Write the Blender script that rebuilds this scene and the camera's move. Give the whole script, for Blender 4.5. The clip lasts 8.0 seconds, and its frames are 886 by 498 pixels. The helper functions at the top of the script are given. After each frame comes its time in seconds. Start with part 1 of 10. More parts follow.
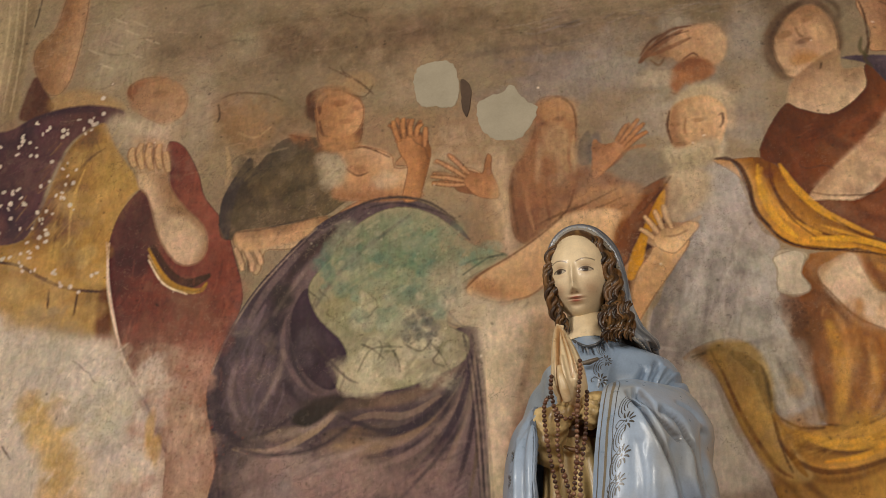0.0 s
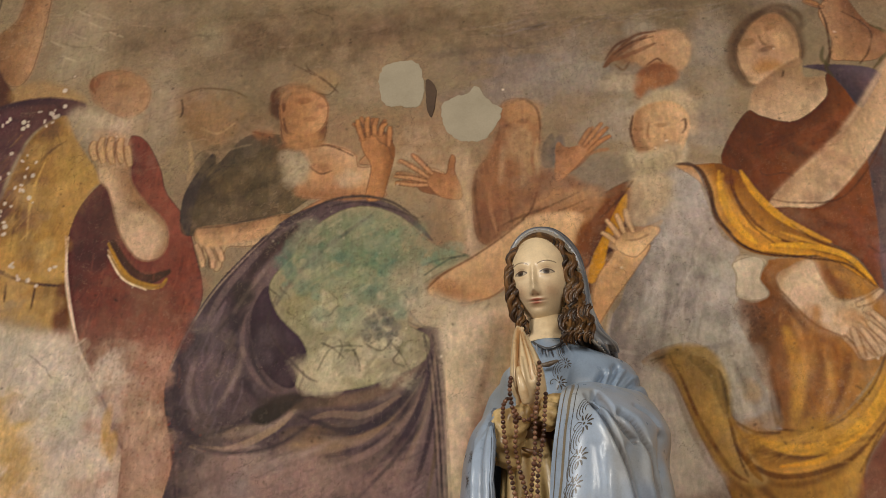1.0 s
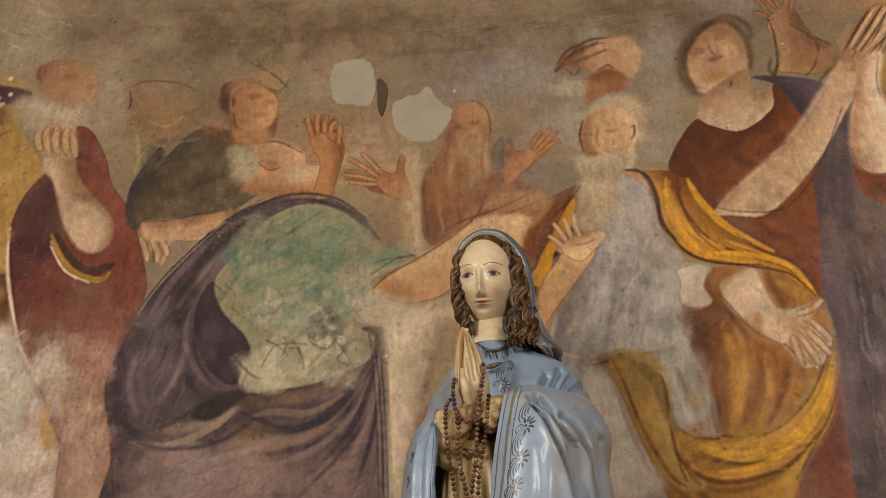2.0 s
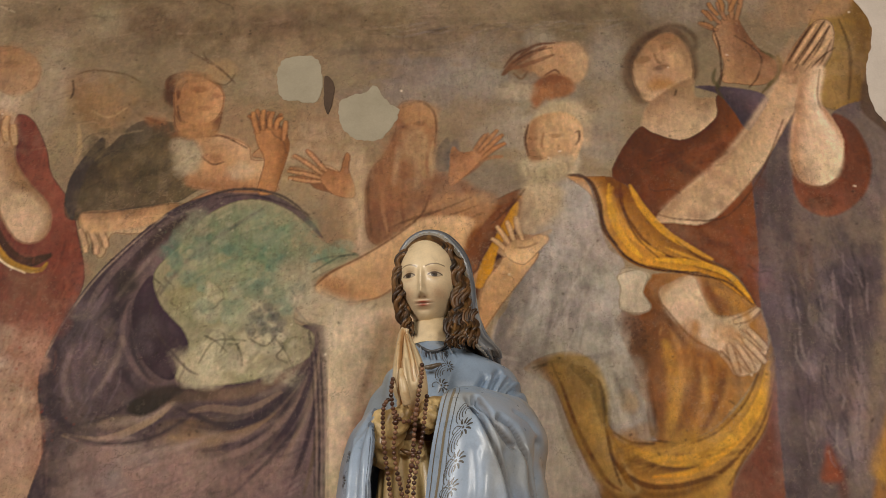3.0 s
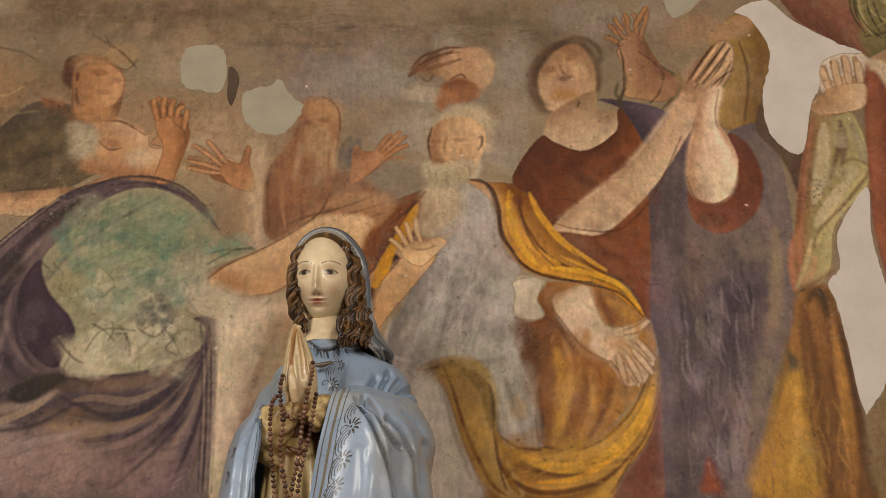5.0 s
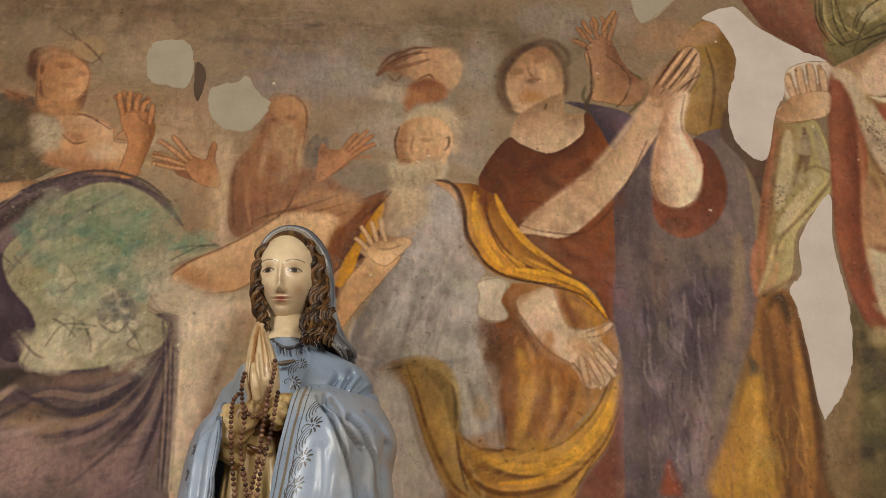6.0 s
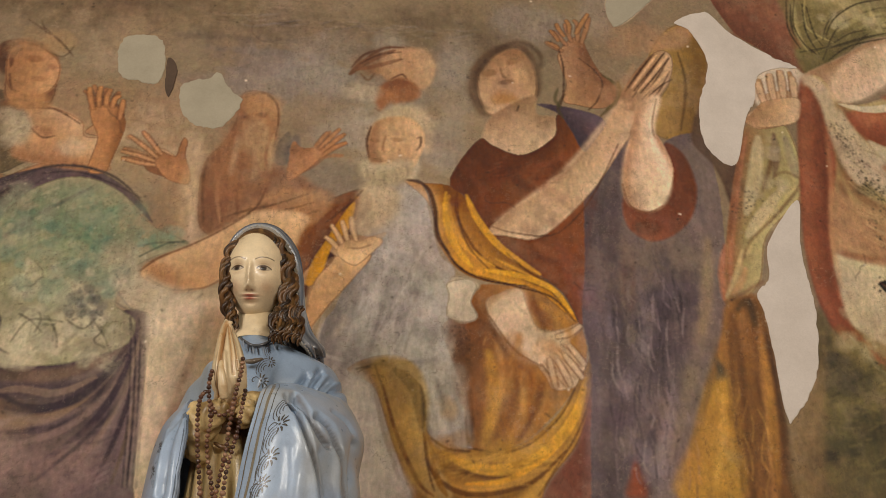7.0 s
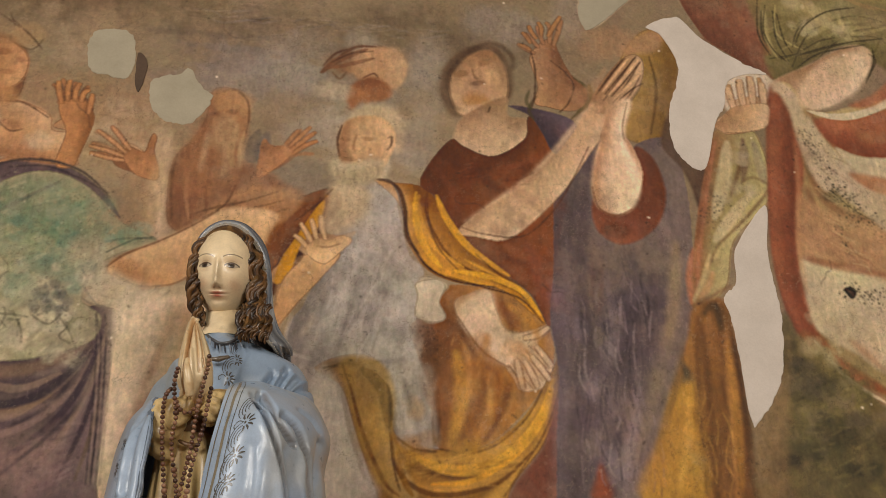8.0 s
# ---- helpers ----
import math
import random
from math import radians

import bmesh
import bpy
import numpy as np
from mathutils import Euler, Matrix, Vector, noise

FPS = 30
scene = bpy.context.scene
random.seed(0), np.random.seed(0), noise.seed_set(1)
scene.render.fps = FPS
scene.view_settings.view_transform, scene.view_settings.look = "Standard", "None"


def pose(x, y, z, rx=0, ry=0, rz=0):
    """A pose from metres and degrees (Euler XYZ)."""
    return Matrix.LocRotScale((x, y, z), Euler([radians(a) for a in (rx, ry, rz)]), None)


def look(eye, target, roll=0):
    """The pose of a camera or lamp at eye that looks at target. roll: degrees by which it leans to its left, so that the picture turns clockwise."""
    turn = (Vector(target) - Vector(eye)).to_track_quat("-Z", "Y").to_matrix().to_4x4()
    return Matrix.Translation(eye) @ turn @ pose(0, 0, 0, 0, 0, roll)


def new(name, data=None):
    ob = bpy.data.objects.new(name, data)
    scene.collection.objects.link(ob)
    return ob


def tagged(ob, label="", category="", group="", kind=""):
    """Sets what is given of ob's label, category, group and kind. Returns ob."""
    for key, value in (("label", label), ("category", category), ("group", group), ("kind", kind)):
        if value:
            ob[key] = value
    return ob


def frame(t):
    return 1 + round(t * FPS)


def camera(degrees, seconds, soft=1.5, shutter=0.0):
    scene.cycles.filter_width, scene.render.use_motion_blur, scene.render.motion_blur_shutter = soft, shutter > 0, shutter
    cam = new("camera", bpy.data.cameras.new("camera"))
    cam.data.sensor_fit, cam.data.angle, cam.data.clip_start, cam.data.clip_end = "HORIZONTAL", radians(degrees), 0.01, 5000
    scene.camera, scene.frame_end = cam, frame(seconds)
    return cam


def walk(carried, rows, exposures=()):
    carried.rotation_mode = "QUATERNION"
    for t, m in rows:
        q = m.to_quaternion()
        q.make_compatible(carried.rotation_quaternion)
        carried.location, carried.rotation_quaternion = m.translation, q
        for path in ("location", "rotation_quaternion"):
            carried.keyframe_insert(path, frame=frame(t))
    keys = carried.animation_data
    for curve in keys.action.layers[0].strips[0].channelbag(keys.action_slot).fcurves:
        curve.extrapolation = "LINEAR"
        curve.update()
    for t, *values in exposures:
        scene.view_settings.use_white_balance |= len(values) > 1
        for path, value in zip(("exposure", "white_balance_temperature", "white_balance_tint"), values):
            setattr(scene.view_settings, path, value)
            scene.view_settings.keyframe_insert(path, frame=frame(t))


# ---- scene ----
# A chapel wall with a faded fresco, a painted statue before it; the camera pans on a tripod, tilted up.
cam = camera(40.48, 8.0, soft=0.5)
EYE, TILT, LEAN, ARM = 1.40, 30.135, -0.347, 0.08
PAN = [(0.0, 0.0), (0.5, 0.832), (1.0, 2.03), (1.5, 3.349), (2.0, 4.85), (2.5, 6.41), (3.0, 7.919), (3.5, 9.298), (4.0, 10.794), (4.5, 12.055), (5.0, 13.391),
       (5.5, 14.43), (6.0, 15.26), (6.5, 16.033), (7.0, 16.851), (7.5, 17.705), (8.0, 18.498)]


def eye_pose(pan):
    """The tripod head turned by pan degrees to its right; the lens sits ARM in front of the pivot."""
    yaw = 9.25 - pan
    s, c = math.sin(radians(yaw)), math.cos(radians(yaw))
    return pose(-ARM * s, ARM * c - ARM, EYE, 90 + TILT, 0, yaw) @ pose(0, 0, 0, 0, 0, LEAN)


walk(cam, [(t, eye_pose(pan)) for t, pan in PAN], [(0.0, -0.10), (1.5, -0.12), (3.5, -0.15), (5.0, -0.12), (6.5, -0.08), (8.0, -0.04)])

# ---- light ----
world = bpy.data.worlds.new("world")
scene.world = world
world.use_nodes = True
sky = world.node_tree.nodes.new("ShaderNodeTexSky")
sky.sky_type, sky.sun_disc, sky.sun_elevation, sky.sun_rotation = "NISHITA", False, radians(40), radians(250)
world.node_tree.links.new(sky.outputs[0], world.node_tree.nodes["Background"].inputs[0])
world.node_tree.nodes["Background"].inputs[1].default_value = 0.1


def window_light(name, m, w, h, watts, colour):
    """An area lamp in a window opening, in place of the daylight outside."""
    data = bpy.data.lights.new(name, "AREA")
    data.shape, data.size, data.size_y, data.energy, data.color = "RECTANGLE", w, h, watts, colour
    ob = new(name, data)
    ob.matrix_world = m
    return ob


WALL_Y, ROOM_X, BACK_Y, CEIL = 2.75, 4.2, -6.0, 6.2
window_light("daylight_side", look((-ROOM_X + 0.05, -2.6, 3.7), (0.4, 2.2, 2.6)), 1.2, 2.4, 198, (1.0, 0.94, 0.86))
# added fill from an assumed, unseen window; brightens the right of the wall
window_light("added_fill_back", look((2.5, BACK_Y + 0.1, 3.8), (1.1, 2.7, 2.6)), 1.8, 2.4, 304, (1.0, 0.92, 0.82))
scene.view_settings.exposure = 0.0

# ---- materials ----


def nodes_of(name):
    m = bpy.data.materials.new(name)
    m.use_nodes = True
    t = m.node_tree
    return m, t.nodes, t.links, t.nodes["Principled BSDF"]


def noise_node(n, l, scale, detail=6.0, rough=0.6):
    c = n.new("ShaderNodeTexCoord")
    x = n.new("ShaderNodeTexNoise")
    x.inputs["Scale"].default_value, x.inputs["Detail"].default_value, x.inputs["Roughness"].default_value = scale, detail, rough
    l.new(c.outputs["Object"], x.inputs["Vector"])
    return x


def ramp(n, l, source, stops):
    r = n.new("ShaderNodeValToRGB")
    while len(r.color_ramp.elements) < len(stops):
        r.color_ramp.elements.new(0.5)
    for e, (p, c) in zip(r.color_ramp.elements, stops):
        e.position, e.color = p, (*c, 1)
    l.new(source, r.inputs[0])
    return r


def bump(n, l, bsdf, source, strength, distance, chain=None):
    b = n.new("ShaderNodeBump")
    b.inputs["Strength"].default_value, b.inputs["Distance"].default_value = strength, distance
    l.new(source, b.inputs["Height"])
    if chain:
        l.new(chain.outputs[0], b.inputs["Normal"])
    l.new(b.outputs[0], bsdf.inputs["Normal"])
    return b


def mottled(name, stops, scale=6.0, roughness=0.85, fine=160.0, relief=0.002, metal=0.0):
    """A surface that varies at two scales, with a fine relief."""
    m, n, l, bsdf = nodes_of(name)
    big, small = noise_node(n, l, scale), noise_node(n, l, fine, 4)
    mix = n.new("ShaderNodeMath")
    mix.operation, mix.inputs[1].default_value = "MULTIPLY_ADD", 0.3
    l.new(small.outputs[0], mix.inputs[0])
    half = n.new("ShaderNodeMath")
    half.operation, half.inputs[1].default_value = "MULTIPLY", 0.7
    l.new(big.outputs[0], half.inputs[0])
    l.new(half.outputs[0], mix.inputs[2])
    l.new(ramp(n, l, mix.outputs[0], stops).outputs[0], bsdf.inputs["Base Color"])
    bsdf.inputs["Roughness"].default_value, bsdf.inputs["Metallic"].default_value = roughness, metal
    bump(n, l, bsdf, mix.outputs[0], 0.6, relief)
    return m


def painted(name, attribute, roughness, rough_var, fine, fine_amount, relief, coat=0.0):
    """Paint whose colour lies on the mesh, broken by a fine grain."""
    m, n, l, bsdf = nodes_of(name)
    a = n.new("ShaderNodeVertexColor")
    a.layer_name = attribute
    small, mid = noise_node(n, l, fine, 5, 0.7), noise_node(n, l, fine / 7, 5)
    add = n.new("ShaderNodeMath")
    add.operation = "ADD"
    l.new(small.outputs[0], add.inputs[0])
    l.new(mid.outputs[0], add.inputs[1])
    lift = n.new("ShaderNodeMapRange")
    for key, value in (("From Min", 0.6), ("From Max", 1.4), ("To Min", 1 - fine_amount), ("To Max", 1 + fine_amount)):
        lift.inputs[key].default_value = value
    l.new(add.outputs[0], lift.inputs["Value"])
    mul = n.new("ShaderNodeVectorMath")
    mul.operation = "SCALE"
    l.new(a.outputs[0], mul.inputs[0])
    l.new(lift.outputs[0], mul.inputs["Scale"])
    l.new(mul.outputs[0], bsdf.inputs["Base Color"])
    r = n.new("ShaderNodeMapRange")
    for key, value in (("From Min", 0.3), ("From Max", 0.7), ("To Min", roughness - rough_var), ("To Max", roughness + rough_var)):
        r.inputs[key].default_value = value
    l.new(mid.outputs[0], r.inputs["Value"])
    l.new(r.outputs[0], bsdf.inputs["Roughness"])
    bsdf.inputs["Coat Weight"].default_value, bsdf.inputs["Coat Roughness"].default_value = coat, 0.17
    bump(n, l, bsdf, add.outputs[0], 0.5, relief)
    return m


FRESCO = painted("fresco_paint", "paint", 0.82, 0.08, 300.0, 0.17, 0.0012)
LIMEWASH = mottled("limewash", [(0.3, (0.20, 0.17, 0.13)), (0.7, (0.32, 0.275, 0.215))], 2.5, 0.9, 90, 0.003)
REPAIR = mottled("repair_plaster", [(0.25, (0.34, 0.30, 0.21)), (0.75, (0.49, 0.43, 0.32))], 9, 0.85, 220, 0.0012)
REPAIR_WHITE = mottled("white_repair_plaster", [(0.25, (0.56, 0.49, 0.42)), (0.75, (0.78, 0.70, 0.62))], 7, 0.85, 200, 0.0012)
STONE = mottled("grey_stone", [(0.3, (0.22, 0.20, 0.17)), (0.7, (0.36, 0.33, 0.29))], 4, 0.8, 120, 0.003)
TERRACOTTA = mottled("terracotta", [(0.3, (0.20, 0.10, 0.06)), (0.7, (0.33, 0.18, 0.11))], 3, 0.7, 90, 0.002)
OAK = mottled("dark_oak", [(0.3, (0.06, 0.035, 0.02)), (0.7, (0.12, 0.07, 0.04))], 8, 0.6, 140, 0.002)


def part(name, bm, material, parent=None, label="", smooth=False):
    """Links a bmesh as one mesh object, under a thing or a part if one is given."""
    me = bpy.data.meshes.new(name)
    bm.to_mesh(me)
    bm.free()
    me.materials.append(material)
    if smooth:
        me.shade_smooth()
    ob = new(name, me)
    if parent:
        ob.parent = parent
    return tagged(ob, label) if label else ob


def add_box(bm, a, b, bevel=0.0):
    r = bmesh.ops.create_cube(bm, size=1)
    for v in r["verts"]:
        v.co = Vector([(a[i] + b[i]) / 2 + v.co[i] * (b[i] - a[i]) for i in range(3)])
    if bevel:
        bmesh.ops.bevel(bm, geom=list({e for v in r["verts"] for e in v.link_edges}), offset=bevel, segments=2, affect="EDGES", clamp_overlap=True)
    return bm


# ---- the fresco's paint: laid on in washes, areas and brush strokes over the wall's plane (x, z in metres) ----
CELL = 0.0022
X0, X1, Z0, Z1 = -1.98, 1.98, 2.24, 4.15
NX, NZ = int((X1 - X0) / CELL), int((Z1 - Z0) / CELL)
rng = np.random.default_rng(7)


def srgb(h):
    """Linear colour from a six-digit hex."""
    c = np.array([int(h[i:i + 2], 16) for i in (0, 2, 4)]) / 255.0
    return np.where(c <= 0.04045, c / 12.92, ((c + 0.055) / 1.055) ** 2.4).astype(np.float32)


def value_noise(h, w, sx, sz):
    """Smooth noise in 0..1 with cells sx wide and sz high, in grid steps."""
    g = rng.random((int(h / sz) + 3, int(w / sx) + 3)).astype(np.float32)
    v, u = np.arange(h) / sz, np.arange(w) / sx
    i, j = v.astype(int), u.astype(int)
    a, b = (v - i)[:, None], (u - j)[None, :]
    a, b = a * a * (3 - 2 * a), b * b * (3 - 2 * b)
    i, j = i[:, None], j[None, :]
    return (g[i, j] * (1 - a) * (1 - b) + g[i + 1, j] * a * (1 - b) + g[i, j + 1] * (1 - a) * b + g[i + 1, j + 1] * a * b).astype(np.float32)


def cloudy(h, w, size, octaves=4, stretch=1.0):
    total, amount, out = 0.0, 1.0, 0
    for k in range(octaves):
        s = max(1.01, size / 2 ** k)
        out = out + amount * value_noise(h, w, max(1.01, s * stretch), s)
        total, amount = total + amount, amount * 0.6
    return out / total


def blur(a, r):
    """Three passes of a box of radius r, in grid steps."""
    if r < 0.5:
        return a
    n = max(1, int(round(r)))
    for axis in (0, 1) * (3 if r > 1.7 else 1):
        pad = [(0, 0), (0, 0)]
        pad[axis] = (n + 1, n)
        c = np.cumsum(np.pad(a, pad, mode="edge"), axis=axis, dtype=np.float64)
        hi = np.take(c, range(2 * n + 1, c.shape[axis]), axis=axis)
        lo = np.take(c, range(0, c.shape[axis] - 2 * n - 1), axis=axis)
        a = ((hi - lo) / (2 * n + 1)).astype(np.float32)
    return a


def smooth_line(pts, closed, steps=6):
    """A spline through the points."""
    p = np.array(pts, float).reshape(-1, 2)
    n = len(p)
    get = (lambda i: p[i % n]) if closed else (lambda i: p[min(max(i, 0), n - 1)])
    out = []
    for i in range(n if closed else n - 1):
        a, b, c, d = get(i - 1), get(i), get(i + 1), get(i + 2)
        for k in range(steps):
            t = k / steps
            out.append(0.5 * (2 * b + (c - a) * t + (2 * a - 5 * b + 4 * c - d) * t * t + (3 * b - a - 3 * c + d) * t ** 3))
    if not closed:
        out.append(p[-1])
    return np.array(out)


PAINT = np.zeros((NZ, NX, 3), np.float32)
GRAIN = cloudy(NZ, NX, 24, 5)
WEAR = cloudy(NZ, NX, 90, 6)
BRUSH = cloudy(NZ, NX, 14, 4, 0.28)


def grid(p):
    return np.stack([(p[:, 0] - X0) / CELL, (p[:, 1] - Z0) / CELL], 1)


def fill(outline, margin):
    """The mask of a closed outline given in grid steps, within a window round it: its slices and the mask."""
    lo, hi = outline.min(0) - margin, outline.max(0) + margin
    c0, r0 = max(0, int(lo[0])), max(0, int(lo[1]))
    c1, r1 = min(NX, int(hi[0]) + 2), min(NZ, int(hi[1]) + 2)
    if c1 - c0 < 3 or r1 - r0 < 3:
        return None, None
    flips = np.zeros((r1 - r0, c1 - c0 + 1), np.int32)
    for a, b in zip(outline, np.roll(outline, -1, 0)):
        if a[1] == b[1]:
            continue
        lo_r, hi_r = sorted((a[1], b[1]))
        rows = np.arange(max(r0, math.ceil(lo_r)), min(r1, math.ceil(hi_r)))
        if len(rows):
            x = a[0] + (rows - a[1]) / (b[1] - a[1]) * (b[0] - a[0])
            np.add.at(flips, (rows - r0, np.clip(np.ceil(x) - c0, 0, c1 - c0).astype(int)), 1)
    return (slice(r0, r1), slice(c0, c1)), (np.cumsum(flips, 1)[:, :-1] % 2).astype(np.float32)


def lay(window, mask, colour, wear):
    """Blend a colour in by a mask, thinned and mottled as old paint is."""
    g, w = GRAIN[window], WEAR[window]
    thin = np.clip(1 - wear * np.clip((w - 0.50) * 7, 0, 1) - wear * 0.5 * np.clip((g - 0.54) * 6, 0, 1), 0, 1)
    a = (mask * thin)[..., None]
    tone = (0.70 + 0.30 * g + 0.30 * BRUSH[window])[..., None]
    PAINT[window] = PAINT[window] * (1 - a) + np.clip(colour * tone, 0, 1) * a


def area(pts, colour, alpha=1.0, soft=1.0, wear=0.25, dark="", light="", turn=225, deep=0.03, line="", closed=True):
    """A painted area: a spline outline, its colour, and the painter's modelling (a dark and a light side, turn: where the light side faces)."""
    out = grid(smooth_line(pts, True))
    window, mask = fill(out, 4 + 4 * soft)
    if window is None:
        return
    soft_mask = blur(mask, soft)
    lay(window, soft_mask * alpha, srgb(colour), wear)
    if dark or light:
        r = deep / CELL
        wide = blur(np.pad(mask, int(3 * r) + 2), r)
        gz, gx = np.gradient(wide)
        k = int(3 * r) + 2
        side = ((gx * math.cos(radians(turn)) + gz * math.sin(radians(turn))) * r * 2.5)[k:-k, k:-k]
        if dark:
            lay(window, soft_mask * alpha * np.clip(side, 0, 0.8), srgb(dark), wear * 0.5)
        if light:
            lay(window, soft_mask * alpha * np.clip(-side, 0, 0.8), srgb(light), wear * 0.5)
    if line:
        edge = np.clip(blur(mask, 1) * (1 - blur(mask, 1)) * 4, 0, 1)
        lay(window, edge * 0.42 * alpha, srgb(line), 0.5)


def stroke(pts, width, colour, alpha=0.8, soft=1.0, wear=0.15, taper=1.0):
    """A brush stroke along a spline, widest in its middle."""
    p = grid(smooth_line(pts, False, 5))
    d = np.gradient(p, axis=0)
    d /= np.linalg.norm(d, axis=1)[:, None] + 1e-9
    n = np.stack([-d[:, 1], d[:, 0]], 1)
    u = np.linspace(0, 1, len(p))
    w = (width / CELL / 2) * (1 - taper + taper * np.sqrt(np.clip(np.sin(np.pi * np.clip(u, 0.03, 0.97)), 0, 1)))
    w = np.maximum(w, 0.75)[:, None]
    window, mask = fill(np.concatenate([p + n * w, (p - n * w)[::-1]]), 4 + 4 * soft)
    if window is not None:
        c, under = srgb(colour), float((PAINT[window].mean(2) * mask).sum() / (mask.sum() + 1e-6))
        lay(window, blur(mask, soft) * min(1.0, alpha * 1.2), np.clip(c * (1.0 if taper < 1 else 1.2 if c.mean() > under else 0.76), 0, 0.9), wear)


def wash(x, z, rx, rz, colour, alpha=0.6, turn=0, wear=0.35):
    """A soft oval wash."""
    c, r = grid(np.array([[x, z]]))[0], max(rx, rz) / CELL * 1.6
    c0, c1, r0, r1 = max(0, int(c[0] - r)), min(NX, int(c[0] + r)), max(0, int(c[1] - r)), min(NZ, int(c[1] + r))
    if c1 <= c0 or r1 <= r0:
        return
    u, v = (np.arange(c0, c1) - c[0])[None, :] * CELL, (np.arange(r0, r1) - c[1])[:, None] * CELL
    s, k = math.sin(radians(turn)), math.cos(radians(turn))
    window = (slice(r0, r1), slice(c0, c1))
    q = np.sqrt(((u * k + v * s) / rx) ** 2 + ((v * k - u * s) / rz) ** 2) + (GRAIN[window] - 0.5) * 0.9
    lay(window, np.clip((1.25 - q) * 1.6, 0, 1) * alpha, srgb(colour), wear)


def dry_brush(a, b, count, lean, colours, length=0.06, width=0.006, alpha=0.2):
    """Loose brush marks over a stretch between two corners, leaning by so many degrees."""
    for k in range(count):
        x, z = a[0] + (b[0] - a[0]) * rng.random(), a[1] + (b[1] - a[1]) * rng.random()
        w, n = radians(lean + rng.normal() * 9), length * (0.4 + 0.9 * rng.random())
        dx, dz, bend = n * math.cos(w), n * math.sin(w), rng.normal() * 0.08 * n
        stroke([x - dx / 2, z - dz / 2, x + bend, z + bend, x + dx / 2, z + dz / 2], width * (0.4 + 0.9 * rng.random()), colours[k % len(colours)], alpha, 1, 0.7)

def speckle(a, b, count, colours, size=0.004, alpha=0.6, spread=0.012):
    """Small flakes scattered along a line."""
    for k in range(count):
        u = rng.random()
        x, z = a[0] + (b[0] - a[0]) * u + rng.normal() * spread, a[1] + (b[1] - a[1]) * u + rng.normal() * spread
        w = rng.random() * 6.28
        n = size * (0.3 + 1.4 * rng.random())
        stroke([x, z, x + n * math.cos(w), z + n * math.sin(w)], size * (0.5 + 0.7 * rng.random()), colours[k % len(colours)], alpha, 0.6, 0.1, 0.7)


def blotches(a, b, count, colours, size, alpha):
    """Uneven stains spread over the stretch between two corners."""
    for k in range(count):
        x, z = a[0] + (b[0] - a[0]) * rng.random(), a[1] + (b[1] - a[1]) * rng.random()
        r = size * (0.35 + 0.9 * rng.random())
        wash(x, z, r * (0.7 + 0.8 * rng.random()), r, colours[k % len(colours)], alpha, rng.random() * 180, 0.8)


ground = cloudy(NZ, NX, 220, 6, 1.8)[..., None]
PAINT[:] = srgb("7d6b54") * (1 - ground) + srgb("99876c") * ground
# bare sky and ground tones
wash(-1.676, 3.938, 0.222, 0.201, "8f7d63", 0.6)
wash(-1.447, 3.792, 0.133, 0.184, "958469", 0.7)
wash(-1.104, 3.856, 0.385, 0.151, "766149", 0.6)
wash(-0.778, 3.809, 0.385, 0.117, "7a634a", 0.6)
wash(-0.600, 3.675, 0.237, 0.100, "8c7356", 0.5)
wash(-0.345, 3.747, 0.326, 0.100, "78644c", 0.6)
wash(-0.098, 3.648, 0.222, 0.100, "82705a", 0.5)
wash(-0.137, 3.529, 0.133, 0.067, "87796c", 0.6)
wash(0.022, 3.508, 0.133, 0.084, "857664", 0.6)
wash(-0.662, 3.396, 0.355, 0.134, "927557", 0.6)
wash(-0.955, 3.274, 0.178, 0.100, "8a7054", 0.5)
wash(-0.466, 3.314, 0.252, 0.151, "9b8061", 0.7)
wash(-1.192, 3.460, 0.133, 0.184, "988163", 0.7)
wash(-0.095, 3.547, 0.163, 0.100, "857a70", 0.55)
wash(-0.009, 3.703, 0.266, 0.100, "7c6a55", 0.6)
wash(0.373, 3.752, 0.222, 0.100, "7a6851", 0.6)
wash(0.391, 3.503, 0.089, 0.184, "8a7961", 0.6)
wash(0.104, 3.391, 0.118, 0.067, "8e8272", 0.5)
wash(0.051, 3.215, 0.089, 0.067, "776c5e", 0.6)
wash(0.632, 3.830, 0.178, 0.084, "877357", 0.6)
wash(0.843, 3.812, 0.089, 0.134, "8e795f", 0.6)
wash(0.594, 3.693, 0.237, 0.167, "87755d", 0.4)
wash(-0.309, 3.220, 0.089, 0.268, "a08468", 0.6)
wash(-0.853, 3.887, 0.237, 0.017, "6b5842", 0.4)
wash(-0.498, 3.824, 0.178, 0.015, "8c7457", 0.4)
wash(-0.263, 3.671, 0.222, 0.013, "6e6055", 0.4)
wash(-0.602, 3.751, 0.163, 0.015, "8f785c", 0.4)
wash(-0.986, 3.728, 0.133, 0.017, "836c50", 0.4)
wash(-0.132, 3.631, 0.178, 0.013, "75716f", 0.4)
wash(-0.027, 3.744, 0.237, 0.015, "6d5d49", 0.4)
wash(-0.234, 3.674, 0.178, 0.015, "6f5f4e", 0.4)
wash(-0.037, 3.626, 0.178, 0.015, "7a706a", 0.4)
wash(0.321, 3.789, 0.163, 0.017, "6e5e4a", 0.4)
wash(-0.160, 3.559, 0.118, 0.017, "7b7370", 0.4)
wash(0.054, 3.754, 0.192, 0.015, "8b785f", 0.4)
wash(-0.911, 3.653, 0.281, 0.184, "6d5942", 0.55)
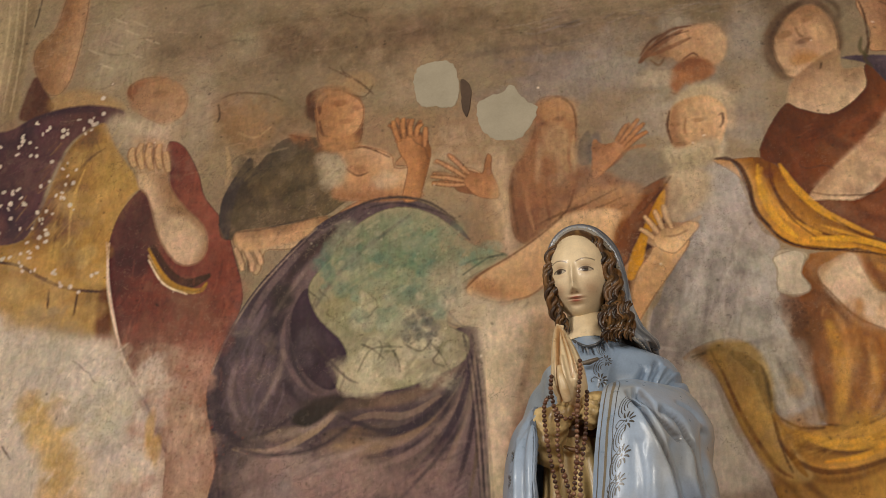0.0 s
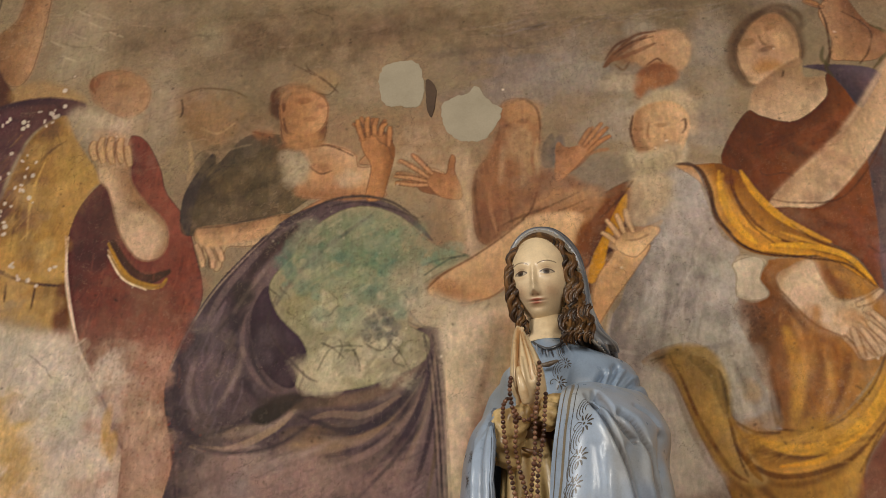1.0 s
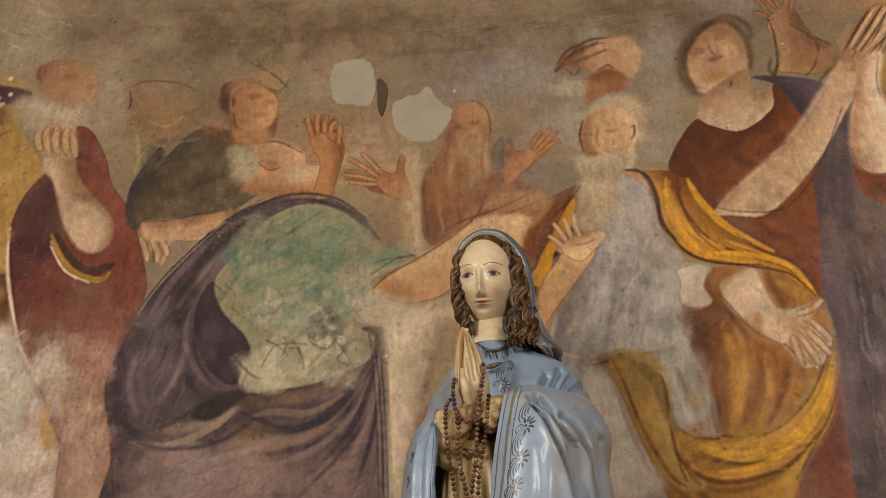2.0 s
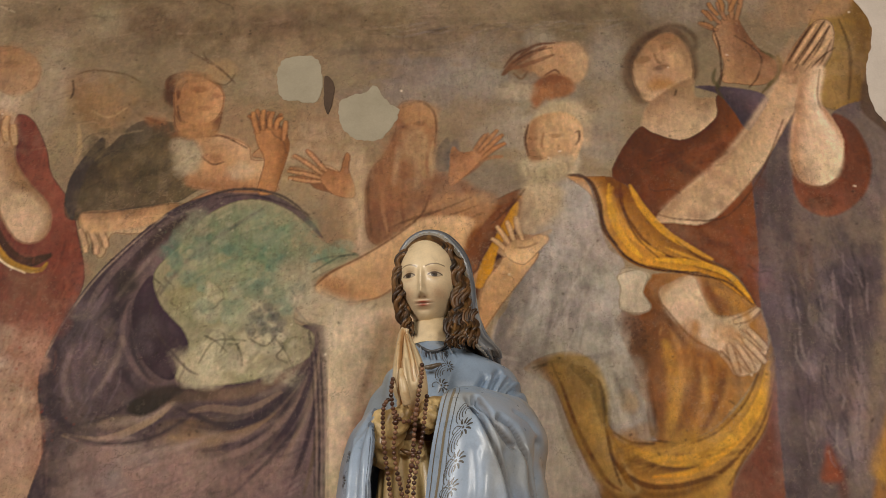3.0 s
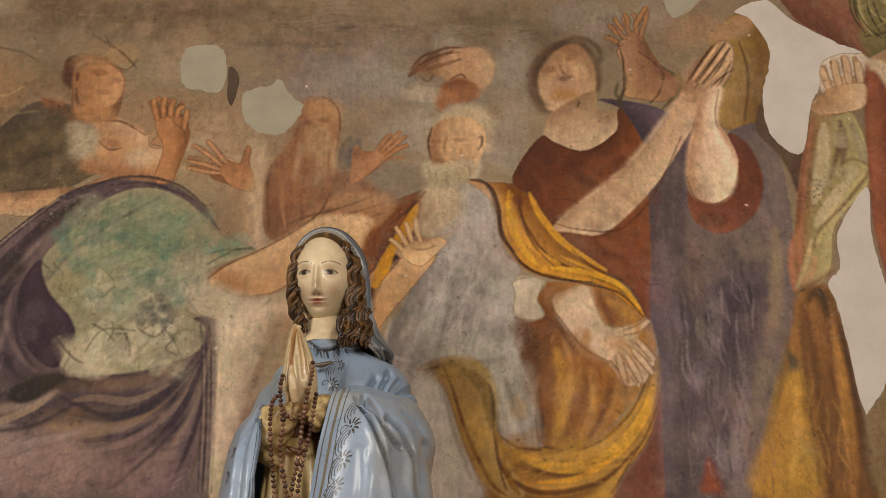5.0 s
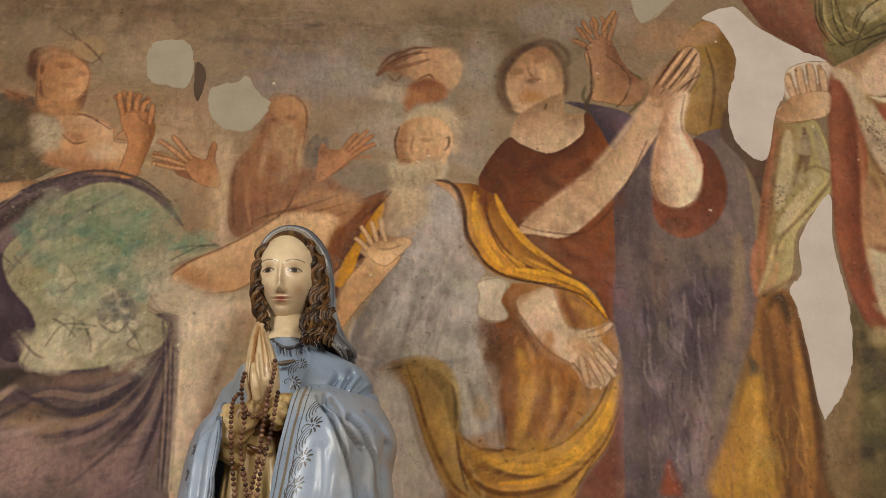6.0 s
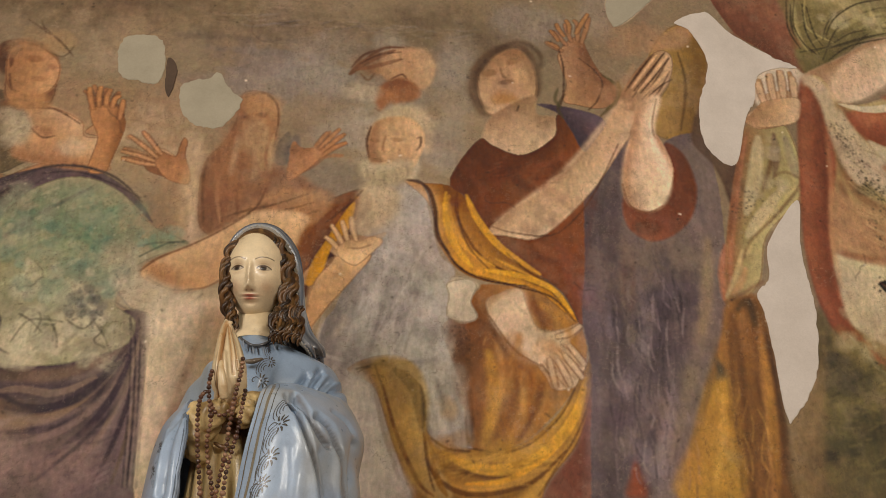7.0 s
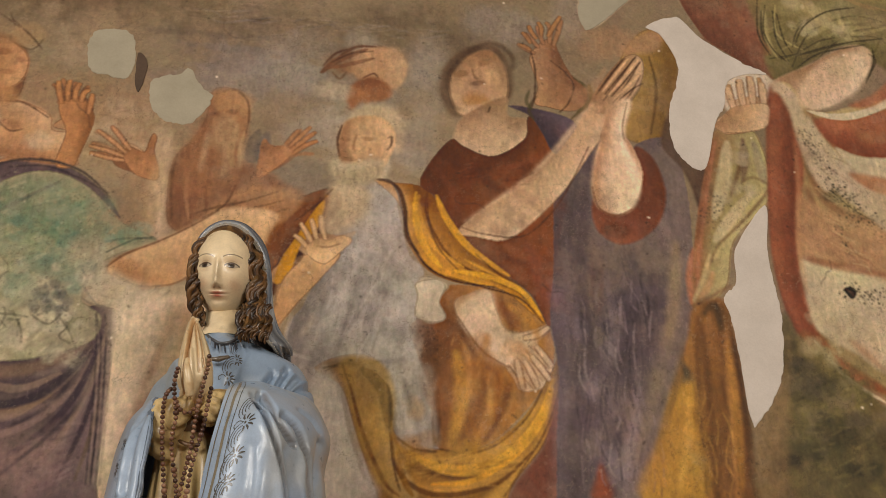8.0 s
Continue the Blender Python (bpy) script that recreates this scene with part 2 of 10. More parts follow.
wash(-0.602, 3.784, 0.444, 0.100, "705b44", 0.5)
wash(-0.331, 3.617, 0.178, 0.100, "786650", 0.4)
wash(0.424, 3.759, 0.326, 0.100, "74624c", 0.4)
wash(-0.986, 3.475, 0.133, 0.100, "7d674b", 0.5)
wash(0.415, 3.567, 0.067, 0.184, "968b7c", 0.6)
wash(0.649, 3.821, 0.133, 0.075, "93887a", 0.6)
wash(0.384, 3.344, 0.059, 0.100, "918676", 0.6)
wash(0.106, 3.362, 0.104, 0.067, "978d80", 0.5)
wash(0.847, 3.880, 0.059, 0.100, "94887a", 0.5)
wash(-1.205, 3.586, 0.059, 0.184, "9f917c", 0.6)
wash(-0.007, 3.552, 0.133, 0.067, "938a80", 0.5)
wash(-1.481, 3.841, 0.104, 0.151, "9c8e77", 0.6)
wash(-0.033, 3.575, 0.118, 0.050, "8c8580", 0.5)
# pale painted pilaster at the fresco edge
area([-2.154, 4.255, -1.835, 4.204, -1.8, 4.051, -1.806, 3.934, -1.797, 3.794, -1.795, 3.639, -1.796, 3.429, -1.962, 3.367], "a18e6f", soft=2, wear=0.3, dark="7d6a4e", turn=180, deep=0.04)
stroke([-1.913, 4.192, -1.882, 3.921, -1.872, 3.649], 0.0074, "ab9a7b", alpha=0.35, wear=0.5)
stroke([-1.884, 4.187, -1.854, 3.917, -1.845, 3.646], 0.0074, "ab9a7b", alpha=0.35, wear=0.5)
stroke([-1.855, 4.183, -1.826, 3.913, -1.818, 3.642], 0.0074, "ab9a7b", alpha=0.35, wear=0.5)
stroke([-1.789, 4.148, -1.792, 4.026, -1.798, 3.975], 0.0044, "4a3a2a", alpha=0.7)
# raised arm and dark sleeve
area([-1.691, 4.157, -1.631, 4.148, -1.621, 3.954, -1.628, 3.816, -1.642, 3.729, -1.673, 3.689, -1.725, 3.718, -1.774, 3.837, -1.767, 3.905, -1.719, 3.968], "96714f", soft=2, wear=0.3, dark="7d5a3e", light="a98664", turn=0, deep=0.03, line="6a4c35")
area([-1.758, 3.771, -1.719, 3.717, -1.673, 3.641, -1.732, 3.601, -1.782, 3.612, -1.78, 3.681], "5d3829", soft=1.5)
area([-1.69, 3.68, -1.582, 3.699, -1.442, 3.616, -1.508, 3.571, -1.66, 3.611], "a08052", soft=4, alpha=0.7)
# dark dotted cloak
area([-1.444, 3.603, -1.445, 3.557, -1.524, 3.558, -1.601, 3.497, -1.638, 3.391, -1.668, 3.255, -1.691, 3.172, -1.793, 3.153, -1.918, 3.166, -2.003, 3.558, -1.819, 3.567, -1.734, 3.61, -1.627, 3.635, -1.535, 3.632], "57393a", soft=1.5, dark="3f2a33", light="6d4a44", turn=-60, deep=0.06)
wash(-1.743, 3.263, 0.089, 0.100, "3b2c38", 0.7)
wash(-1.638, 3.587, 0.104, 0.023, "6d4840", 0.6)
# ochre mantle
area([-1.491, 3.554, -1.448, 3.466, -1.357, 3.323, -1.384, 3.287, -1.409, 3.193, -1.425, 3.116, -1.405, 2.977, -1.541, 2.996, -1.673, 3.071, -1.908, 3.118, -1.919, 3.17, -1.707, 3.16, -1.653, 3.254, -1.623, 3.389, -1.587, 3.495, -1.523, 3.55], "a27d46", soft=1.5, dark="7c5a33", light="b59256", turn=-45, deep=0.05)
area([-1.469, 3.452, -1.419, 3.386, -1.366, 3.31, -1.413, 3.209, -1.426, 3.098, -1.477, 3.012, -1.554, 3.074, -1.602, 3.21, -1.58, 3.344, -1.523, 3.428], "a68148", soft=3, alpha=0.9, dark="785633", turn=0, deep=0.05)
stroke([-1.479, 3.47, -1.539, 3.42, -1.581, 3.324, -1.593, 3.209, -1.588, 3.096], 0.0118, "76532f", alpha=0.6)
stroke([-1.536, 3.399, -1.557, 3.282, -1.546, 3.129], 0.0089, "bb9a5c", alpha=0.5)
area([-1.908, 3.118, -1.673, 3.071, -1.541, 2.996, -1.405, 2.977, -1.381, 2.829, -1.425, 2.832, -1.555, 2.878, -1.866, 2.922], "a98a55", soft=6, wear=0.5, dark="8d6a3c", turn=-90, deep=0.05)
stroke([-1.82, 3.115, -1.693, 3.087, -1.616, 3.04, -1.524, 2.995, -1.405, 2.973], 0.0104, "5e4030", alpha=0.8, taper=0.4)
stroke([-1.581, 3, -1.576, 2.936], 0.0074, "6a4a30")
stroke([-1.494, 2.981, -1.494, 2.907], 0.0074, "6a4a30")
area([-1.429, 2.972, -1.396, 2.969, -1.376, 2.828, -1.421, 2.835], "6d4428", soft=2)
# bleached ground
area([-1.87, 2.94, -1.604, 2.873, -1.432, 2.828, -1.358, 2.818, -1.293, 2.689, -1.239, 2.589, -1.181, 2.493, -1.148, 2.203, -1.716, 2.231], "bdb0a0", soft=6, wear=0.15)
wash(-1.494, 2.560, 0.071, 0.100, "b8954f", 0.8)
wash(-1.434, 2.434, 0.074, 0.100, "b8955a", 0.75)
wash(-1.564, 2.645, 0.037, 0.042, "b3924e", 0.6)
wash(-1.224, 2.542, 0.024, 0.067, "b58c48", 0.7)
wash(-1.351, 2.597, 0.089, 0.100, "a89a7c", 0.6)
wash(-1.587, 2.778, 0.104, 0.067, "a79c8e", 0.6)
wash(-1.577, 2.458, 0.059, 0.100, "a89c92", 0.6)
wash(-1.397, 2.697, 0.037, 0.023, "bdb09c", 0.7)
wash(-1.305, 2.547, 0.059, 0.042, "a3998c", 0.6)
wash(-1.312, 2.426, 0.089, 0.050, "b9aa90", 0.6)
stroke([-1.636, 2.539, -1.603, 2.498], 0.0059, "6d5a50")
# bald elder: head and beard as plain ovals
wash(-1.343, 3.550, 0.089, 0.064, "a08e76", 0.8)
area([-1.438, 3.669, -1.421, 3.704, -1.364, 3.718, -1.292, 3.693, -1.246, 3.638, -1.244, 3.58, -1.268, 3.547, -1.306, 3.531, -1.382, 3.576, -1.42, 3.613], "9b7354", soft=2.5, wear=0.35, dark="85593d", light="b08b69", turn=-30, deep=0.025, line="7d583e")
wash(-1.416, 3.673, 0.009, 0.017, "7a5038", 0.6)
area([-1.489, 3.569, -1.428, 3.582, -1.332, 3.528, -1.262, 3.54, -1.263, 3.468, -1.287, 3.37, -1.369, 3.4, -1.45, 3.481], "a4927a", soft=5, alpha=0.8, wear=0.4, light="b5a58c", turn=120)
# maroon robe
area([-1.28, 3.466, -1.232, 3.44, -1.18, 3.342, -1.152, 3.257, -1.086, 3.163, -1.051, 3.064, -1.014, 2.934, -1.026, 2.849, -1.057, 2.768, -1.079, 2.672, -1.081, 2.606, -1.043, 2.484, -1.005, 2.195, -1.156, 2.203, -1.181, 2.493, -1.241, 2.605, -1.314, 2.736, -1.364, 2.844, -1.403, 2.987, -1.422, 3.116, -1.401, 3.235, -1.336, 3.317, -1.303, 3.294, -1.284, 3.35, -1.288, 3.41], "784033", soft=1.2, dark="5a2f2c", light="8d4f3d", turn=0, deep=0.05, line="4d2a28")
area([-1.326, 3.296, -1.304, 3.198, -1.28, 3.102, -1.311, 3.014, -1.392, 3.058, -1.402, 3.133, -1.386, 3.225], "4f2a2b", soft=4, alpha=0.8)
area([-1.371, 2.853, -1.206, 2.814, -1.048, 2.817, -1.077, 2.656, -1.081, 2.606, -1.043, 2.484, -1.005, 2.195, -1.156, 2.203, -1.181, 2.493, -1.241, 2.605, -1.314, 2.736], "9b7662", soft=14, alpha=0.85, wear=0.5)
area([-1.246, 2.653, -1.142, 2.661, -1.069, 2.577, -1.038, 2.439, -1.01, 2.196, -1.136, 2.202, -1.181, 2.493], "ab9079", soft=12, alpha=0.8, wear=0.4)
wash(-1.208, 2.831, 0.104, 0.067, "7d4436", 0.5)
wash(-1.070, 2.974, 0.037, 0.117, "7a3c2c", 0.6)
stroke([-1.339, 2.758, -1.283, 2.672, -1.224, 2.573, -1.181, 2.493], 0.0178, "85625c", alpha=0.6)
stroke([-1.057, 2.545, -1.04, 2.454, -1.02, 2.336], 0.0148, "9b5a42", alpha=0.6)
stroke([-1.423, 3.135, -1.408, 2.997, -1.368, 2.862, -1.341, 2.8], 0.0074, "b9a38c", alpha=0.9)
stroke([-1.341, 2.8, -1.285, 2.688, -1.242, 2.613, -1.181, 2.493], 0.0037, "5f4038", alpha=0.6)
# forearm and inner sleeve
stroke([-1.293, 3.112, -1.247, 3.026, -1.184, 2.976, -1.11, 2.999], 0.0385, "5d3c2a", alpha=0.9)
stroke([-1.302, 3.104, -1.256, 3.02, -1.208, 2.972, -1.138, 2.952, -1.118, 2.978], 0.0178, "9c7533", alpha=0.9)
stroke([-1.3, 3.082, -1.254, 3.005, -1.215, 2.966, -1.148, 2.946], 0.0052, "c0ab88", alpha=0.9)
area([-1.37, 3.41, -1.335, 3.452, -1.281, 3.41, -1.262, 3.308, -1.209, 3.229, -1.149, 3.163, -1.129, 3.094, -1.147, 3.045, -1.195, 3.039, -1.236, 3.076, -1.278, 3.148, -1.324, 3.276, -1.361, 3.323], "a98b6c", soft=1.5, wear=0.15, dark="8d6847", light="bfa487", turn=200, deep=0.025, line="75503a")
area([-1.264, 3.203, -1.198, 3.19, -1.152, 3.141, -1.141, 3.079, -1.175, 3.051, -1.223, 3.082, -1.26, 3.141], "bda487", soft=4, alpha=0.8, wear=0.1)
stroke([-1.37, 3.481, -1.379, 3.411, -1.368, 3.38], 0.0074, "826145", alpha=0.55)
stroke([-1.349, 3.483, -1.352, 3.418, -1.342, 3.367], 0.0074, "826145", alpha=0.55)
stroke([-1.325, 3.476, -1.327, 3.415, -1.316, 3.358], 0.0074, "826145", alpha=0.55)
stroke([-1.297, 3.456, -1.297, 3.401, -1.293, 3.361], 0.0074, "826145", alpha=0.55)
area([-1.403, 3.485, -1.35, 3.491, -1.286, 3.455, -1.276, 3.369, -1.319, 3.35, -1.375, 3.38], "a98c6d", soft=3, alpha=0.7)
stroke([-1.378, 3.458, -1.375, 3.38], 0.0044, "7a583e", alpha=0.6)
stroke([-1.354, 3.467, -1.35, 3.378], 0.0044, "7a583e", alpha=0.6)
stroke([-1.329, 3.464, -1.323, 3.37], 0.0044, "7a583e", alpha=0.6)
stroke([-1.305, 3.449, -1.3, 3.368], 0.0044, "7a583e", alpha=0.6)
# faded second elder
wash(-1.044, 3.513, 0.080, 0.084, "8a6c49", 0.9)
stroke([-1.133, 3.606, -1.085, 3.621, -0.995, 3.605, -0.941, 3.573], 0.0074, "6b5238", alpha=0.7)
stroke([-1.072, 3.476, -1.019, 3.449, -0.97, 3.483], 0.0089, "a8906c", alpha=0.6)
stroke([-1.103, 3.429, -1.087, 3.347, -1.094, 3.29], 0.0148, "9c8260", alpha=0.5)
area([-1.14, 3.609, -1.084, 3.616, -0.995, 3.601, -0.941, 3.568, -0.945, 3.501, -0.983, 3.424, -1.031, 3.39, -1.087, 3.447, -1.138, 3.525], "927552", soft=5, alpha=0.7, wear=0.5, dark="7d6143", turn=20)
stroke([-1.142, 3.588, -1.134, 3.545, -1.139, 3.519], 0.0059, "5c452f")
# grey-brown cloak
area([-1.099, 3.161, -1.093, 3.247, -1.06, 3.325, -1.023, 3.375, -1.01, 3.338, -0.932, 3.428, -0.83, 3.424, -0.761, 3.384, -0.693, 3.331, -0.691, 3.244, -0.754, 3.186, -0.817, 3.15, -0.946, 3.138, -1.071, 3.108], "5d4d38", soft=1.6, wear=0.35, dark="473a2f", light="6f5d42", turn=-20, deep=0.05, line="40342c")
area([-1.099, 3.161, -1.097, 3.248, -1.06, 3.328, -1.027, 3.38, -1.026, 3.33, -1.055, 3.266, -1.065, 3.191, -1.071, 3.108], "4a3e38", soft=1.2)
wash(-0.955, 3.274, 0.059, 0.042, "6a5838", 0.6)
wash(-0.859, 3.340, 0.067, 0.037, "66543a", 0.6)
wash(-0.885, 3.209, 0.089, 0.027, "4d4030", 0.6)
# hand and forearm under the cloak
area([-1.055, 3.107, -1.011, 3.133, -0.913, 3.134, -0.801, 3.154, -0.736, 3.134, -0.813, 3.082, -0.892, 3.059, -0.957, 3.06, -0.968, 2.999, -0.987, 2.99, -1.004, 3.047, -1.02, 3.004, -1.03, 3.05], "a58763", soft=1.5, wear=0.3, dark="876144", light="b79e7c", turn=-90, deep=0.02, line="6d4c36")
stroke([-1.026, 3.076, -1.026, 3.005], 0.0044, "76533b", alpha=0.6)
stroke([-1.006, 3.065, -1.003, 2.995], 0.0044, "76533b", alpha=0.6)
stroke([-0.981, 3.063, -0.981, 3], 0.0044, "76533b", alpha=0.6)
wash(-0.958, 3.122, 0.015, 0.010, "c3b191", 0.9)
# third head and hat
area([-0.862, 3.542, -0.852, 3.592, -0.805, 3.607, -0.735, 3.583, -0.699, 3.531, -0.697, 3.45, -0.702, 3.4, -0.736, 3.369, -0.803, 3.389, -0.827, 3.425, -0.834, 3.497], "8e6243", soft=2, wear=0.25, dark="6d4630", light="a47a57", turn=200, deep=0.03, line="5d3d2a")
area([-0.869, 3.522, -0.864, 3.583, -0.83, 3.6, -0.816, 3.546, -0.83, 3.486, -0.85, 3.489], "5d3e2b", soft=2.5)
wash(-0.712, 3.605, 0.044, 0.043, "a88a63", 0.9)
stroke([-0.762, 3.659, -0.702, 3.604, -0.666, 3.562], 0.0059, "6a4a31", alpha=0.7)
stroke([-0.738, 3.571, -0.692, 3.557, -0.667, 3.599], 0.0059, "6a4a31", alpha=0.6)
stroke([-0.808, 3.682, -0.754, 3.643, -0.702, 3.608], 0.0059, "6c4c33", alpha=0.6)
stroke([-0.77, 3.681, -0.75, 3.632], 0.0044, "6c4c33", alpha=0.5)
wash(-0.774, 3.614, 0.044, 0.017, "a48c6c", 0.5)
area([-0.913, 3.446, -0.856, 3.443, -0.82, 3.391, -0.695, 3.376, -0.693, 3.331, -0.828, 3.376, -0.897, 3.414], "8d6142", soft=3, alpha=0.8)
# tilted elder with white hair
area([-0.784, 3.134, -0.737, 3.175, -0.69, 3.207, -0.724, 3.267, -0.735, 3.336, -0.678, 3.354, -0.611, 3.315, -0.586, 3.255, -0.538, 3.209, -0.545, 3.15, -0.657, 3.17], "966848", soft=1.6, wear=0.25, dark="74492f", light="ab8160", turn=250, deep=0.03, line="66432d")
wash(-0.761, 3.294, 0.050, 0.060, "b5a58e", 0.95)
wash(-0.810, 3.344, 0.024, 0.030, "a6947c", 0.7)
wash(-0.591, 3.233, 0.062, 0.037, "b5a48b", 0.9)
wash(-0.731, 3.230, 0.027, 0.033, "a39078", 0.6)
stroke([-0.61, 3.207, -0.617, 3.176], 0.0089, "5f3d29", alpha=0.7)
# raised palms
area([-0.598, 3.306, -0.569, 3.349, -0.599, 3.388, -0.56, 3.411, -0.518, 3.402, -0.503, 3.365, -0.511, 3.281, -0.533, 3.186, -0.584, 3.199, -0.553, 3.286], "9a6c4b", soft=1.4, wear=0.2, dark="7a4f35", light="ae8662", turn=180, deep=0.02, line="66432d")
stroke([-0.57, 3.384, -0.59, 3.422, -0.62, 3.446], 0.0178, "6d4932", alpha=0.6, taper=0.5)
stroke([-0.57, 3.384, -0.59, 3.422, -0.62, 3.446], 0.0118, "9a6c4b", alpha=0.95, taper=0.5)
stroke([-0.563, 3.395, -0.587, 3.446, -0.597, 3.467], 0.0178, "6d4932", alpha=0.6, taper=0.5)
stroke([-0.563, 3.395, -0.587, 3.446, -0.597, 3.467], 0.0118, "9a6c4b", alpha=0.95, taper=0.5)
stroke([-0.554, 3.398, -0.561, 3.439, -0.561, 3.459], 0.0178, "6d4932", alpha=0.6, taper=0.5)
stroke([-0.554, 3.398, -0.561, 3.439, -0.561, 3.459], 0.0118, "9a6c4b", alpha=0.95, taper=0.5)
stroke([-0.534, 3.4, -0.534, 3.427, -0.524, 3.45], 0.0178, "6d4932", alpha=0.6, taper=0.5)
stroke([-0.534, 3.4, -0.534, 3.427, -0.524, 3.45], 0.0118, "9a6c4b", alpha=0.95, taper=0.5)
area([-0.434, 3.264, -0.386, 3.27, -0.352, 3.247, -0.321, 3.218, -0.329, 3.167, -0.375, 3.18, -0.425, 3.203], "9b6f4d", soft=1.4, wear=0.2, dark="7d5339", light="b08a66", turn=90, deep=0.02, line="66432d")
stroke([-0.418, 3.259, -0.45, 3.289, -0.488, 3.301], 0.0192, "6d4932", alpha=0.6, taper=0.5)
stroke([-0.418, 3.259, -0.45, 3.289, -0.488, 3.301], 0.0133, "9b6f4d", alpha=0.95, taper=0.5)
stroke([-0.425, 3.241, -0.456, 3.256, -0.492, 3.263], 0.0192, "6d4932", alpha=0.6, taper=0.5)
stroke([-0.425, 3.241, -0.456, 3.256, -0.492, 3.263], 0.0133, "9b6f4d", alpha=0.95, taper=0.5)
stroke([-0.425, 3.222, -0.457, 3.229, -0.492, 3.23], 0.0192, "6d4932", alpha=0.6, taper=0.5)
stroke([-0.425, 3.222, -0.457, 3.229, -0.492, 3.23], 0.0133, "9b6f4d", alpha=0.95, taper=0.5)
stroke([-0.405, 3.265, -0.427, 3.302, -0.446, 3.319], 0.0192, "6d4932", alpha=0.6, taper=0.5)
stroke([-0.405, 3.265, -0.427, 3.302, -0.446, 3.319], 0.0133, "9b6f4d", alpha=0.95, taper=0.5)
stroke([-0.343, 3.239, -0.336, 3.272, -0.335, 3.298], 0.0192, "6d4932", alpha=0.6, taper=0.5)
stroke([-0.343, 3.239, -0.336, 3.272, -0.335, 3.298], 0.0133, "9b6f4d", alpha=0.95, taper=0.5)
stroke([-0.293, 3.313, -0.303, 3.183, -0.296, 3.038, -0.279, 2.95], 0.0444, "a8927a", alpha=0.7, soft=5)
wash(-0.359, 3.080, 0.059, 0.100, "8a6a4b", 0.6)
# russet elder and his beard
area([-0.188, 3.475, -0.132, 3.484, -0.094, 3.447, -0.085, 3.374, -0.101, 3.271, -0.086, 3.213, -0.129, 3.109, -0.194, 3.01, -0.261, 3.026, -0.277, 3.125, -0.271, 3.234, -0.227, 3.305, -0.2, 3.378], "8d6447", soft=2.5, wear=0.35, dark="754e36", light="9f7857", turn=20, deep=0.05, line="6f4c36")
wash(-0.126, 3.432, 0.047, 0.047, "a9845f", 0.9)
stroke([-0.181, 3.462, -0.132, 3.484, -0.091, 3.443, -0.085, 3.374], 0.0074, "7b573c", alpha=0.7)
stroke([-0.093, 3.346, -0.101, 3.271, -0.092, 3.214], 0.0118, "a8926c", alpha=0.7)
stroke([-0.214, 3.247, -0.233, 3.157, -0.215, 3.047], 0.0118, "a07a58", alpha=0.5)
stroke([-0.168, 3.241, -0.18, 3.151, -0.169, 3.06], 0.0104, "74492f", alpha=0.5)
wash(-0.193, 3.189, 0.071, 0.100, "875c42", 0.6)
stroke([-0.114, 3.368, -0.126, 3.274, -0.115, 3.217], 0.0207, "9f8964", alpha=0.6)
# hand with parted fingers and russet drapery
area([-0.106, 3.234, -0.03, 3.225, 0.028, 3.182, 0.086, 3.157, 0.05, 3.09, -0.041, 3.064, -0.132, 3.056, -0.193, 3.028, -0.129, 3.109], "926648", soft=4, wear=0.3, dark="7c523a", turn=-60)
stroke([-0.037, 3.117, 0.039, 3.136, 0.101, 3.156], 0.0074, "754b35", alpha=0.6)
stroke([-0.07, 3.085, 0.021, 3.102, 0.09, 3.121], 0.0074, "754b35", alpha=0.6)
stroke([-0.057, 3.057, 0.019, 3.067], 0.0074, "754b35", alpha=0.6)
area([-0.057, 3.322, -0.029, 3.348, -0.02, 3.318, -0.032, 3.244, -0.052, 3.243, -0.063, 3.276], "6c6058", soft=1.5)
area([-0.049, 3.22, -0.031, 3.296, 0.006, 3.303, 0.045, 3.321, 0.054, 3.286, 0.02, 3.245, -0.012, 3.223], "9c7150", soft=1.5, wear=0.25, dark="7d5339", light="b28c68", turn=90, deep=0.02, line="6d4932")
stroke([0.034, 3.3, 0.052, 3.336, 0.061, 3.369], 0.0118, "9c7150", alpha=0.95, taper=0.5)
stroke([0.043, 3.299, 0.071, 3.333, 0.085, 3.358], 0.0118, "9c7150", alpha=0.95, taper=0.5)
stroke([0.045, 3.287, 0.075, 3.314, 0.098, 3.33], 0.0118, "9c7150", alpha=0.95, taper=0.5)
stroke([0.035, 3.274, 0.066, 3.285, 0.1, 3.288], 0.0118, "9c7150", alpha=0.95, taper=0.5)
stroke([-0.04, 3.264, -0.043, 3.298, -0.035, 3.324], 0.0118, "9c7150", alpha=0.95, taper=0.5)
# long outstretched arm
area([-0.402, 2.884, -0.365, 2.931, -0.255, 2.985, -0.131, 3.07, -0.008, 3.11, 0.034, 3.074, -0.002, 2.991, -0.124, 2.921, -0.23, 2.858, -0.314, 2.832, -0.363, 2.854], "a6784f", soft=1.3, wear=0.2, dark="84552f", light="b9936c", turn=-90, deep=0.03, line="6b4329")
wash(-0.333, 2.896, 0.052, 0.033, "a97346", 0.6)
stroke([-0.402, 2.884, -0.362, 2.932, -0.278, 2.975], 0.0044, "5d3f2c", alpha=0.7)
area([-0.438, 2.822, -0.378, 2.861, -0.29, 2.834, -0.201, 2.859, -0.166, 2.822, -0.292, 2.782, -0.409, 2.779], "ae9a7e", soft=2.5, wear=0.3, line="8d7a62", alpha=0.9)
stroke([-0.35, 2.782, -0.292, 2.788, -0.239, 2.837], 0.0037, "7d6a55")
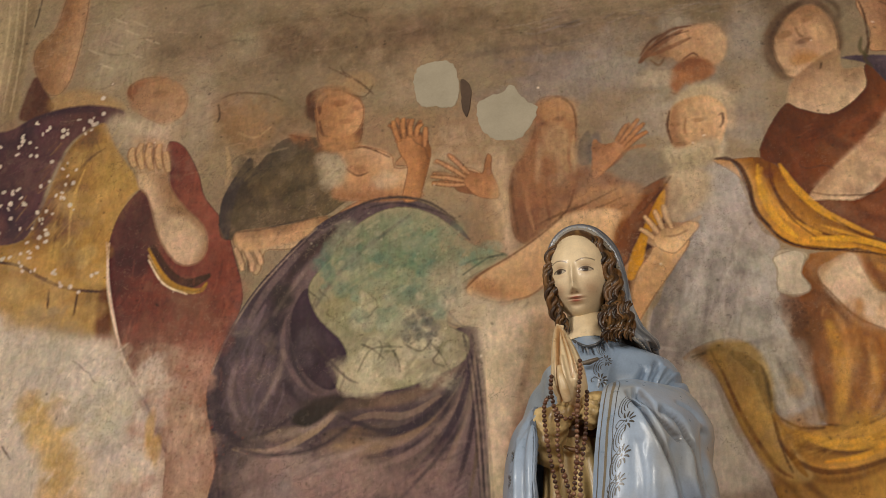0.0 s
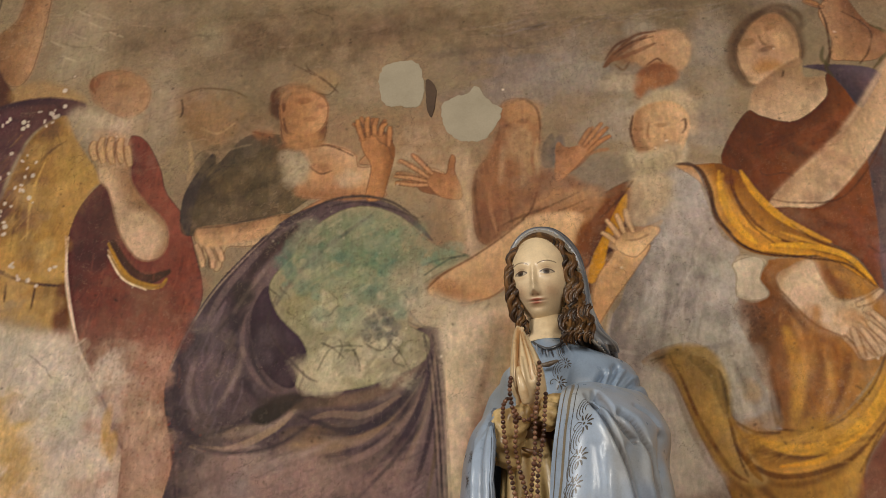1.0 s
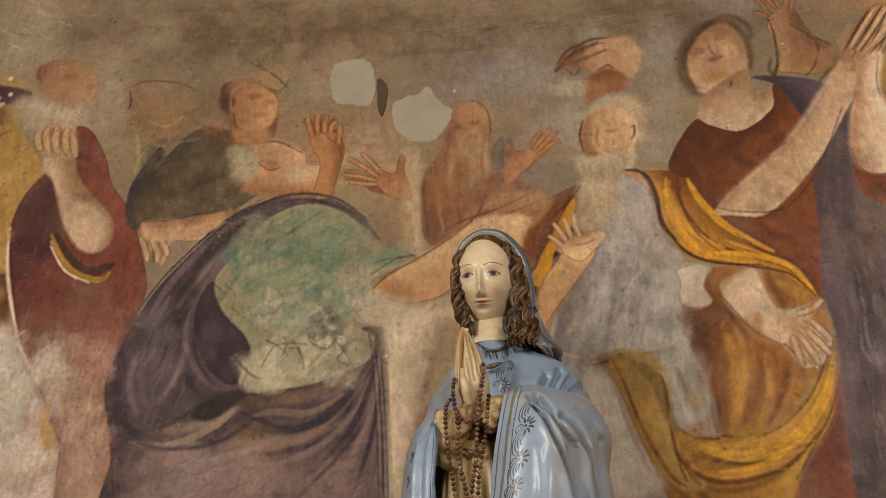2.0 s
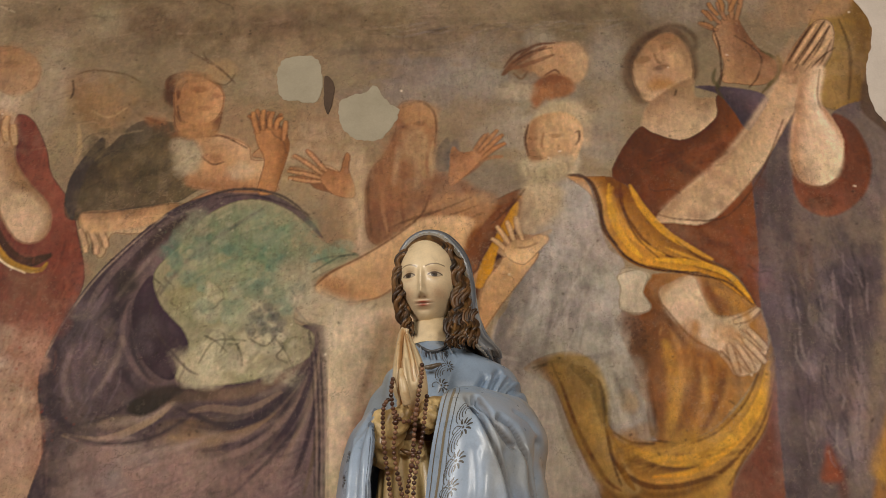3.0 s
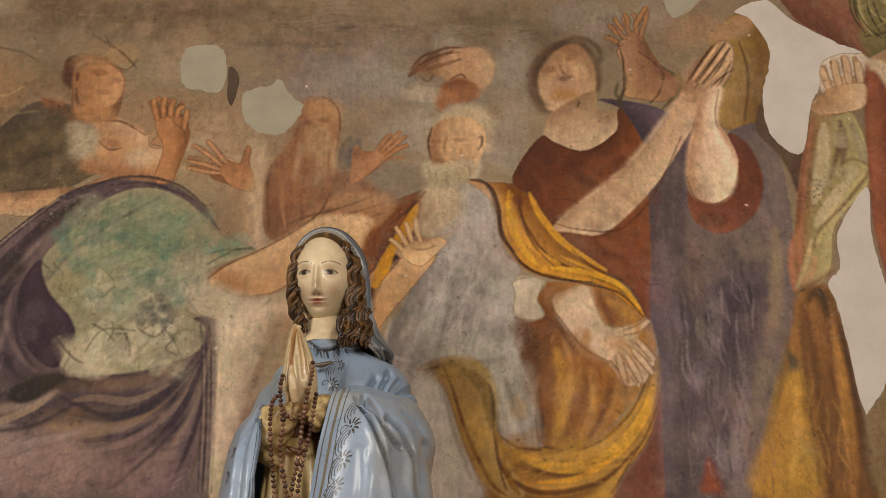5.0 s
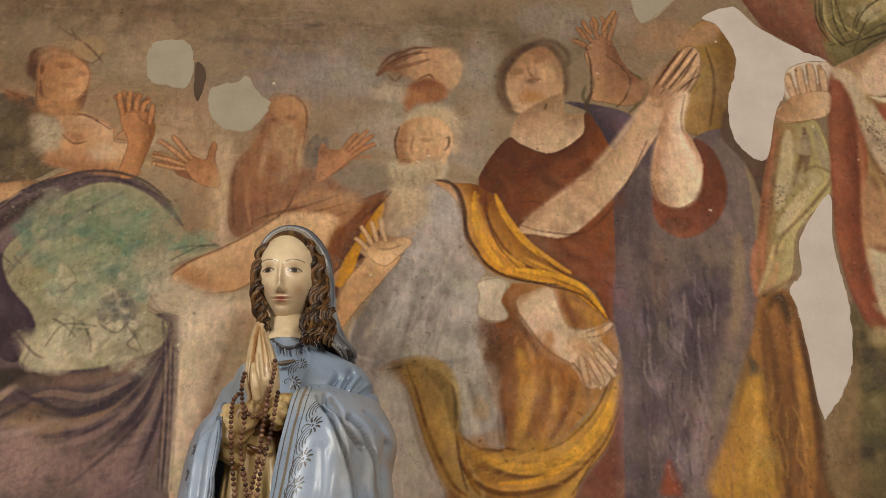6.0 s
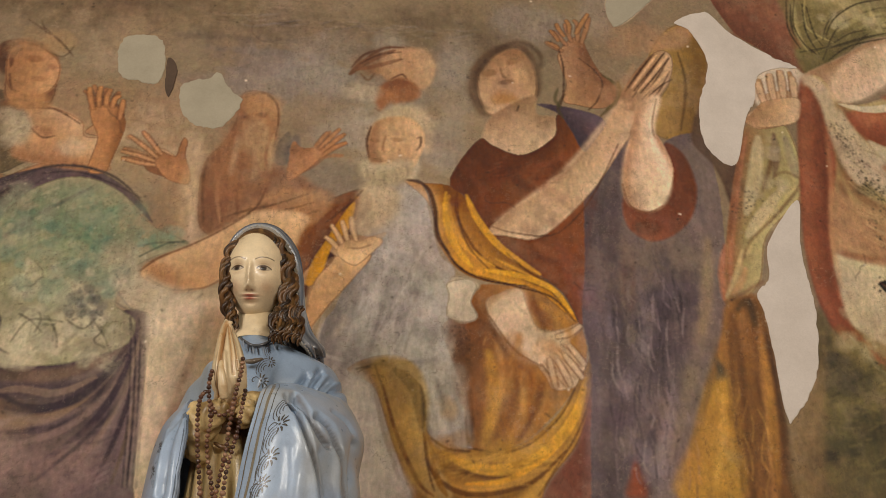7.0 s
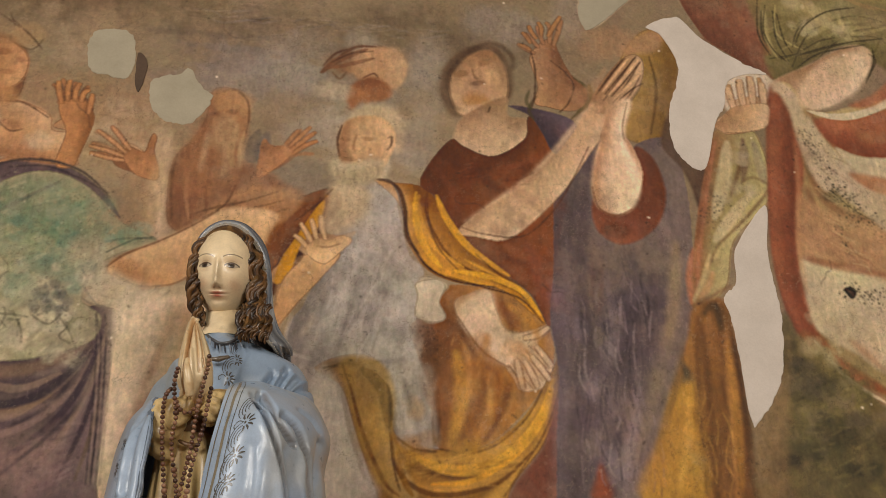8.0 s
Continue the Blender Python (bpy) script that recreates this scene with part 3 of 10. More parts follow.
stroke([-0.416, 2.812, -0.35, 2.798, -0.291, 2.814, -0.26, 2.844], 0.0037, "7d6a55")
# pale ground between the robes
area([-0.377, 2.773, -0.321, 2.784, -0.203, 2.826, -0.132, 2.787, -0.169, 2.153, -0.349, 2.162, -0.361, 2.438], "bfa789", soft=3, wear=0.15, light="cbb598", turn=0, deep=0.06)
stroke([-0.193, 2.792, -0.246, 2.654, -0.294, 2.492, -0.32, 2.35], 0.0503, "a4715a", alpha=0.6, soft=4)
stroke([-0.224, 2.668, -0.256, 2.579, -0.286, 2.462], 0.0237, "8f5c48", alpha=0.4, soft=3)
wash(-0.209, 2.698, 0.044, 0.100, "b08656", 0.6)
stroke([-0.233, 2.796, -0.26, 2.655, -0.315, 2.494], 0.0044, "8a5a46", alpha=0.6)
# dark purple mantle
area([-1.081, 2.603, -1.081, 2.698, -1.05, 2.794, -0.994, 2.914, -0.921, 3.012, -0.815, 3.124, -0.721, 3.173, -0.625, 3.192, -0.526, 3.174, -0.436, 3.106, -0.387, 3.033, -0.436, 3.084, -0.482, 3.122, -0.558, 3.159, -0.64, 3.153, -0.715, 3.103, -0.775, 3.016, -0.828, 2.937, -0.802, 2.846, -0.734, 2.768, -0.714, 2.708, -0.735, 2.63, -0.599, 2.617, -0.486, 2.648, -0.41, 2.686, -0.398, 2.746, -0.43, 2.774, -0.38, 2.776, -0.36, 2.736, -0.358, 2.586, -0.353, 2.324, -0.349, 2.162, -1.005, 2.195, -1.042, 2.475], "574649", soft=1.1, wear=0.22, dark="4c3c42", light="7b6763", turn=0, deep=0.05, line="3d2f34")
area([-0.834, 2.931, -0.799, 2.842, -0.731, 2.764, -0.715, 2.695, -0.75, 2.631, -0.811, 2.664, -0.858, 2.748, -0.873, 2.849], "43323a", soft=1.2, light="54404a", turn=90)
stroke([-0.72, 3.145, -0.814, 3.091, -0.904, 2.993, -0.975, 2.878, -1.01, 2.732], 0.0207, "72605c", alpha=0.5, soft=1.26)
stroke([-0.751, 3.121, -0.828, 3.048, -0.894, 2.957], 0.0296, "4b3a34", alpha=0.6, soft=1.8)
stroke([-0.87, 2.955, -0.913, 2.89, -0.919, 2.79, -0.884, 2.673, -0.835, 2.607], 0.0326, "473840", alpha=0.7, soft=1.98)
stroke([-0.945, 2.893, -0.984, 2.795, -0.997, 2.666, -0.966, 2.57], 0.0237, "6d5b5e", alpha=0.55, soft=1.44)
stroke([-0.887, 2.854, -0.889, 2.754, -0.837, 2.654, -0.791, 2.619], 0.0148, "6f5b58", alpha=0.6, soft=1)
stroke([-1.041, 2.734, -1.055, 2.639, -1.024, 2.543, -0.975, 2.494], 0.0266, "4c3d44", alpha=0.6, soft=1.62)
stroke([-0.997, 2.763, -1.026, 2.652, -0.997, 2.572], 0.0178, "76656a", alpha=0.4, soft=1.08)
stroke([-1.004, 2.489, -0.9, 2.474, -0.786, 2.526, -0.73, 2.583], 0.0207, "8a745f", alpha=0.7, soft=1.26)
stroke([-1.013, 2.497, -0.914, 2.463, -0.784, 2.478, -0.668, 2.474, -0.555, 2.51, -0.454, 2.609, -0.403, 2.683], 0.0178, "54424a", alpha=0.7, soft=1.08)
stroke([-0.788, 2.565, -0.701, 2.589, -0.599, 2.589, -0.512, 2.613, -0.418, 2.668], 0.0355, "6f594a", alpha=0.75, soft=2.16)
stroke([-0.832, 2.552, -0.789, 2.588, -0.716, 2.606], 0.0385, "3f332c", alpha=0.8, soft=2.34)
stroke([-0.728, 2.522, -0.669, 2.511, -0.583, 2.505, -0.498, 2.544, -0.418, 2.637], 0.0237, "4b3a42", alpha=0.8, soft=1.44)
stroke([-0.699, 2.543, -0.642, 2.554, -0.555, 2.548, -0.469, 2.595], 0.0207, "7c6759", alpha=0.6, soft=1.26)
stroke([-0.74, 2.478, -0.654, 2.473, -0.554, 2.488, -0.469, 2.534, -0.411, 2.621], 0.0266, "82694f", alpha=0.6, soft=1.62)
stroke([-0.696, 2.446, -0.582, 2.453, -0.498, 2.506, -0.419, 2.606, -0.388, 2.729], 0.0207, "503e48", alpha=0.7, soft=1.26)
stroke([-0.638, 2.413, -0.54, 2.45, -0.455, 2.533, -0.402, 2.651], 0.0207, "7c675e", alpha=0.6, soft=1.26)
stroke([-0.581, 2.366, -0.498, 2.433, -0.426, 2.546, -0.384, 2.713], 0.0178, "4d3b45", alpha=0.7, soft=1.08)
stroke([-0.498, 2.361, -0.442, 2.444, -0.395, 2.589, -0.378, 2.728], 0.0148, "7e6a58", alpha=0.6, soft=1)
stroke([-0.443, 2.33, -0.407, 2.441, -0.38, 2.588, -0.372, 2.712], 0.0133, "4a3941", alpha=0.7, soft=1)
stroke([-0.402, 2.327, -0.379, 2.454, -0.369, 2.602], 0.0118, "79644f", alpha=0.6, soft=1)
stroke([-0.368, 2.325, -0.369, 2.468, -0.367, 2.68, -0.377, 2.76], 0.0104, "4d3a40", alpha=0.7, soft=1)
stroke([-0.837, 2.397, -0.724, 2.419, -0.581, 2.366], 0.0592, "86706a", alpha=0.5, soft=3.6)
stroke([-0.968, 2.405, -0.898, 2.444, -0.808, 2.395, -0.833, 2.325], 0.0740, "88726a", alpha=0.5, soft=4.5)
stroke([-0.721, 2.346, -0.609, 2.382, -0.525, 2.335], 0.0592, "7a635f", alpha=0.5, soft=3.6)
stroke([-1.023, 2.453, -1.008, 2.364, -0.992, 2.264], 0.0237, "4b3c42", alpha=0.7, soft=1.44)
stroke([-0.783, 2.466, -0.697, 2.468, -0.611, 2.455], 0.0444, "8d735a", alpha=0.5, soft=2.7)
stroke([-0.426, 3.109, -0.498, 3.145, -0.593, 3.178, -0.689, 3.166], 0.0059, "3b2c2e", alpha=0.5)
stroke([-1.081, 2.603, -1.049, 2.484, -1.023, 2.336], 0.0074, "41333a", alpha=0.7)
stroke([-1.081, 2.698, -1.047, 2.797, -0.986, 2.917, -0.906, 3.02, -0.815, 3.119], 0.0044, "a8937c", alpha=0.5)
wash(-0.910, 2.401, 0.118, 0.094, "9b8278", 0.8, wear=0.7)
wash(-0.722, 2.375, 0.178, 0.100, "967b72", 0.8, wear=0.7)
wash(-0.539, 2.364, 0.118, 0.100, "8d746a", 0.7, wear=0.7)
wash(-0.979, 2.729, 0.059, 0.151, "776669", 0.5, wear=0.7)
wash(-0.973, 2.648, 0.059, 0.100, "67585c", 0.5, wear=0.7)
wash(-0.669, 2.503, 0.089, 0.027, "8a6e52", 0.6, wear=0.7)
wash(-0.874, 2.517, 0.074, 0.023, "8c7762", 0.6, wear=0.7)
wash(-1.016, 2.798, 0.030, 0.100, "6f6064", 0.5, wear=0.7)
wash(-0.812, 3.055, 0.044, 0.050, "4a3a33", 0.6, wear=0.7)
wash(-0.730, 2.591, 0.089, 0.023, "4a3c33", 0.6, wear=0.7)
# rubbed green loss in the mantle
area([-0.828, 2.937, -0.775, 3.016, -0.715, 3.103, -0.64, 3.153, -0.558, 3.159, -0.473, 3.117, -0.418, 3.051, -0.36, 3.01, -0.288, 2.978, -0.362, 2.941, -0.415, 2.903, -0.444, 2.839, -0.453, 2.791, -0.43, 2.774, -0.398, 2.746, -0.41, 2.686, -0.486, 2.648, -0.599, 2.617, -0.735, 2.63, -0.714, 2.708, -0.734, 2.768, -0.802, 2.846], "928a6d", soft=1.2, wear=0.15, line="6f6a52")
wash(-0.591, 3.015, 0.163, 0.104, "66805f", 0.75, wear=0.6)
wash(-0.608, 3.097, 0.089, 0.047, "6a7a5e", 0.6, wear=0.6)
wash(-0.498, 3.023, 0.089, 0.067, "5a7d62", 0.7, wear=0.6)
wash(-0.368, 2.984, 0.050, 0.030, "4c7658", 0.85, wear=0.6)
wash(-0.715, 2.992, 0.074, 0.067, "7c8260", 0.6, wear=0.6)
wash(-0.650, 2.900, 0.104, 0.067, "7f8762", 0.6, wear=0.6)
wash(-0.536, 2.881, 0.089, 0.037, "708068", 0.7, wear=0.6)
wash(-0.498, 2.844, 0.059, 0.050, "8b8872", 0.5, wear=0.6)
wash(-0.757, 2.876, 0.038, 0.043, "868257", 0.5, wear=0.6)
wash(-0.679, 2.835, 0.074, 0.050, "8f8d6a", 0.6, wear=0.6)
wash(-0.561, 3.119, 0.074, 0.023, "87886a", 0.5, wear=0.6)
wash(-0.452, 2.932, 0.059, 0.037, "aaa084", 0.7, wear=0.6)
wash(-0.438, 2.880, 0.037, 0.050, "b0a58c", 0.7, wear=0.6)
wash(-0.590, 2.946, 0.044, 0.027, "8f9474", 0.5, wear=0.6)
wash(-0.542, 2.774, 0.050, 0.060, "7b7463", 0.75, wear=0.7)
wash(-0.498, 2.730, 0.050, 0.050, "7d7564", 0.7, wear=0.7)
wash(-0.454, 2.718, 0.038, 0.033, "85805f", 0.6, wear=0.7)
wash(-0.674, 2.681, 0.089, 0.043, "aaa184", 0.7, wear=0.7)
wash(-0.556, 2.663, 0.104, 0.033, "a59c80", 0.6, wear=0.7)
wash(-0.461, 2.664, 0.053, 0.017, "6f6a58", 0.5, wear=0.7)
stroke([-0.697, 2.69, -0.676, 2.737, -0.654, 2.767, -0.601, 2.739], 0.0033, "5b5443", alpha=0.75, wear=0.2)
stroke([-0.647, 2.767, -0.64, 2.718, -0.659, 2.664], 0.0033, "5b5443", alpha=0.75, wear=0.2)
stroke([-0.676, 2.729, -0.689, 2.69, -0.696, 2.655], 0.0033, "5b5443", alpha=0.75, wear=0.2)
stroke([-0.587, 2.745, -0.589, 2.698, -0.58, 2.665], 0.0033, "5b5443", alpha=0.75, wear=0.2)
stroke([-0.676, 2.753, -0.631, 2.73, -0.575, 2.728], 0.0033, "5b5443", alpha=0.75, wear=0.2)
stroke([-0.829, 2.925, -0.811, 2.908, -0.795, 2.893], 0.0033, "5b5443", alpha=0.75, wear=0.2)
stroke([-0.419, 2.963, -0.361, 2.978, -0.291, 2.982], 0.0033, "5b5443", alpha=0.75, wear=0.2)
stroke([-0.453, 2.865, -0.435, 2.88, -0.428, 2.9], 0.0033, "5b5443", alpha=0.75, wear=0.2)
stroke([-0.468, 2.817, -0.45, 2.84, -0.45, 2.881], 0.0033, "5b5443", alpha=0.75, wear=0.2)
stroke([-0.504, 2.771, -0.476, 2.72, -0.49, 2.69, -0.461, 2.672], 0.0033, "5b5443", alpha=0.75, wear=0.2)
# bare plaster where the paint is lost
wash(-0.565, 3.586, 0.074, 0.080, "a38d70", 0.7)
area([0.885, 3.908, 0.909, 4.004, 1.004, 4.041, 1.075, 4.004, 1.023, 3.938, 0.954, 3.86, 0.907, 3.839], "a99b83", soft=1)
# wind-blown head over the elder
wash(0.167, 3.620, 0.077, 0.040, "7d563b", 0.75)
wash(0.307, 3.620, 0.053, 0.067, "a58a6c", 0.8)
wash(0.228, 3.508, 0.062, 0.040, "9a6b4c", 0.75)
wash(0.163, 3.507, 0.059, 0.027, "a99a82", 0.7)
stroke([0.112, 3.572, 0.158, 3.65, 0.239, 3.688, 0.306, 3.679], 0.0207, "7a5236", alpha=0.6)
stroke([0.119, 3.593, 0.174, 3.642, 0.256, 3.669], 0.0059, "5a3a26", alpha=0.5)
stroke([0.137, 3.544, 0.194, 3.541, 0.242, 3.567, 0.279, 3.54], 0.0074, "6f452f", alpha=0.6)
area([0.159, 3.602, 0.24, 3.654, 0.307, 3.637, 0.325, 3.556, 0.276, 3.52, 0.21, 3.543], "9b7050", soft=5, alpha=0.7)
stroke([0.181, 3.459, 0.23, 3.444, 0.293, 3.512], 0.0089, "7c5138", alpha=0.5)
# grey-bearded elder: head as plain ovals
wash(0.248, 3.368, 0.104, 0.097, "a3937c", 0.85)
wash(0.278, 3.440, 0.071, 0.043, "b0a088", 0.8)
area([0.167, 3.317, 0.171, 3.383, 0.201, 3.421, 0.254, 3.435, 0.298, 3.422, 0.312, 3.355, 0.297, 3.287, 0.259, 3.236, 0.213, 3.217, 0.179, 3.247], "a37f5c", soft=2, wear=0.15, dark="7c573a", light="b89a78", turn=200, deep=0.025, line="6d4e36")
wash(0.212, 3.393, 0.038, 0.020, "b39877", 0.6)
area([0.299, 3.373, 0.318, 3.379, 0.321, 3.347, 0.303, 3.316, 0.293, 3.33], "8d6444", soft=1.5)
area([0.156, 3.272, 0.189, 3.248, 0.235, 3.252, 0.284, 3.299, 0.31, 3.279, 0.292, 3.224, 0.253, 3.184, 0.198, 3.184, 0.167, 3.208], "b5a892", soft=3, wear=0.15, light="c2b5a0", turn=120)
# elder in grey tunic
area([0.157, 3.174, 0.267, 3.222, 0.317, 3.201, 0.337, 3.112, 0.366, 2.994, 0.406, 2.942, 0.397, 2.811, 0.418, 2.684, 0.447, 2.456, 0.341, 2.444, 0.289, 2.538, 0.254, 2.596, 0.196, 2.654, 0.143, 2.574, 0.163, 2.157, 0.061, 2.153, 0.053, 2.691, 0.097, 2.821, 0.135, 2.923, 0.181, 3.03, 0.172, 3.118], "978d84", soft=1.3, wear=0.2, dark="746a63", light="9c9286", turn=30, deep=0.07)
area([0.142, 2.589, 0.196, 2.654, 0.255, 2.551, 0.342, 2.353, 0.424, 2.167, 0.137, 2.156], "988879", soft=3, wear=0.15)
area([0.161, 3.171, 0.237, 3.197, 0.262, 3.108, 0.211, 3.033, 0.16, 2.994, 0.15, 3.063], "a18d75", soft=5, alpha=0.8)
stroke([0.263, 3.073, 0.214, 2.947, 0.175, 2.827, 0.171, 2.73], 0.0207, "a1988c", alpha=0.5, soft=3)
stroke([0.317, 3.042, 0.282, 2.902, 0.263, 2.801, 0.25, 2.72], 0.0237, "7a7068", alpha=0.5, soft=3)
stroke([0.364, 2.959, 0.335, 2.839, 0.322, 2.757], 0.0207, "9a8f82", alpha=0.5, soft=3)
stroke([0.133, 2.791, 0.109, 2.694, 0.102, 2.572], 0.0178, "a29688", alpha=0.5, soft=3)
stroke([0.128, 2.889, 0.096, 2.805, 0.079, 2.724], 0.0059, "6b6058", alpha=0.6, soft=3)
stroke([0.28, 2.675, 0.325, 2.586, 0.368, 2.469], 0.0207, "a69a8c", alpha=0.5, soft=3)
stroke([0.338, 2.663, 0.382, 2.559, 0.41, 2.457], 0.0148, "7f756c", alpha=0.5, soft=3)
stroke([0.194, 2.685, 0.265, 2.697, 0.366, 2.744, 0.402, 2.795], 0.0148, "a39789", alpha=0.6, soft=3)
stroke([0.224, 2.64, 0.309, 2.677, 0.402, 2.683], 0.0089, "776c62", alpha=0.5, soft=3)
stroke([0.166, 2.698, 0.223, 2.695, 0.28, 2.706], 0.0104, "a89c8e", alpha=0.5, soft=3)
stroke([0.172, 2.546, 0.204, 2.431, 0.263, 2.294], 0.0148, "897868", alpha=0.5, soft=3)
area([-0.035, 2.977, 0.009, 3.064, 0.071, 3.141, 0.157, 3.182, 0.183, 3.137, 0.147, 3.066, 0.105, 3.003, 0.074, 2.925, 0.039, 2.869, -0.01, 2.829], "6a3c20", soft=1.3, wear=0.1, dark="4f2a16", light="8a5226", turn=160, deep=0.03, line="3f2414")
stroke([0.143, 3.158, 0.133, 3.104, 0.103, 3.041], 0.0266, "b87a2c", alpha=0.9)
stroke([0.099, 3.118, 0.084, 3.057, 0.059, 2.985, 0.033, 2.915], 0.0178, "a5672a", alpha=0.8)
stroke([0.125, 3.149, 0.113, 3.087, 0.086, 3.022], 0.0059, "4a2812", alpha=0.8)
stroke([0.058, 3.089, 0.033, 3.017, 0.015, 2.93], 0.0118, "8f5526", alpha=0.7)
stroke([0.038, 2.932, 0.012, 2.88], 0.0326, "a9825c", alpha=0.7)
area([0.039, 2.916, 0.066, 2.952, 0.145, 2.992, 0.183, 2.992, 0.155, 2.939, 0.107, 2.871, 0.054, 2.786, 0.029, 2.752, 0.023, 2.848], "a98560", soft=1.5, wear=0.2, dark="8a6242", light="bb9b77", turn=-60, deep=0.02, line="75553c")
area([0.064, 2.999, 0.099, 3.027, 0.144, 3.037, 0.178, 3.034, 0.223, 3.051, 0.2, 3.015, 0.171, 2.984, 0.149, 2.942, 0.103, 2.961], "b08c67", soft=1.2, wear=0.15, dark="8d6647", light="c2a482", turn=-60, deep=0.02, line="75553c")
stroke([0.085, 2.994, 0.068, 3.027, 0.055, 3.047], 0.0192, "7b583d", alpha=0.6, taper=0.5)
stroke([0.085, 2.994, 0.068, 3.027, 0.055, 3.047], 0.0133, "b28e69", alpha=1, taper=0.5)
stroke([0.102, 3.009, 0.085, 3.043, 0.072, 3.07], 0.0192, "7b583d", alpha=0.6, taper=0.5)
stroke([0.102, 3.009, 0.085, 3.043, 0.072, 3.07], 0.0133, "b28e69", alpha=1, taper=0.5)
stroke([0.119, 3.025, 0.105, 3.058, 0.098, 3.083], 0.0192, "7b583d", alpha=0.6, taper=0.5)
stroke([0.119, 3.025, 0.105, 3.058, 0.098, 3.083], 0.0133, "b28e69", alpha=1, taper=0.5)
stroke([0.136, 3.033, 0.132, 3.064, 0.124, 3.092], 0.0192, "7b583d", alpha=0.6, taper=0.5)
stroke([0.136, 3.033, 0.132, 3.064, 0.124, 3.092], 0.0133, "b28e69", alpha=1, taper=0.5)
# orange under-robe
area([0.392, 2.808, 0.371, 2.769, 0.398, 2.683, 0.421, 2.592, 0.444, 2.453, 0.551, 2.462, 0.663, 2.561, 0.735, 2.674, 0.745, 2.771, 0.694, 2.875, 0.606, 2.907, 0.484, 2.91, 0.418, 2.879], "9a6b3b", soft=1.3, wear=0.2, dark="75472a", light="ad7f49", turn=0, deep=0.08)
area([0.392, 2.794, 0.484, 2.818, 0.468, 2.688, 0.438, 2.562, 0.449, 2.456, 0.43, 2.532, 0.398, 2.667], "7a4e2b", soft=4, alpha=0.8)
stroke([0.513, 2.755, 0.525, 2.629, 0.481, 2.49, 0.466, 2.457], 0.0237, "b08450", alpha=0.6, soft=2.5)
stroke([0.556, 2.694, 0.554, 2.6, 0.509, 2.477], 0.0207, "8f5a30", alpha=0.6, soft=2.5)
stroke([0.584, 2.664, 0.567, 2.555, 0.523, 2.47], 0.0178, "b58a52", alpha=0.5, soft=2.5)
stroke([0.627, 2.635, 0.596, 2.541, 0.551, 2.472], 0.0178, "84502f", alpha=0.6, soft=2.5)
stroke([0.656, 2.606, 0.673, 2.67, 0.653, 2.732], 0.0266, "8a5231", alpha=0.5, soft=2.5)
stroke([0.484, 2.851, 0.513, 2.755, 0.556, 2.694, 0.627, 2.635], 0.0118, "6f452a", alpha=0.6, soft=2.5)
stroke([0.606, 2.894, 0.68, 2.832, 0.721, 2.753], 0.0296, "a5763f", alpha=0.6, soft=2.5)
stroke([0.575, 2.883, 0.634, 2.829, 0.662, 2.782], 0.0355, "9b5f36", alpha=0.6, soft=2.5)
area([0.397, 2.925, 0.472, 2.91, 0.442, 2.861, 0.463, 2.813, 0.418, 2.793, 0.391, 2.831], "a6977f", soft=1.5, light="b3a58e", line="84755f", turn=90)
# forearm and open hand
area([0.487, 2.854, 0.523, 2.884, 0.578, 2.902, 0.598, 2.846, 0.621, 2.792, 0.678, 2.783, 0.721, 2.802, 0.735, 2.787, 0.706, 2.755, 0.737, 2.706, 0.741, 2.674, 0.721, 2.676, 0.723, 2.642, 0.701, 2.625, 0.659, 2.619, 0.65, 2.66, 0.614, 2.685, 0.559, 2.723, 0.516, 2.774], "c2a27e", soft=1.2, wear=0.12, dark="8f6b4a", light="c6ae90", turn=-70, deep=0.025, line="75543a")
stroke([0.676, 2.742, 0.712, 2.712, 0.736, 2.687], 0.0192, "84603f", alpha=0.6, taper=0.5)
stroke([0.676, 2.742, 0.712, 2.712, 0.736, 2.687], 0.0133, "b79b7a", alpha=1, taper=0.5)
stroke([0.66, 2.717, 0.696, 2.679, 0.719, 2.651], 0.0192, "84603f", alpha=0.6, taper=0.5)
stroke([0.66, 2.717, 0.696, 2.679, 0.719, 2.651], 0.0133, "b79b7a", alpha=1, taper=0.5)
stroke([0.637, 2.699, 0.672, 2.657, 0.695, 2.627], 0.0192, "84603f", alpha=0.6, taper=0.5)
stroke([0.637, 2.699, 0.672, 2.657, 0.695, 2.627], 0.0133, "b79b7a", alpha=1, taper=0.5)
stroke([0.622, 2.685, 0.646, 2.649, 0.656, 2.622], 0.0192, "84603f", alpha=0.6, taper=0.5)
stroke([0.622, 2.685, 0.646, 2.649, 0.656, 2.622], 0.0133, "b79b7a", alpha=1, taper=0.5)
stroke([0.647, 2.771, 0.693, 2.784, 0.736, 2.807], 0.0192, "84603f", alpha=0.6, taper=0.5)
stroke([0.647, 2.771, 0.693, 2.784, 0.736, 2.807], 0.0133, "b79b7a", alpha=1, taper=0.5)
stroke([0.668, 2.737, 0.697, 2.703, 0.715, 2.673], 0.0044, "7d5a3c", alpha=0.7)
stroke([0.648, 2.713, 0.68, 2.67, 0.692, 2.64], 0.0044, "7d5a3c", alpha=0.7)
stroke([0.626, 2.689, 0.651, 2.65], 0.0044, "7d5a3c", alpha=0.7)
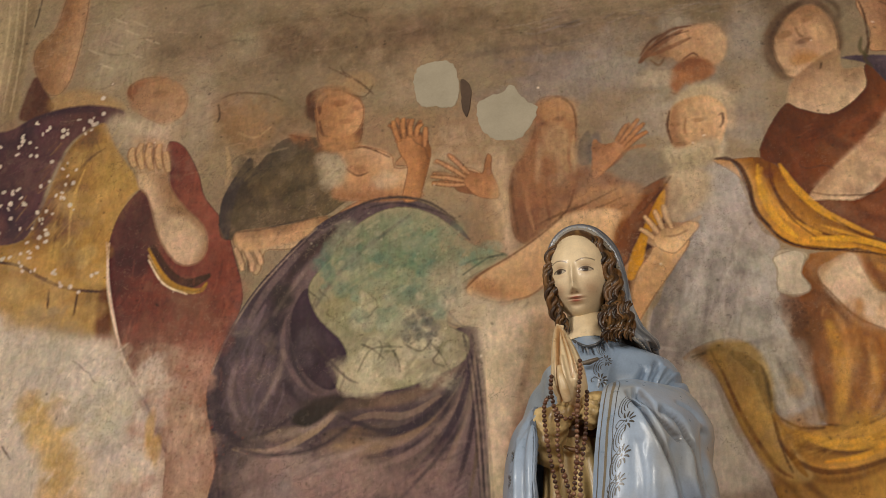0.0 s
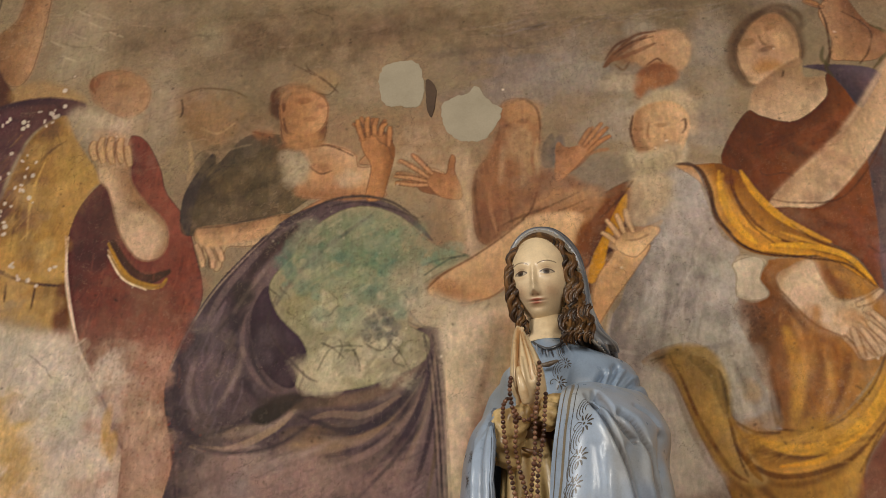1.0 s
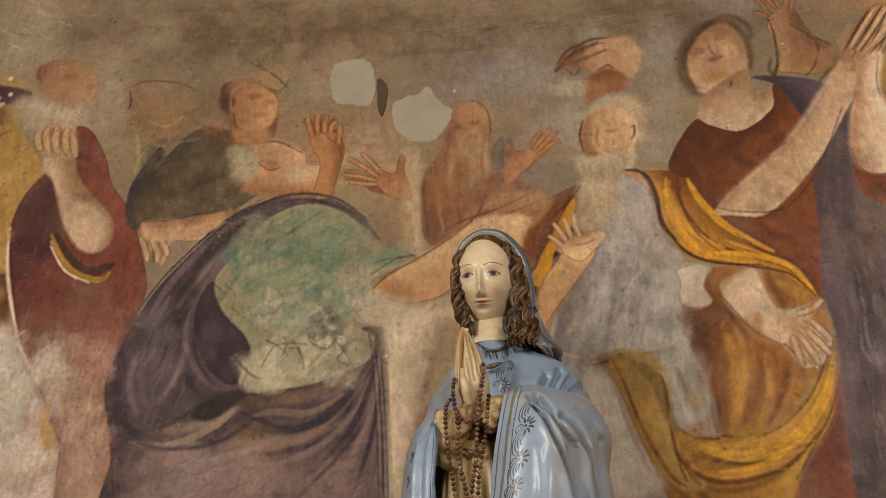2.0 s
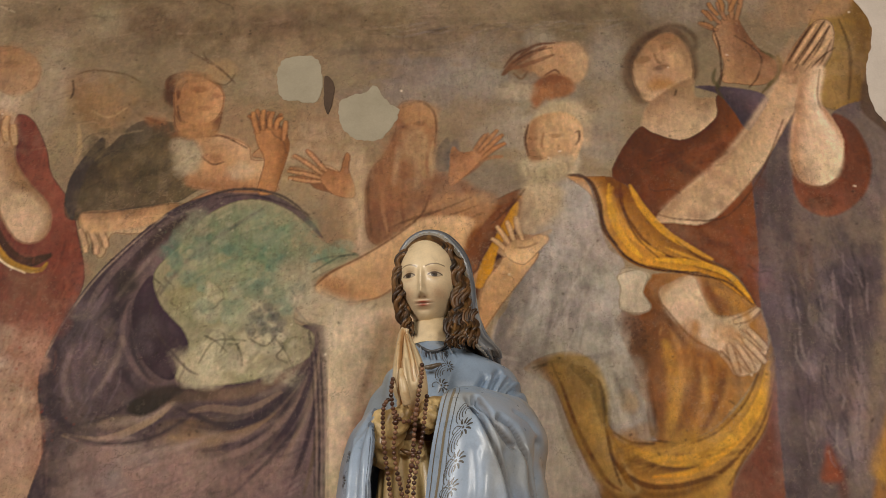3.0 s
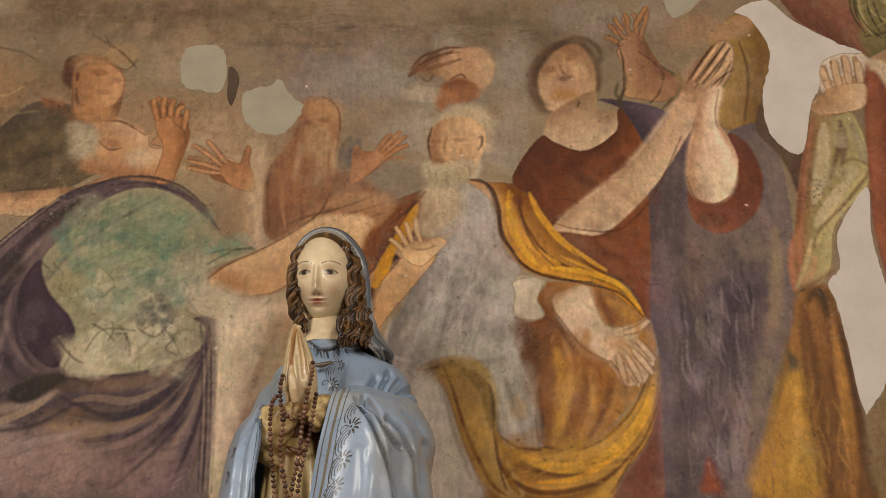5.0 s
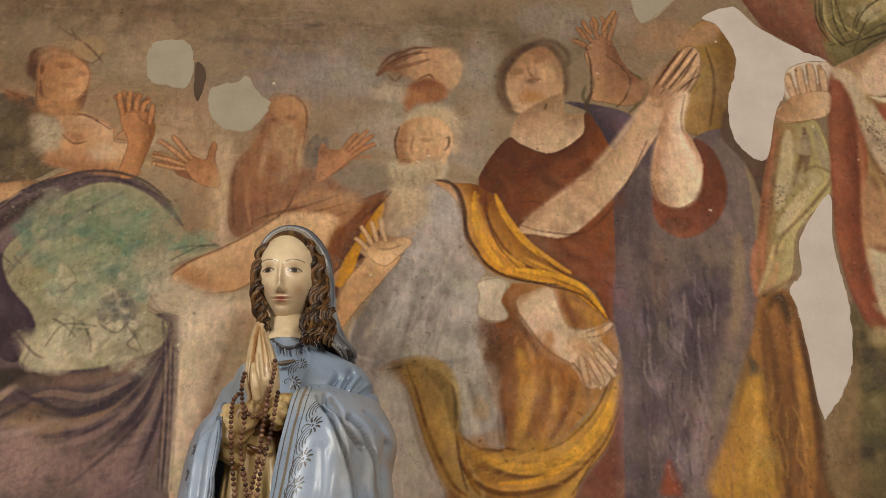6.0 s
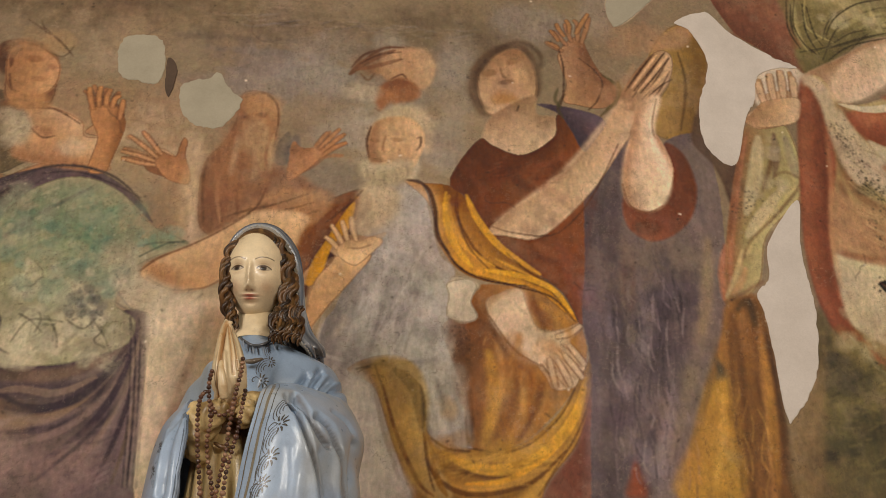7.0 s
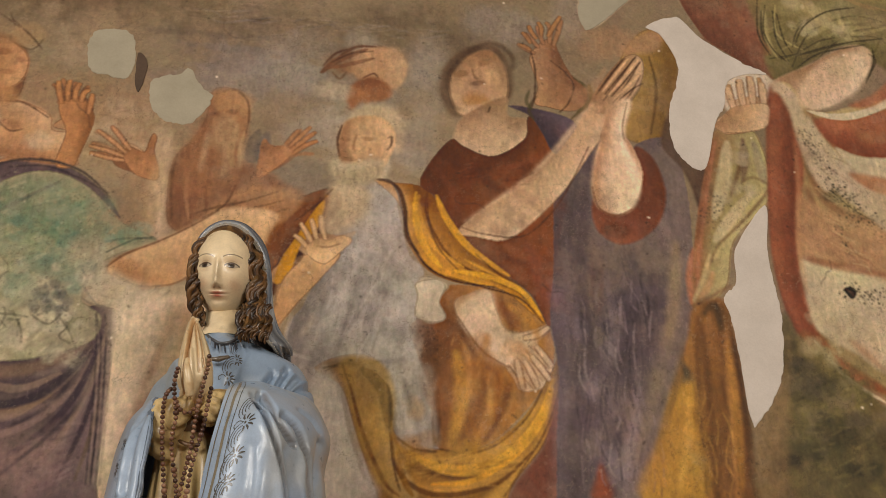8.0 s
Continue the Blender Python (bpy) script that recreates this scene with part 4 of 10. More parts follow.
# golden sash
area([0.264, 3.225, 0.323, 3.216, 0.392, 3.212, 0.436, 3.179, 0.48, 3.096, 0.535, 3.026, 0.614, 2.96, 0.688, 2.897, 0.731, 2.816, 0.695, 2.84, 0.615, 2.905, 0.494, 2.919, 0.418, 2.95, 0.366, 3.026, 0.337, 3.151], "b2792b", soft=1.1, wear=0.15, dark="7d4d1c", light="c28d3c", turn=-110, deep=0.03, line="5f3817")
stroke([0.33, 3.206, 0.35, 3.116, 0.372, 3.03, 0.418, 2.957, 0.494, 2.922, 0.606, 2.911], 0.0089, "5a3215", alpha=0.85, soft=1.4)
stroke([0.418, 3.203, 0.411, 3.14, 0.432, 3.07, 0.485, 2.987, 0.576, 2.939, 0.667, 2.902], 0.0089, "7b4818", alpha=0.8, soft=1.4)
stroke([0.393, 3.184, 0.396, 3.103, 0.439, 3.018, 0.515, 2.965], 0.0178, "c3913f", alpha=0.6, soft=1.4)
stroke([0.471, 3.092, 0.526, 3.032, 0.593, 2.993], 0.0074, "7b4818", alpha=0.7, soft=1.4)
stroke([0.516, 2.99, 0.607, 2.942, 0.697, 2.884], 0.0118, "c08e3e", alpha=0.6, soft=1.4)
stroke([0.561, 2.959, 0.637, 2.922, 0.704, 2.859], 0.0074, "6d411a", alpha=0.7, soft=1.4)
stroke([0.267, 3.222, 0.314, 3.219, 0.34, 3.17], 0.0074, "4f2c14", alpha=0.8, soft=1.4)
# golden loop of cloth
area([0.134, 2.647, 0.181, 2.678, 0.251, 2.692, 0.298, 2.664, 0.322, 2.585, 0.332, 2.493, 0.382, 2.461, 0.48, 2.449, 0.577, 2.472, 0.668, 2.555, 0.735, 2.668, 0.762, 2.714, 0.748, 2.581, 0.705, 2.473, 0.618, 2.353, 0.572, 2.172, 0.366, 2.164, 0.294, 2.337, 0.244, 2.477, 0.206, 2.593, 0.169, 2.624], "a5793a", soft=1.2, wear=0.2, dark="7a5227", light="b88c48", turn=-30, deep=0.05, line="68431f")
stroke([0.252, 2.658, 0.288, 2.598, 0.29, 2.523, 0.327, 2.467], 0.0296, "8e6c35", alpha=0.6, soft=2)
stroke([0.211, 2.609, 0.243, 2.506, 0.287, 2.393, 0.371, 2.258], 0.0207, "8a5d2a", alpha=0.6, soft=2)
stroke([0.327, 2.452, 0.41, 2.421, 0.522, 2.426, 0.622, 2.483, 0.715, 2.61], 0.0326, "b98e48", alpha=0.6, soft=2)
stroke([0.326, 2.496, 0.341, 2.439, 0.397, 2.398, 0.507, 2.383, 0.621, 2.439, 0.712, 2.548], 0.0133, "7d5226", alpha=0.8, soft=2)
stroke([0.313, 2.481, 0.328, 2.409, 0.37, 2.327, 0.424, 2.26], 0.0237, "7a4f26", alpha=0.7, soft=2)
stroke([0.369, 2.369, 0.452, 2.347, 0.549, 2.378, 0.651, 2.47], 0.0207, "b48643", alpha=0.6, soft=2)
stroke([0.342, 2.353, 0.424, 2.315, 0.534, 2.334, 0.619, 2.395], 0.0178, "80521f", alpha=0.6, soft=2)
stroke([0.397, 2.3, 0.479, 2.29, 0.562, 2.322], 0.0207, "a97c3c", alpha=0.6, soft=2)
stroke([0.14, 2.642, 0.181, 2.665, 0.223, 2.671], 0.0074, "5f4a30", alpha=0.7, soft=2)
stroke([0.294, 2.584, 0.311, 2.555, 0.307, 2.51], 0.0178, "7b6848", alpha=0.6, soft=2)
area([0.75, 2.612, 0.759, 2.461, 0.756, 2.179, 0.566, 2.172, 0.618, 2.35, 0.705, 2.47], "7f4b39", soft=2, wear=0.2, light="915a44", turn=0)
# upturned head, plain oval with dark hair
area([0.463, 3.495, 0.447, 3.579, 0.481, 3.667, 0.557, 3.728, 0.626, 3.728, 0.665, 3.664, 0.669, 3.576, 0.643, 3.519, 0.589, 3.484, 0.498, 3.458], "664a34", soft=2.5, wear=0.2, alpha=0.85)
area([0.484, 3.608, 0.529, 3.677, 0.598, 3.716, 0.645, 3.661, 0.653, 3.563, 0.623, 3.509, 0.564, 3.47, 0.509, 3.472, 0.483, 3.538], "ae8c6a", soft=1.6, wear=0.12, dark="8a6243", light="bfa180", turn=-100, deep=0.025, line="7a5a40")
wash(0.557, 3.538, 0.044, 0.023, "a57443", 0.5)
area([0.526, 3.469, 0.644, 3.548, 0.649, 3.481, 0.709, 3.47, 0.703, 3.405, 0.605, 3.332, 0.518, 3.358, 0.489, 3.382], "ae9172", soft=1.6, wear=0.15, dark="8b6849", light="bda385", turn=-90, deep=0.03)
# russet tunic
area([0.484, 3.378, 0.518, 3.358, 0.605, 3.332, 0.699, 3.404, 0.716, 3.487, 0.806, 3.464, 0.841, 3.424, 0.76, 3.286, 0.818, 3.261, 0.79, 3.12, 0.758, 2.94, 0.742, 2.804, 0.697, 2.894, 0.614, 2.963, 0.535, 3.03, 0.483, 3.096, 0.44, 3.18, 0.396, 3.22, 0.424, 3.294], "7d4522", soft=1.3, wear=0.15, dark="562d18", light="874c2b", turn=-30, deep=0.06, line="4a2a1c")
stroke([0.552, 3.284, 0.599, 3.232, 0.647, 3.218], 0.0266, "5a2f1e", alpha=0.5, soft=3)
stroke([0.617, 3.291, 0.699, 3.318, 0.751, 3.363], 0.0178, "85492f", alpha=0.5, soft=3)
stroke([0.456, 3.256, 0.487, 3.203, 0.502, 3.131], 0.0207, "82482f", alpha=0.4, soft=3)
stroke([0.689, 3.057, 0.716, 2.971, 0.735, 2.87], 0.0266, "85503a", alpha=0.5, soft=3)
stroke([0.61, 3.033, 0.64, 3, 0.701, 2.988], 0.0178, "5c311f", alpha=0.5, soft=3)
area([0.653, 3.516, 0.741, 3.514, 0.844, 3.484, 0.851, 3.421, 0.787, 3.359, 0.751, 3.43, 0.716, 3.487], "55454e", soft=1.4, dark="423640", light="665660", turn=30, deep=0.03)
# raised hand behind
area([0.725, 3.701, 0.763, 3.767, 0.799, 3.78, 0.82, 3.721, 0.848, 3.656, 0.893, 3.602, 0.886, 3.547, 0.84, 3.517, 0.769, 3.525, 0.732, 3.537, 0.745, 3.606], "9a7151", soft=1.4, wear=0.2, dark="7a5238", light="ad8865", turn=200, deep=0.025, line="66462f")
stroke([0.743, 3.721, 0.709, 3.738, 0.689, 3.753], 0.0192, "66462f", alpha=0.6, taper=0.5)
stroke([0.743, 3.721, 0.709, 3.738, 0.689, 3.753], 0.0133, "9a7151", alpha=1, taper=0.5)
stroke([0.755, 3.744, 0.729, 3.78, 0.715, 3.796], 0.0192, "66462f", alpha=0.6, taper=0.5)
stroke([0.755, 3.744, 0.729, 3.78, 0.715, 3.796], 0.0133, "9a7151", alpha=1, taper=0.5)
stroke([0.77, 3.759, 0.758, 3.806, 0.755, 3.832], 0.0192, "66462f", alpha=0.6, taper=0.5)
stroke([0.77, 3.759, 0.758, 3.806, 0.755, 3.832], 0.0133, "9a7151", alpha=1, taper=0.5)
stroke([0.788, 3.765, 0.794, 3.824, 0.781, 3.849], 0.0192, "66462f", alpha=0.6, taper=0.5)
stroke([0.788, 3.765, 0.794, 3.824, 0.781, 3.849], 0.0133, "9a7151", alpha=1, taper=0.5)
stroke([0.801, 3.758, 0.819, 3.818, 0.832, 3.865], 0.0192, "66462f", alpha=0.6, taper=0.5)
stroke([0.801, 3.758, 0.819, 3.818, 0.832, 3.865], 0.0133, "9a7151", alpha=1, taper=0.5)
stroke([0.74, 3.563, 0.715, 3.509, 0.731, 3.47], 0.0118, "5f5030", alpha=0.6)
stroke([0.902, 3.624, 0.906, 3.561, 0.86, 3.515], 0.0178, "7c6634", alpha=0.7)
# ochre tunic and faded head
wash(1.002, 3.788, 0.098, 0.067, "a07f62", 0.8)
wash(0.936, 3.747, 0.053, 0.040, "9b7b5f", 0.7)
area([1.007, 3.718, 1.079, 3.843, 1.157, 3.857, 1.188, 3.74, 1.152, 3.568, 1.104, 3.436, 1.004, 3.437, 0.998, 3.52, 1.064, 3.643], "96743f", soft=1.5, wear=0.25, dark="735327", light="a88851", turn=180, deep=0.04, line="5f4526")
area([1.009, 3.745, 1.043, 3.811, 1.116, 3.857, 1.156, 3.853, 1.127, 3.782, 1.071, 3.761], "a57f60", soft=3, alpha=0.9)
stroke([1.1, 3.756, 1.112, 3.627, 1.078, 3.457], 0.0104, "6d4f26", alpha=0.6)
# violet robe
area([0.789, 3.343, 0.88, 3.46, 0.925, 3.425, 0.897, 3.261, 0.94, 3.182, 1.024, 3.274, 1.019, 3.406, 1.136, 3.447, 1.166, 3.284, 1.164, 3.117, 1.146, 2.902, 1.079, 2.658, 1.003, 2.474, 0.943, 2.186, 0.749, 2.179, 0.742, 2.46, 0.756, 2.612, 0.756, 2.714, 0.744, 2.837, 0.76, 2.975], "6b5c5b", soft=1.4, wear=0.28, dark="534548", light="7b6b63", turn=0, deep=0.06)
stroke([0.886, 3.396, 0.852, 3.126, 0.841, 2.844, 0.857, 2.526], 0.0355, "59494e", alpha=0.5, soft=3)
stroke([0.801, 3.085, 0.795, 2.841, 0.787, 2.583], 0.0237, "7b6c68", alpha=0.5, soft=3)
stroke([0.88, 3.074, 0.863, 2.914, 0.88, 2.847], 0.0118, "7c4636", alpha=0.5, soft=3)
stroke([0.991, 3.048, 0.952, 2.786, 0.886, 2.528, 0.887, 2.351], 0.0592, "574a52", alpha=0.5, soft=3)
stroke([1.111, 3.113, 1.088, 2.897, 1.018, 2.66, 0.938, 2.441], 0.0385, "84735e", alpha=0.5, soft=3)
stroke([0.906, 2.987, 0.906, 2.783, 0.848, 2.618], 0.0296, "7a6b6e", alpha=0.5, soft=3)
stroke([0.978, 2.722, 0.946, 2.531, 0.899, 2.323], 0.0296, "7b6a6c", alpha=0.5, soft=3)
stroke([1.056, 3.219, 1.095, 3.111, 1.112, 2.969], 0.0296, "7d6c62", alpha=0.5, soft=3)
stroke([0.852, 2.466, 0.869, 2.394, 0.867, 2.28], 0.0207, "7a4032", alpha=0.7, soft=3)
stroke([0.847, 3.314, 0.822, 3.16, 0.797, 3.013], 0.0148, "4f4448", alpha=0.5, soft=3)
stroke([1.109, 2.797, 1.064, 2.663, 1.006, 2.535], 0.0148, "857257", alpha=0.5, soft=3)
area([1.022, 3.407, 1.077, 3.373, 1.103, 3.262, 1.077, 3.161, 1.015, 3.097, 0.948, 3.076, 0.893, 3.115, 0.882, 3.192, 0.91, 3.263, 0.94, 3.182, 1.024, 3.274], "7b4630", soft=1.6, wear=0.15, dark="5a3019", light="8f573d", turn=-120, deep=0.04)
wash(0.948, 3.116, 0.047, 0.030, "5a2f14", 0.7)
area([0.925, 3.417, 0.988, 3.447, 1.019, 3.406, 1.041, 3.314, 1.009, 3.219, 0.956, 3.173, 0.91, 3.221, 0.898, 3.319], "cfb496", soft=1.3, wear=0.1, dark="9b6d4a", light="cfbaa0", turn=-110, deep=0.03, line="8a5c3e")
area([0.498, 3.076, 0.591, 3.172, 0.724, 3.275, 0.834, 3.423, 0.907, 3.549, 0.981, 3.528, 0.895, 3.382, 0.8, 3.233, 0.697, 3.112, 0.626, 3.059, 0.551, 3.063], "bf9f7c", soft=1.2, wear=0.12, dark="8f6c4c", light="c4aa8c", turn=-60, deep=0.03, line="75543a")
area([0.895, 3.527, 0.933, 3.623, 1.008, 3.727, 1.053, 3.755, 1.079, 3.727, 1.065, 3.647, 1.006, 3.539, 0.987, 3.435, 0.925, 3.425, 0.946, 3.514], "ad8b69", soft=1.3, wear=0.12, dark="8b6546", light="bf9f7e", turn=0, deep=0.02, line="6d4d35")
stroke([0.92, 3.584, 0.975, 3.675, 1.023, 3.738], 0.0052, "6f4e35", alpha=0.7)
stroke([0.942, 3.566, 1.002, 3.661, 1.052, 3.741], 0.0052, "6f4e35", alpha=0.7)
stroke([0.969, 3.556, 1.022, 3.642, 1.068, 3.726], 0.0052, "6f4e35", alpha=0.7)
stroke([0.985, 3.537, 1.033, 3.61, 1.068, 3.682], 0.0052, "6f4e35", alpha=0.7)
# patched ground beside the ochre tunic
area([1.152, 3.568, 1.156, 3.441, 1.235, 3.349, 1.202, 3.21, 1.183, 3.281, 1.16, 3.346, 1.107, 3.432], "5e4636", soft=1.6, wear=0.2)
# russet fall of cloth over the patch
area([1.226, 4.097, 1.515, 4.137, 1.479, 3.941, 1.506, 3.717, 1.383, 3.782, 1.276, 3.877], "83553f", soft=1.4, wear=0.25, dark="6a3f2e", light="956650", turn=60, deep=0.04)
area([1.507, 4.136, 2.164, 4.229, 2.042, 3.691, 1.875, 3.806, 1.775, 3.886, 1.626, 3.794, 1.504, 3.704, 1.476, 3.894], "80744a", soft=2, wear=0.35, dark="655a38", light="948858", turn=90, deep=0.05)
stroke([1.496, 3.99, 1.488, 3.872, 1.551, 3.789], 0.0089, "54482c", alpha=0.7, soft=1.4)
stroke([1.548, 4.021, 1.534, 3.901, 1.615, 3.843], 0.0089, "9a8f60", alpha=0.6, soft=1.4)
stroke([1.566, 3.769, 1.647, 3.916, 1.798, 4.006, 1.913, 3.998], 0.0059, "54482c", alpha=0.7, soft=1.4)
stroke([1.663, 4.012, 1.729, 3.95, 1.868, 3.968], 0.0237, "a09566", alpha=0.5, soft=1.4)
stroke([1.615, 3.843, 1.701, 3.899, 1.861, 3.929, 1.91, 3.903], 0.0059, "5b4e30", alpha=0.7, soft=1.4)
stroke([1.904, 3.949, 1.84, 3.825, 1.807, 3.753], 0.0089, "6b5d38", alpha=0.6, soft=1.4)
stroke([1.776, 4.1, 1.847, 4.061, 1.94, 4.049], 0.0178, "8d7350", alpha=0.5, soft=1.4)
stroke([1.646, 3.801, 1.784, 3.933, 1.909, 3.973], 0.0074, "5b4e30", alpha=0.6, soft=1.4)
area([1.493, 3.702, 1.625, 3.785, 1.774, 3.881, 1.845, 3.867, 1.815, 3.772, 1.702, 3.652, 1.584, 3.604, 1.535, 3.664], "b1987b", soft=1.6, wear=0.12, dark="94704f", light="c2ab8f", turn=-30, deep=0.03)
stroke([1.837, 3.856, 1.856, 3.827, 1.805, 3.741], 0.0059, "5a4a30", alpha=0.7)
# cream and green sleeve
area([1.276, 3.487, 1.345, 3.502, 1.405, 3.501, 1.433, 3.329, 1.399, 3.24, 1.287, 3.113, 1.244, 2.962, 1.145, 2.888, 1.165, 3.062, 1.216, 3.273], "9a8b5f", soft=1.5, wear=0.25, dark="8a5a3c", light="ada173", turn=0, deep=0.03, line="7d5a3e")
stroke([1.362, 3.467, 1.337, 3.363, 1.296, 3.261], 0.0148, "82603f", alpha=0.7, soft=1.6)
stroke([1.276, 3.458, 1.229, 3.294, 1.188, 3.119, 1.16, 2.938], 0.0207, "96664a", alpha=0.7, soft=1.6)
stroke([1.422, 3.303, 1.34, 3.208, 1.225, 3.068, 1.158, 2.92], 0.0089, "7d5236", alpha=0.7, soft=1.6)
stroke([1.394, 3.47, 1.415, 3.371, 1.427, 3.313], 0.0118, "a99d78", alpha=0.7, soft=1.6)
stroke([1.403, 3.291, 1.301, 3.167, 1.219, 3.049], 0.0207, "a99a6c", alpha=0.6, soft=1.6)
stroke([1.215, 3.013, 1.192, 2.958, 1.153, 2.902], 0.0207, "a5815a", alpha=0.6, soft=1.6)
wash(1.253, 3.257, 0.027, 0.037, "4f4a36", 0.5, wear=0.9)
area([1.326, 3.652, 1.365, 3.705, 1.451, 3.741, 1.495, 3.694, 1.47, 3.622, 1.336, 3.568], "bcac97", soft=1.5, wear=0.05)
area([1.284, 3.521, 1.334, 3.576, 1.361, 3.618, 1.418, 3.637, 1.47, 3.626, 1.455, 3.55, 1.399, 3.508, 1.315, 3.487], "ac8863", soft=1.3, wear=0.15, dark="8a6243", light="c2a685", turn=180, deep=0.02, line="75543a")
stroke([1.351, 3.599, 1.345, 3.637, 1.347, 3.676], 0.0207, "75543a", alpha=0.6, taper=0.4)
stroke([1.351, 3.599, 1.345, 3.637, 1.347, 3.676], 0.0148, "a98560", alpha=1, taper=0.4)
stroke([1.382, 3.611, 1.381, 3.659, 1.378, 3.693], 0.0207, "75543a", alpha=0.6, taper=0.4)
stroke([1.382, 3.611, 1.381, 3.659, 1.378, 3.693], 0.0148, "a98560", alpha=1, taper=0.4)
stroke([1.416, 3.624, 1.416, 3.68, 1.414, 3.715], 0.0207, "75543a", alpha=0.6, taper=0.4)
stroke([1.416, 3.624, 1.416, 3.68, 1.414, 3.715], 0.0148, "a98560", alpha=1, taper=0.4)
stroke([1.446, 3.632, 1.45, 3.684, 1.447, 3.714], 0.0207, "75543a", alpha=0.6, taper=0.4)
stroke([1.446, 3.632, 1.45, 3.684, 1.447, 3.714], 0.0148, "a98560", alpha=1, taper=0.4)
# striped cream and russet mantle
area([1.48, 3.666, 1.544, 3.7, 1.612, 3.599, 1.768, 3.647, 1.93, 3.705, 2.137, 3.769, 1.838, 2.519, 1.655, 2.633, 1.544, 2.727, 1.471, 2.847, 1.426, 2.888, 1.401, 3.046, 1.417, 3.293, 1.444, 3.496], "a38d62", soft=1.5, wear=0.2, dark="86734c", light="b5a276", turn=90, deep=0.06)
area([1.473, 3.669, 1.527, 3.663, 1.548, 3.545, 1.54, 3.384, 1.487, 3.183, 1.472, 3.034, 1.486, 2.893, 1.493, 2.78, 1.431, 2.837, 1.408, 2.939, 1.4, 3.083, 1.417, 3.293], "8b4c36", soft=2, wear=0.2, dark="6e3a2a", light="9c5f46", turn=0, deep=0.03)
stroke([1.578, 3.617, 1.649, 3.498, 1.771, 3.469, 1.958, 3.488], 0.0503, "90523a", alpha=0.8, soft=3)
stroke([1.553, 3.571, 1.558, 3.386, 1.637, 3.236, 1.899, 3.221], 0.0355, "9a6848", alpha=0.6, soft=3)
stroke([1.539, 3.324, 1.581, 3.117, 1.725, 3.058, 1.864, 3.066], 0.0414, "935840", alpha=0.75, soft=3)
stroke([1.469, 3.034, 1.526, 2.896, 1.64, 2.801, 1.796, 2.761], 0.0385, "955a43", alpha=0.75, soft=3)
stroke([1.552, 3.679, 1.616, 3.515, 1.685, 3.399, 1.93, 3.362], 0.0178, "b3a074", alpha=0.6, soft=3)
stroke([1.529, 3.112, 1.606, 2.973, 1.84, 2.955], 0.0207, "b5a47a", alpha=0.6, soft=3)
stroke([1.48, 2.824, 1.561, 2.728, 1.654, 2.644, 1.759, 2.594], 0.0148, "a9806a", alpha=0.8, soft=3)
stroke([1.613, 3.603, 1.718, 3.579, 1.856, 3.637, 2.002, 3.687], 0.0148, "8d5a3c", alpha=0.7, soft=3)
stroke([1.501, 3.147, 1.553, 2.863, 1.726, 2.739], 0.0118, "ae9c70", alpha=0.5, soft=3)
stroke([1.677, 3.358, 1.775, 3.307, 1.912, 3.281], 0.0266, "a8734f", alpha=0.5, soft=3)
stroke([1.544, 3.678, 1.573, 3.531, 1.576, 3.388, 1.616, 3.312, 1.691, 3.241, 1.769, 3.209], 0.0044, "5a5034", alpha=0.8)
wash(1.558, 3.406, 0.012, 0.043, "5c523a", 0.55, wear=1)
wash(1.612, 3.292, 0.033, 0.023, "5c523a", 0.55, wear=1)
wash(1.630, 3.196, 0.015, 0.050, "5c523a", 0.55, wear=1)
wash(1.705, 3.222, 0.038, 0.017, "5c523a", 0.55, wear=1)
wash(1.608, 2.982, 0.021, 0.017, "5c523a", 0.55, wear=1)
wash(1.685, 2.988, 0.038, 0.013, "5c523a", 0.55, wear=1)
wash(1.637, 3.159, 0.009, 0.043, "5c523a", 0.55, wear=1)
# mossy ground and ochre hem
area([1.396, 2.886, 1.433, 2.834, 1.492, 2.777, 1.558, 2.712, 1.654, 2.63, 1.842, 2.535, 1.767, 2.218, 1.2, 2.196, 1.257, 2.458, 1.353, 2.65], "6b5d3d", soft=3, wear=0.3)
wash(1.428, 2.703, 0.059, 0.067, "4c4632", 0.7, wear=0.8)
wash(1.468, 2.657, 0.044, 0.050, "45412f", 0.6, wear=0.8)
wash(1.425, 2.497, 0.104, 0.040, "4d4630", 0.6, wear=0.8)
wash(1.585, 2.521, 0.089, 0.050, "52492f", 0.6, wear=0.8)
wash(1.505, 2.425, 0.118, 0.037, "54492e", 0.6, wear=0.8)
wash(1.378, 2.588, 0.053, 0.050, "7c6b42", 0.6, wear=0.8)
wash(1.336, 2.417, 0.059, 0.067, "6d5c3c", 0.6, wear=0.8)
wash(1.588, 2.616, 0.059, 0.040, "7a6839", 0.6, wear=0.8)
wash(1.450, 2.378, 0.133, 0.040, "5d5034", 0.6, wear=0.8)
wash(1.407, 2.818, 0.021, 0.067, "5f5840", 0.6, wear=0.8)
area([1.315, 2.584, 1.372, 2.651, 1.332, 2.492, 1.244, 2.198, 1.212, 2.197, 1.257, 2.458], "8d7455", soft=4, alpha=0.8)
area([1.145, 2.891, 1.23, 2.926, 1.25, 2.807, 1.252, 2.659, 1.256, 2.488, 1.235, 2.198, 0.927, 2.186, 0.999, 2.465, 1.062, 2.647, 1.119, 2.798], "8d6238", soft=1.8, wear=0.22, dark="6f4a2b", light="9f7342", turn=180, deep=0.06)
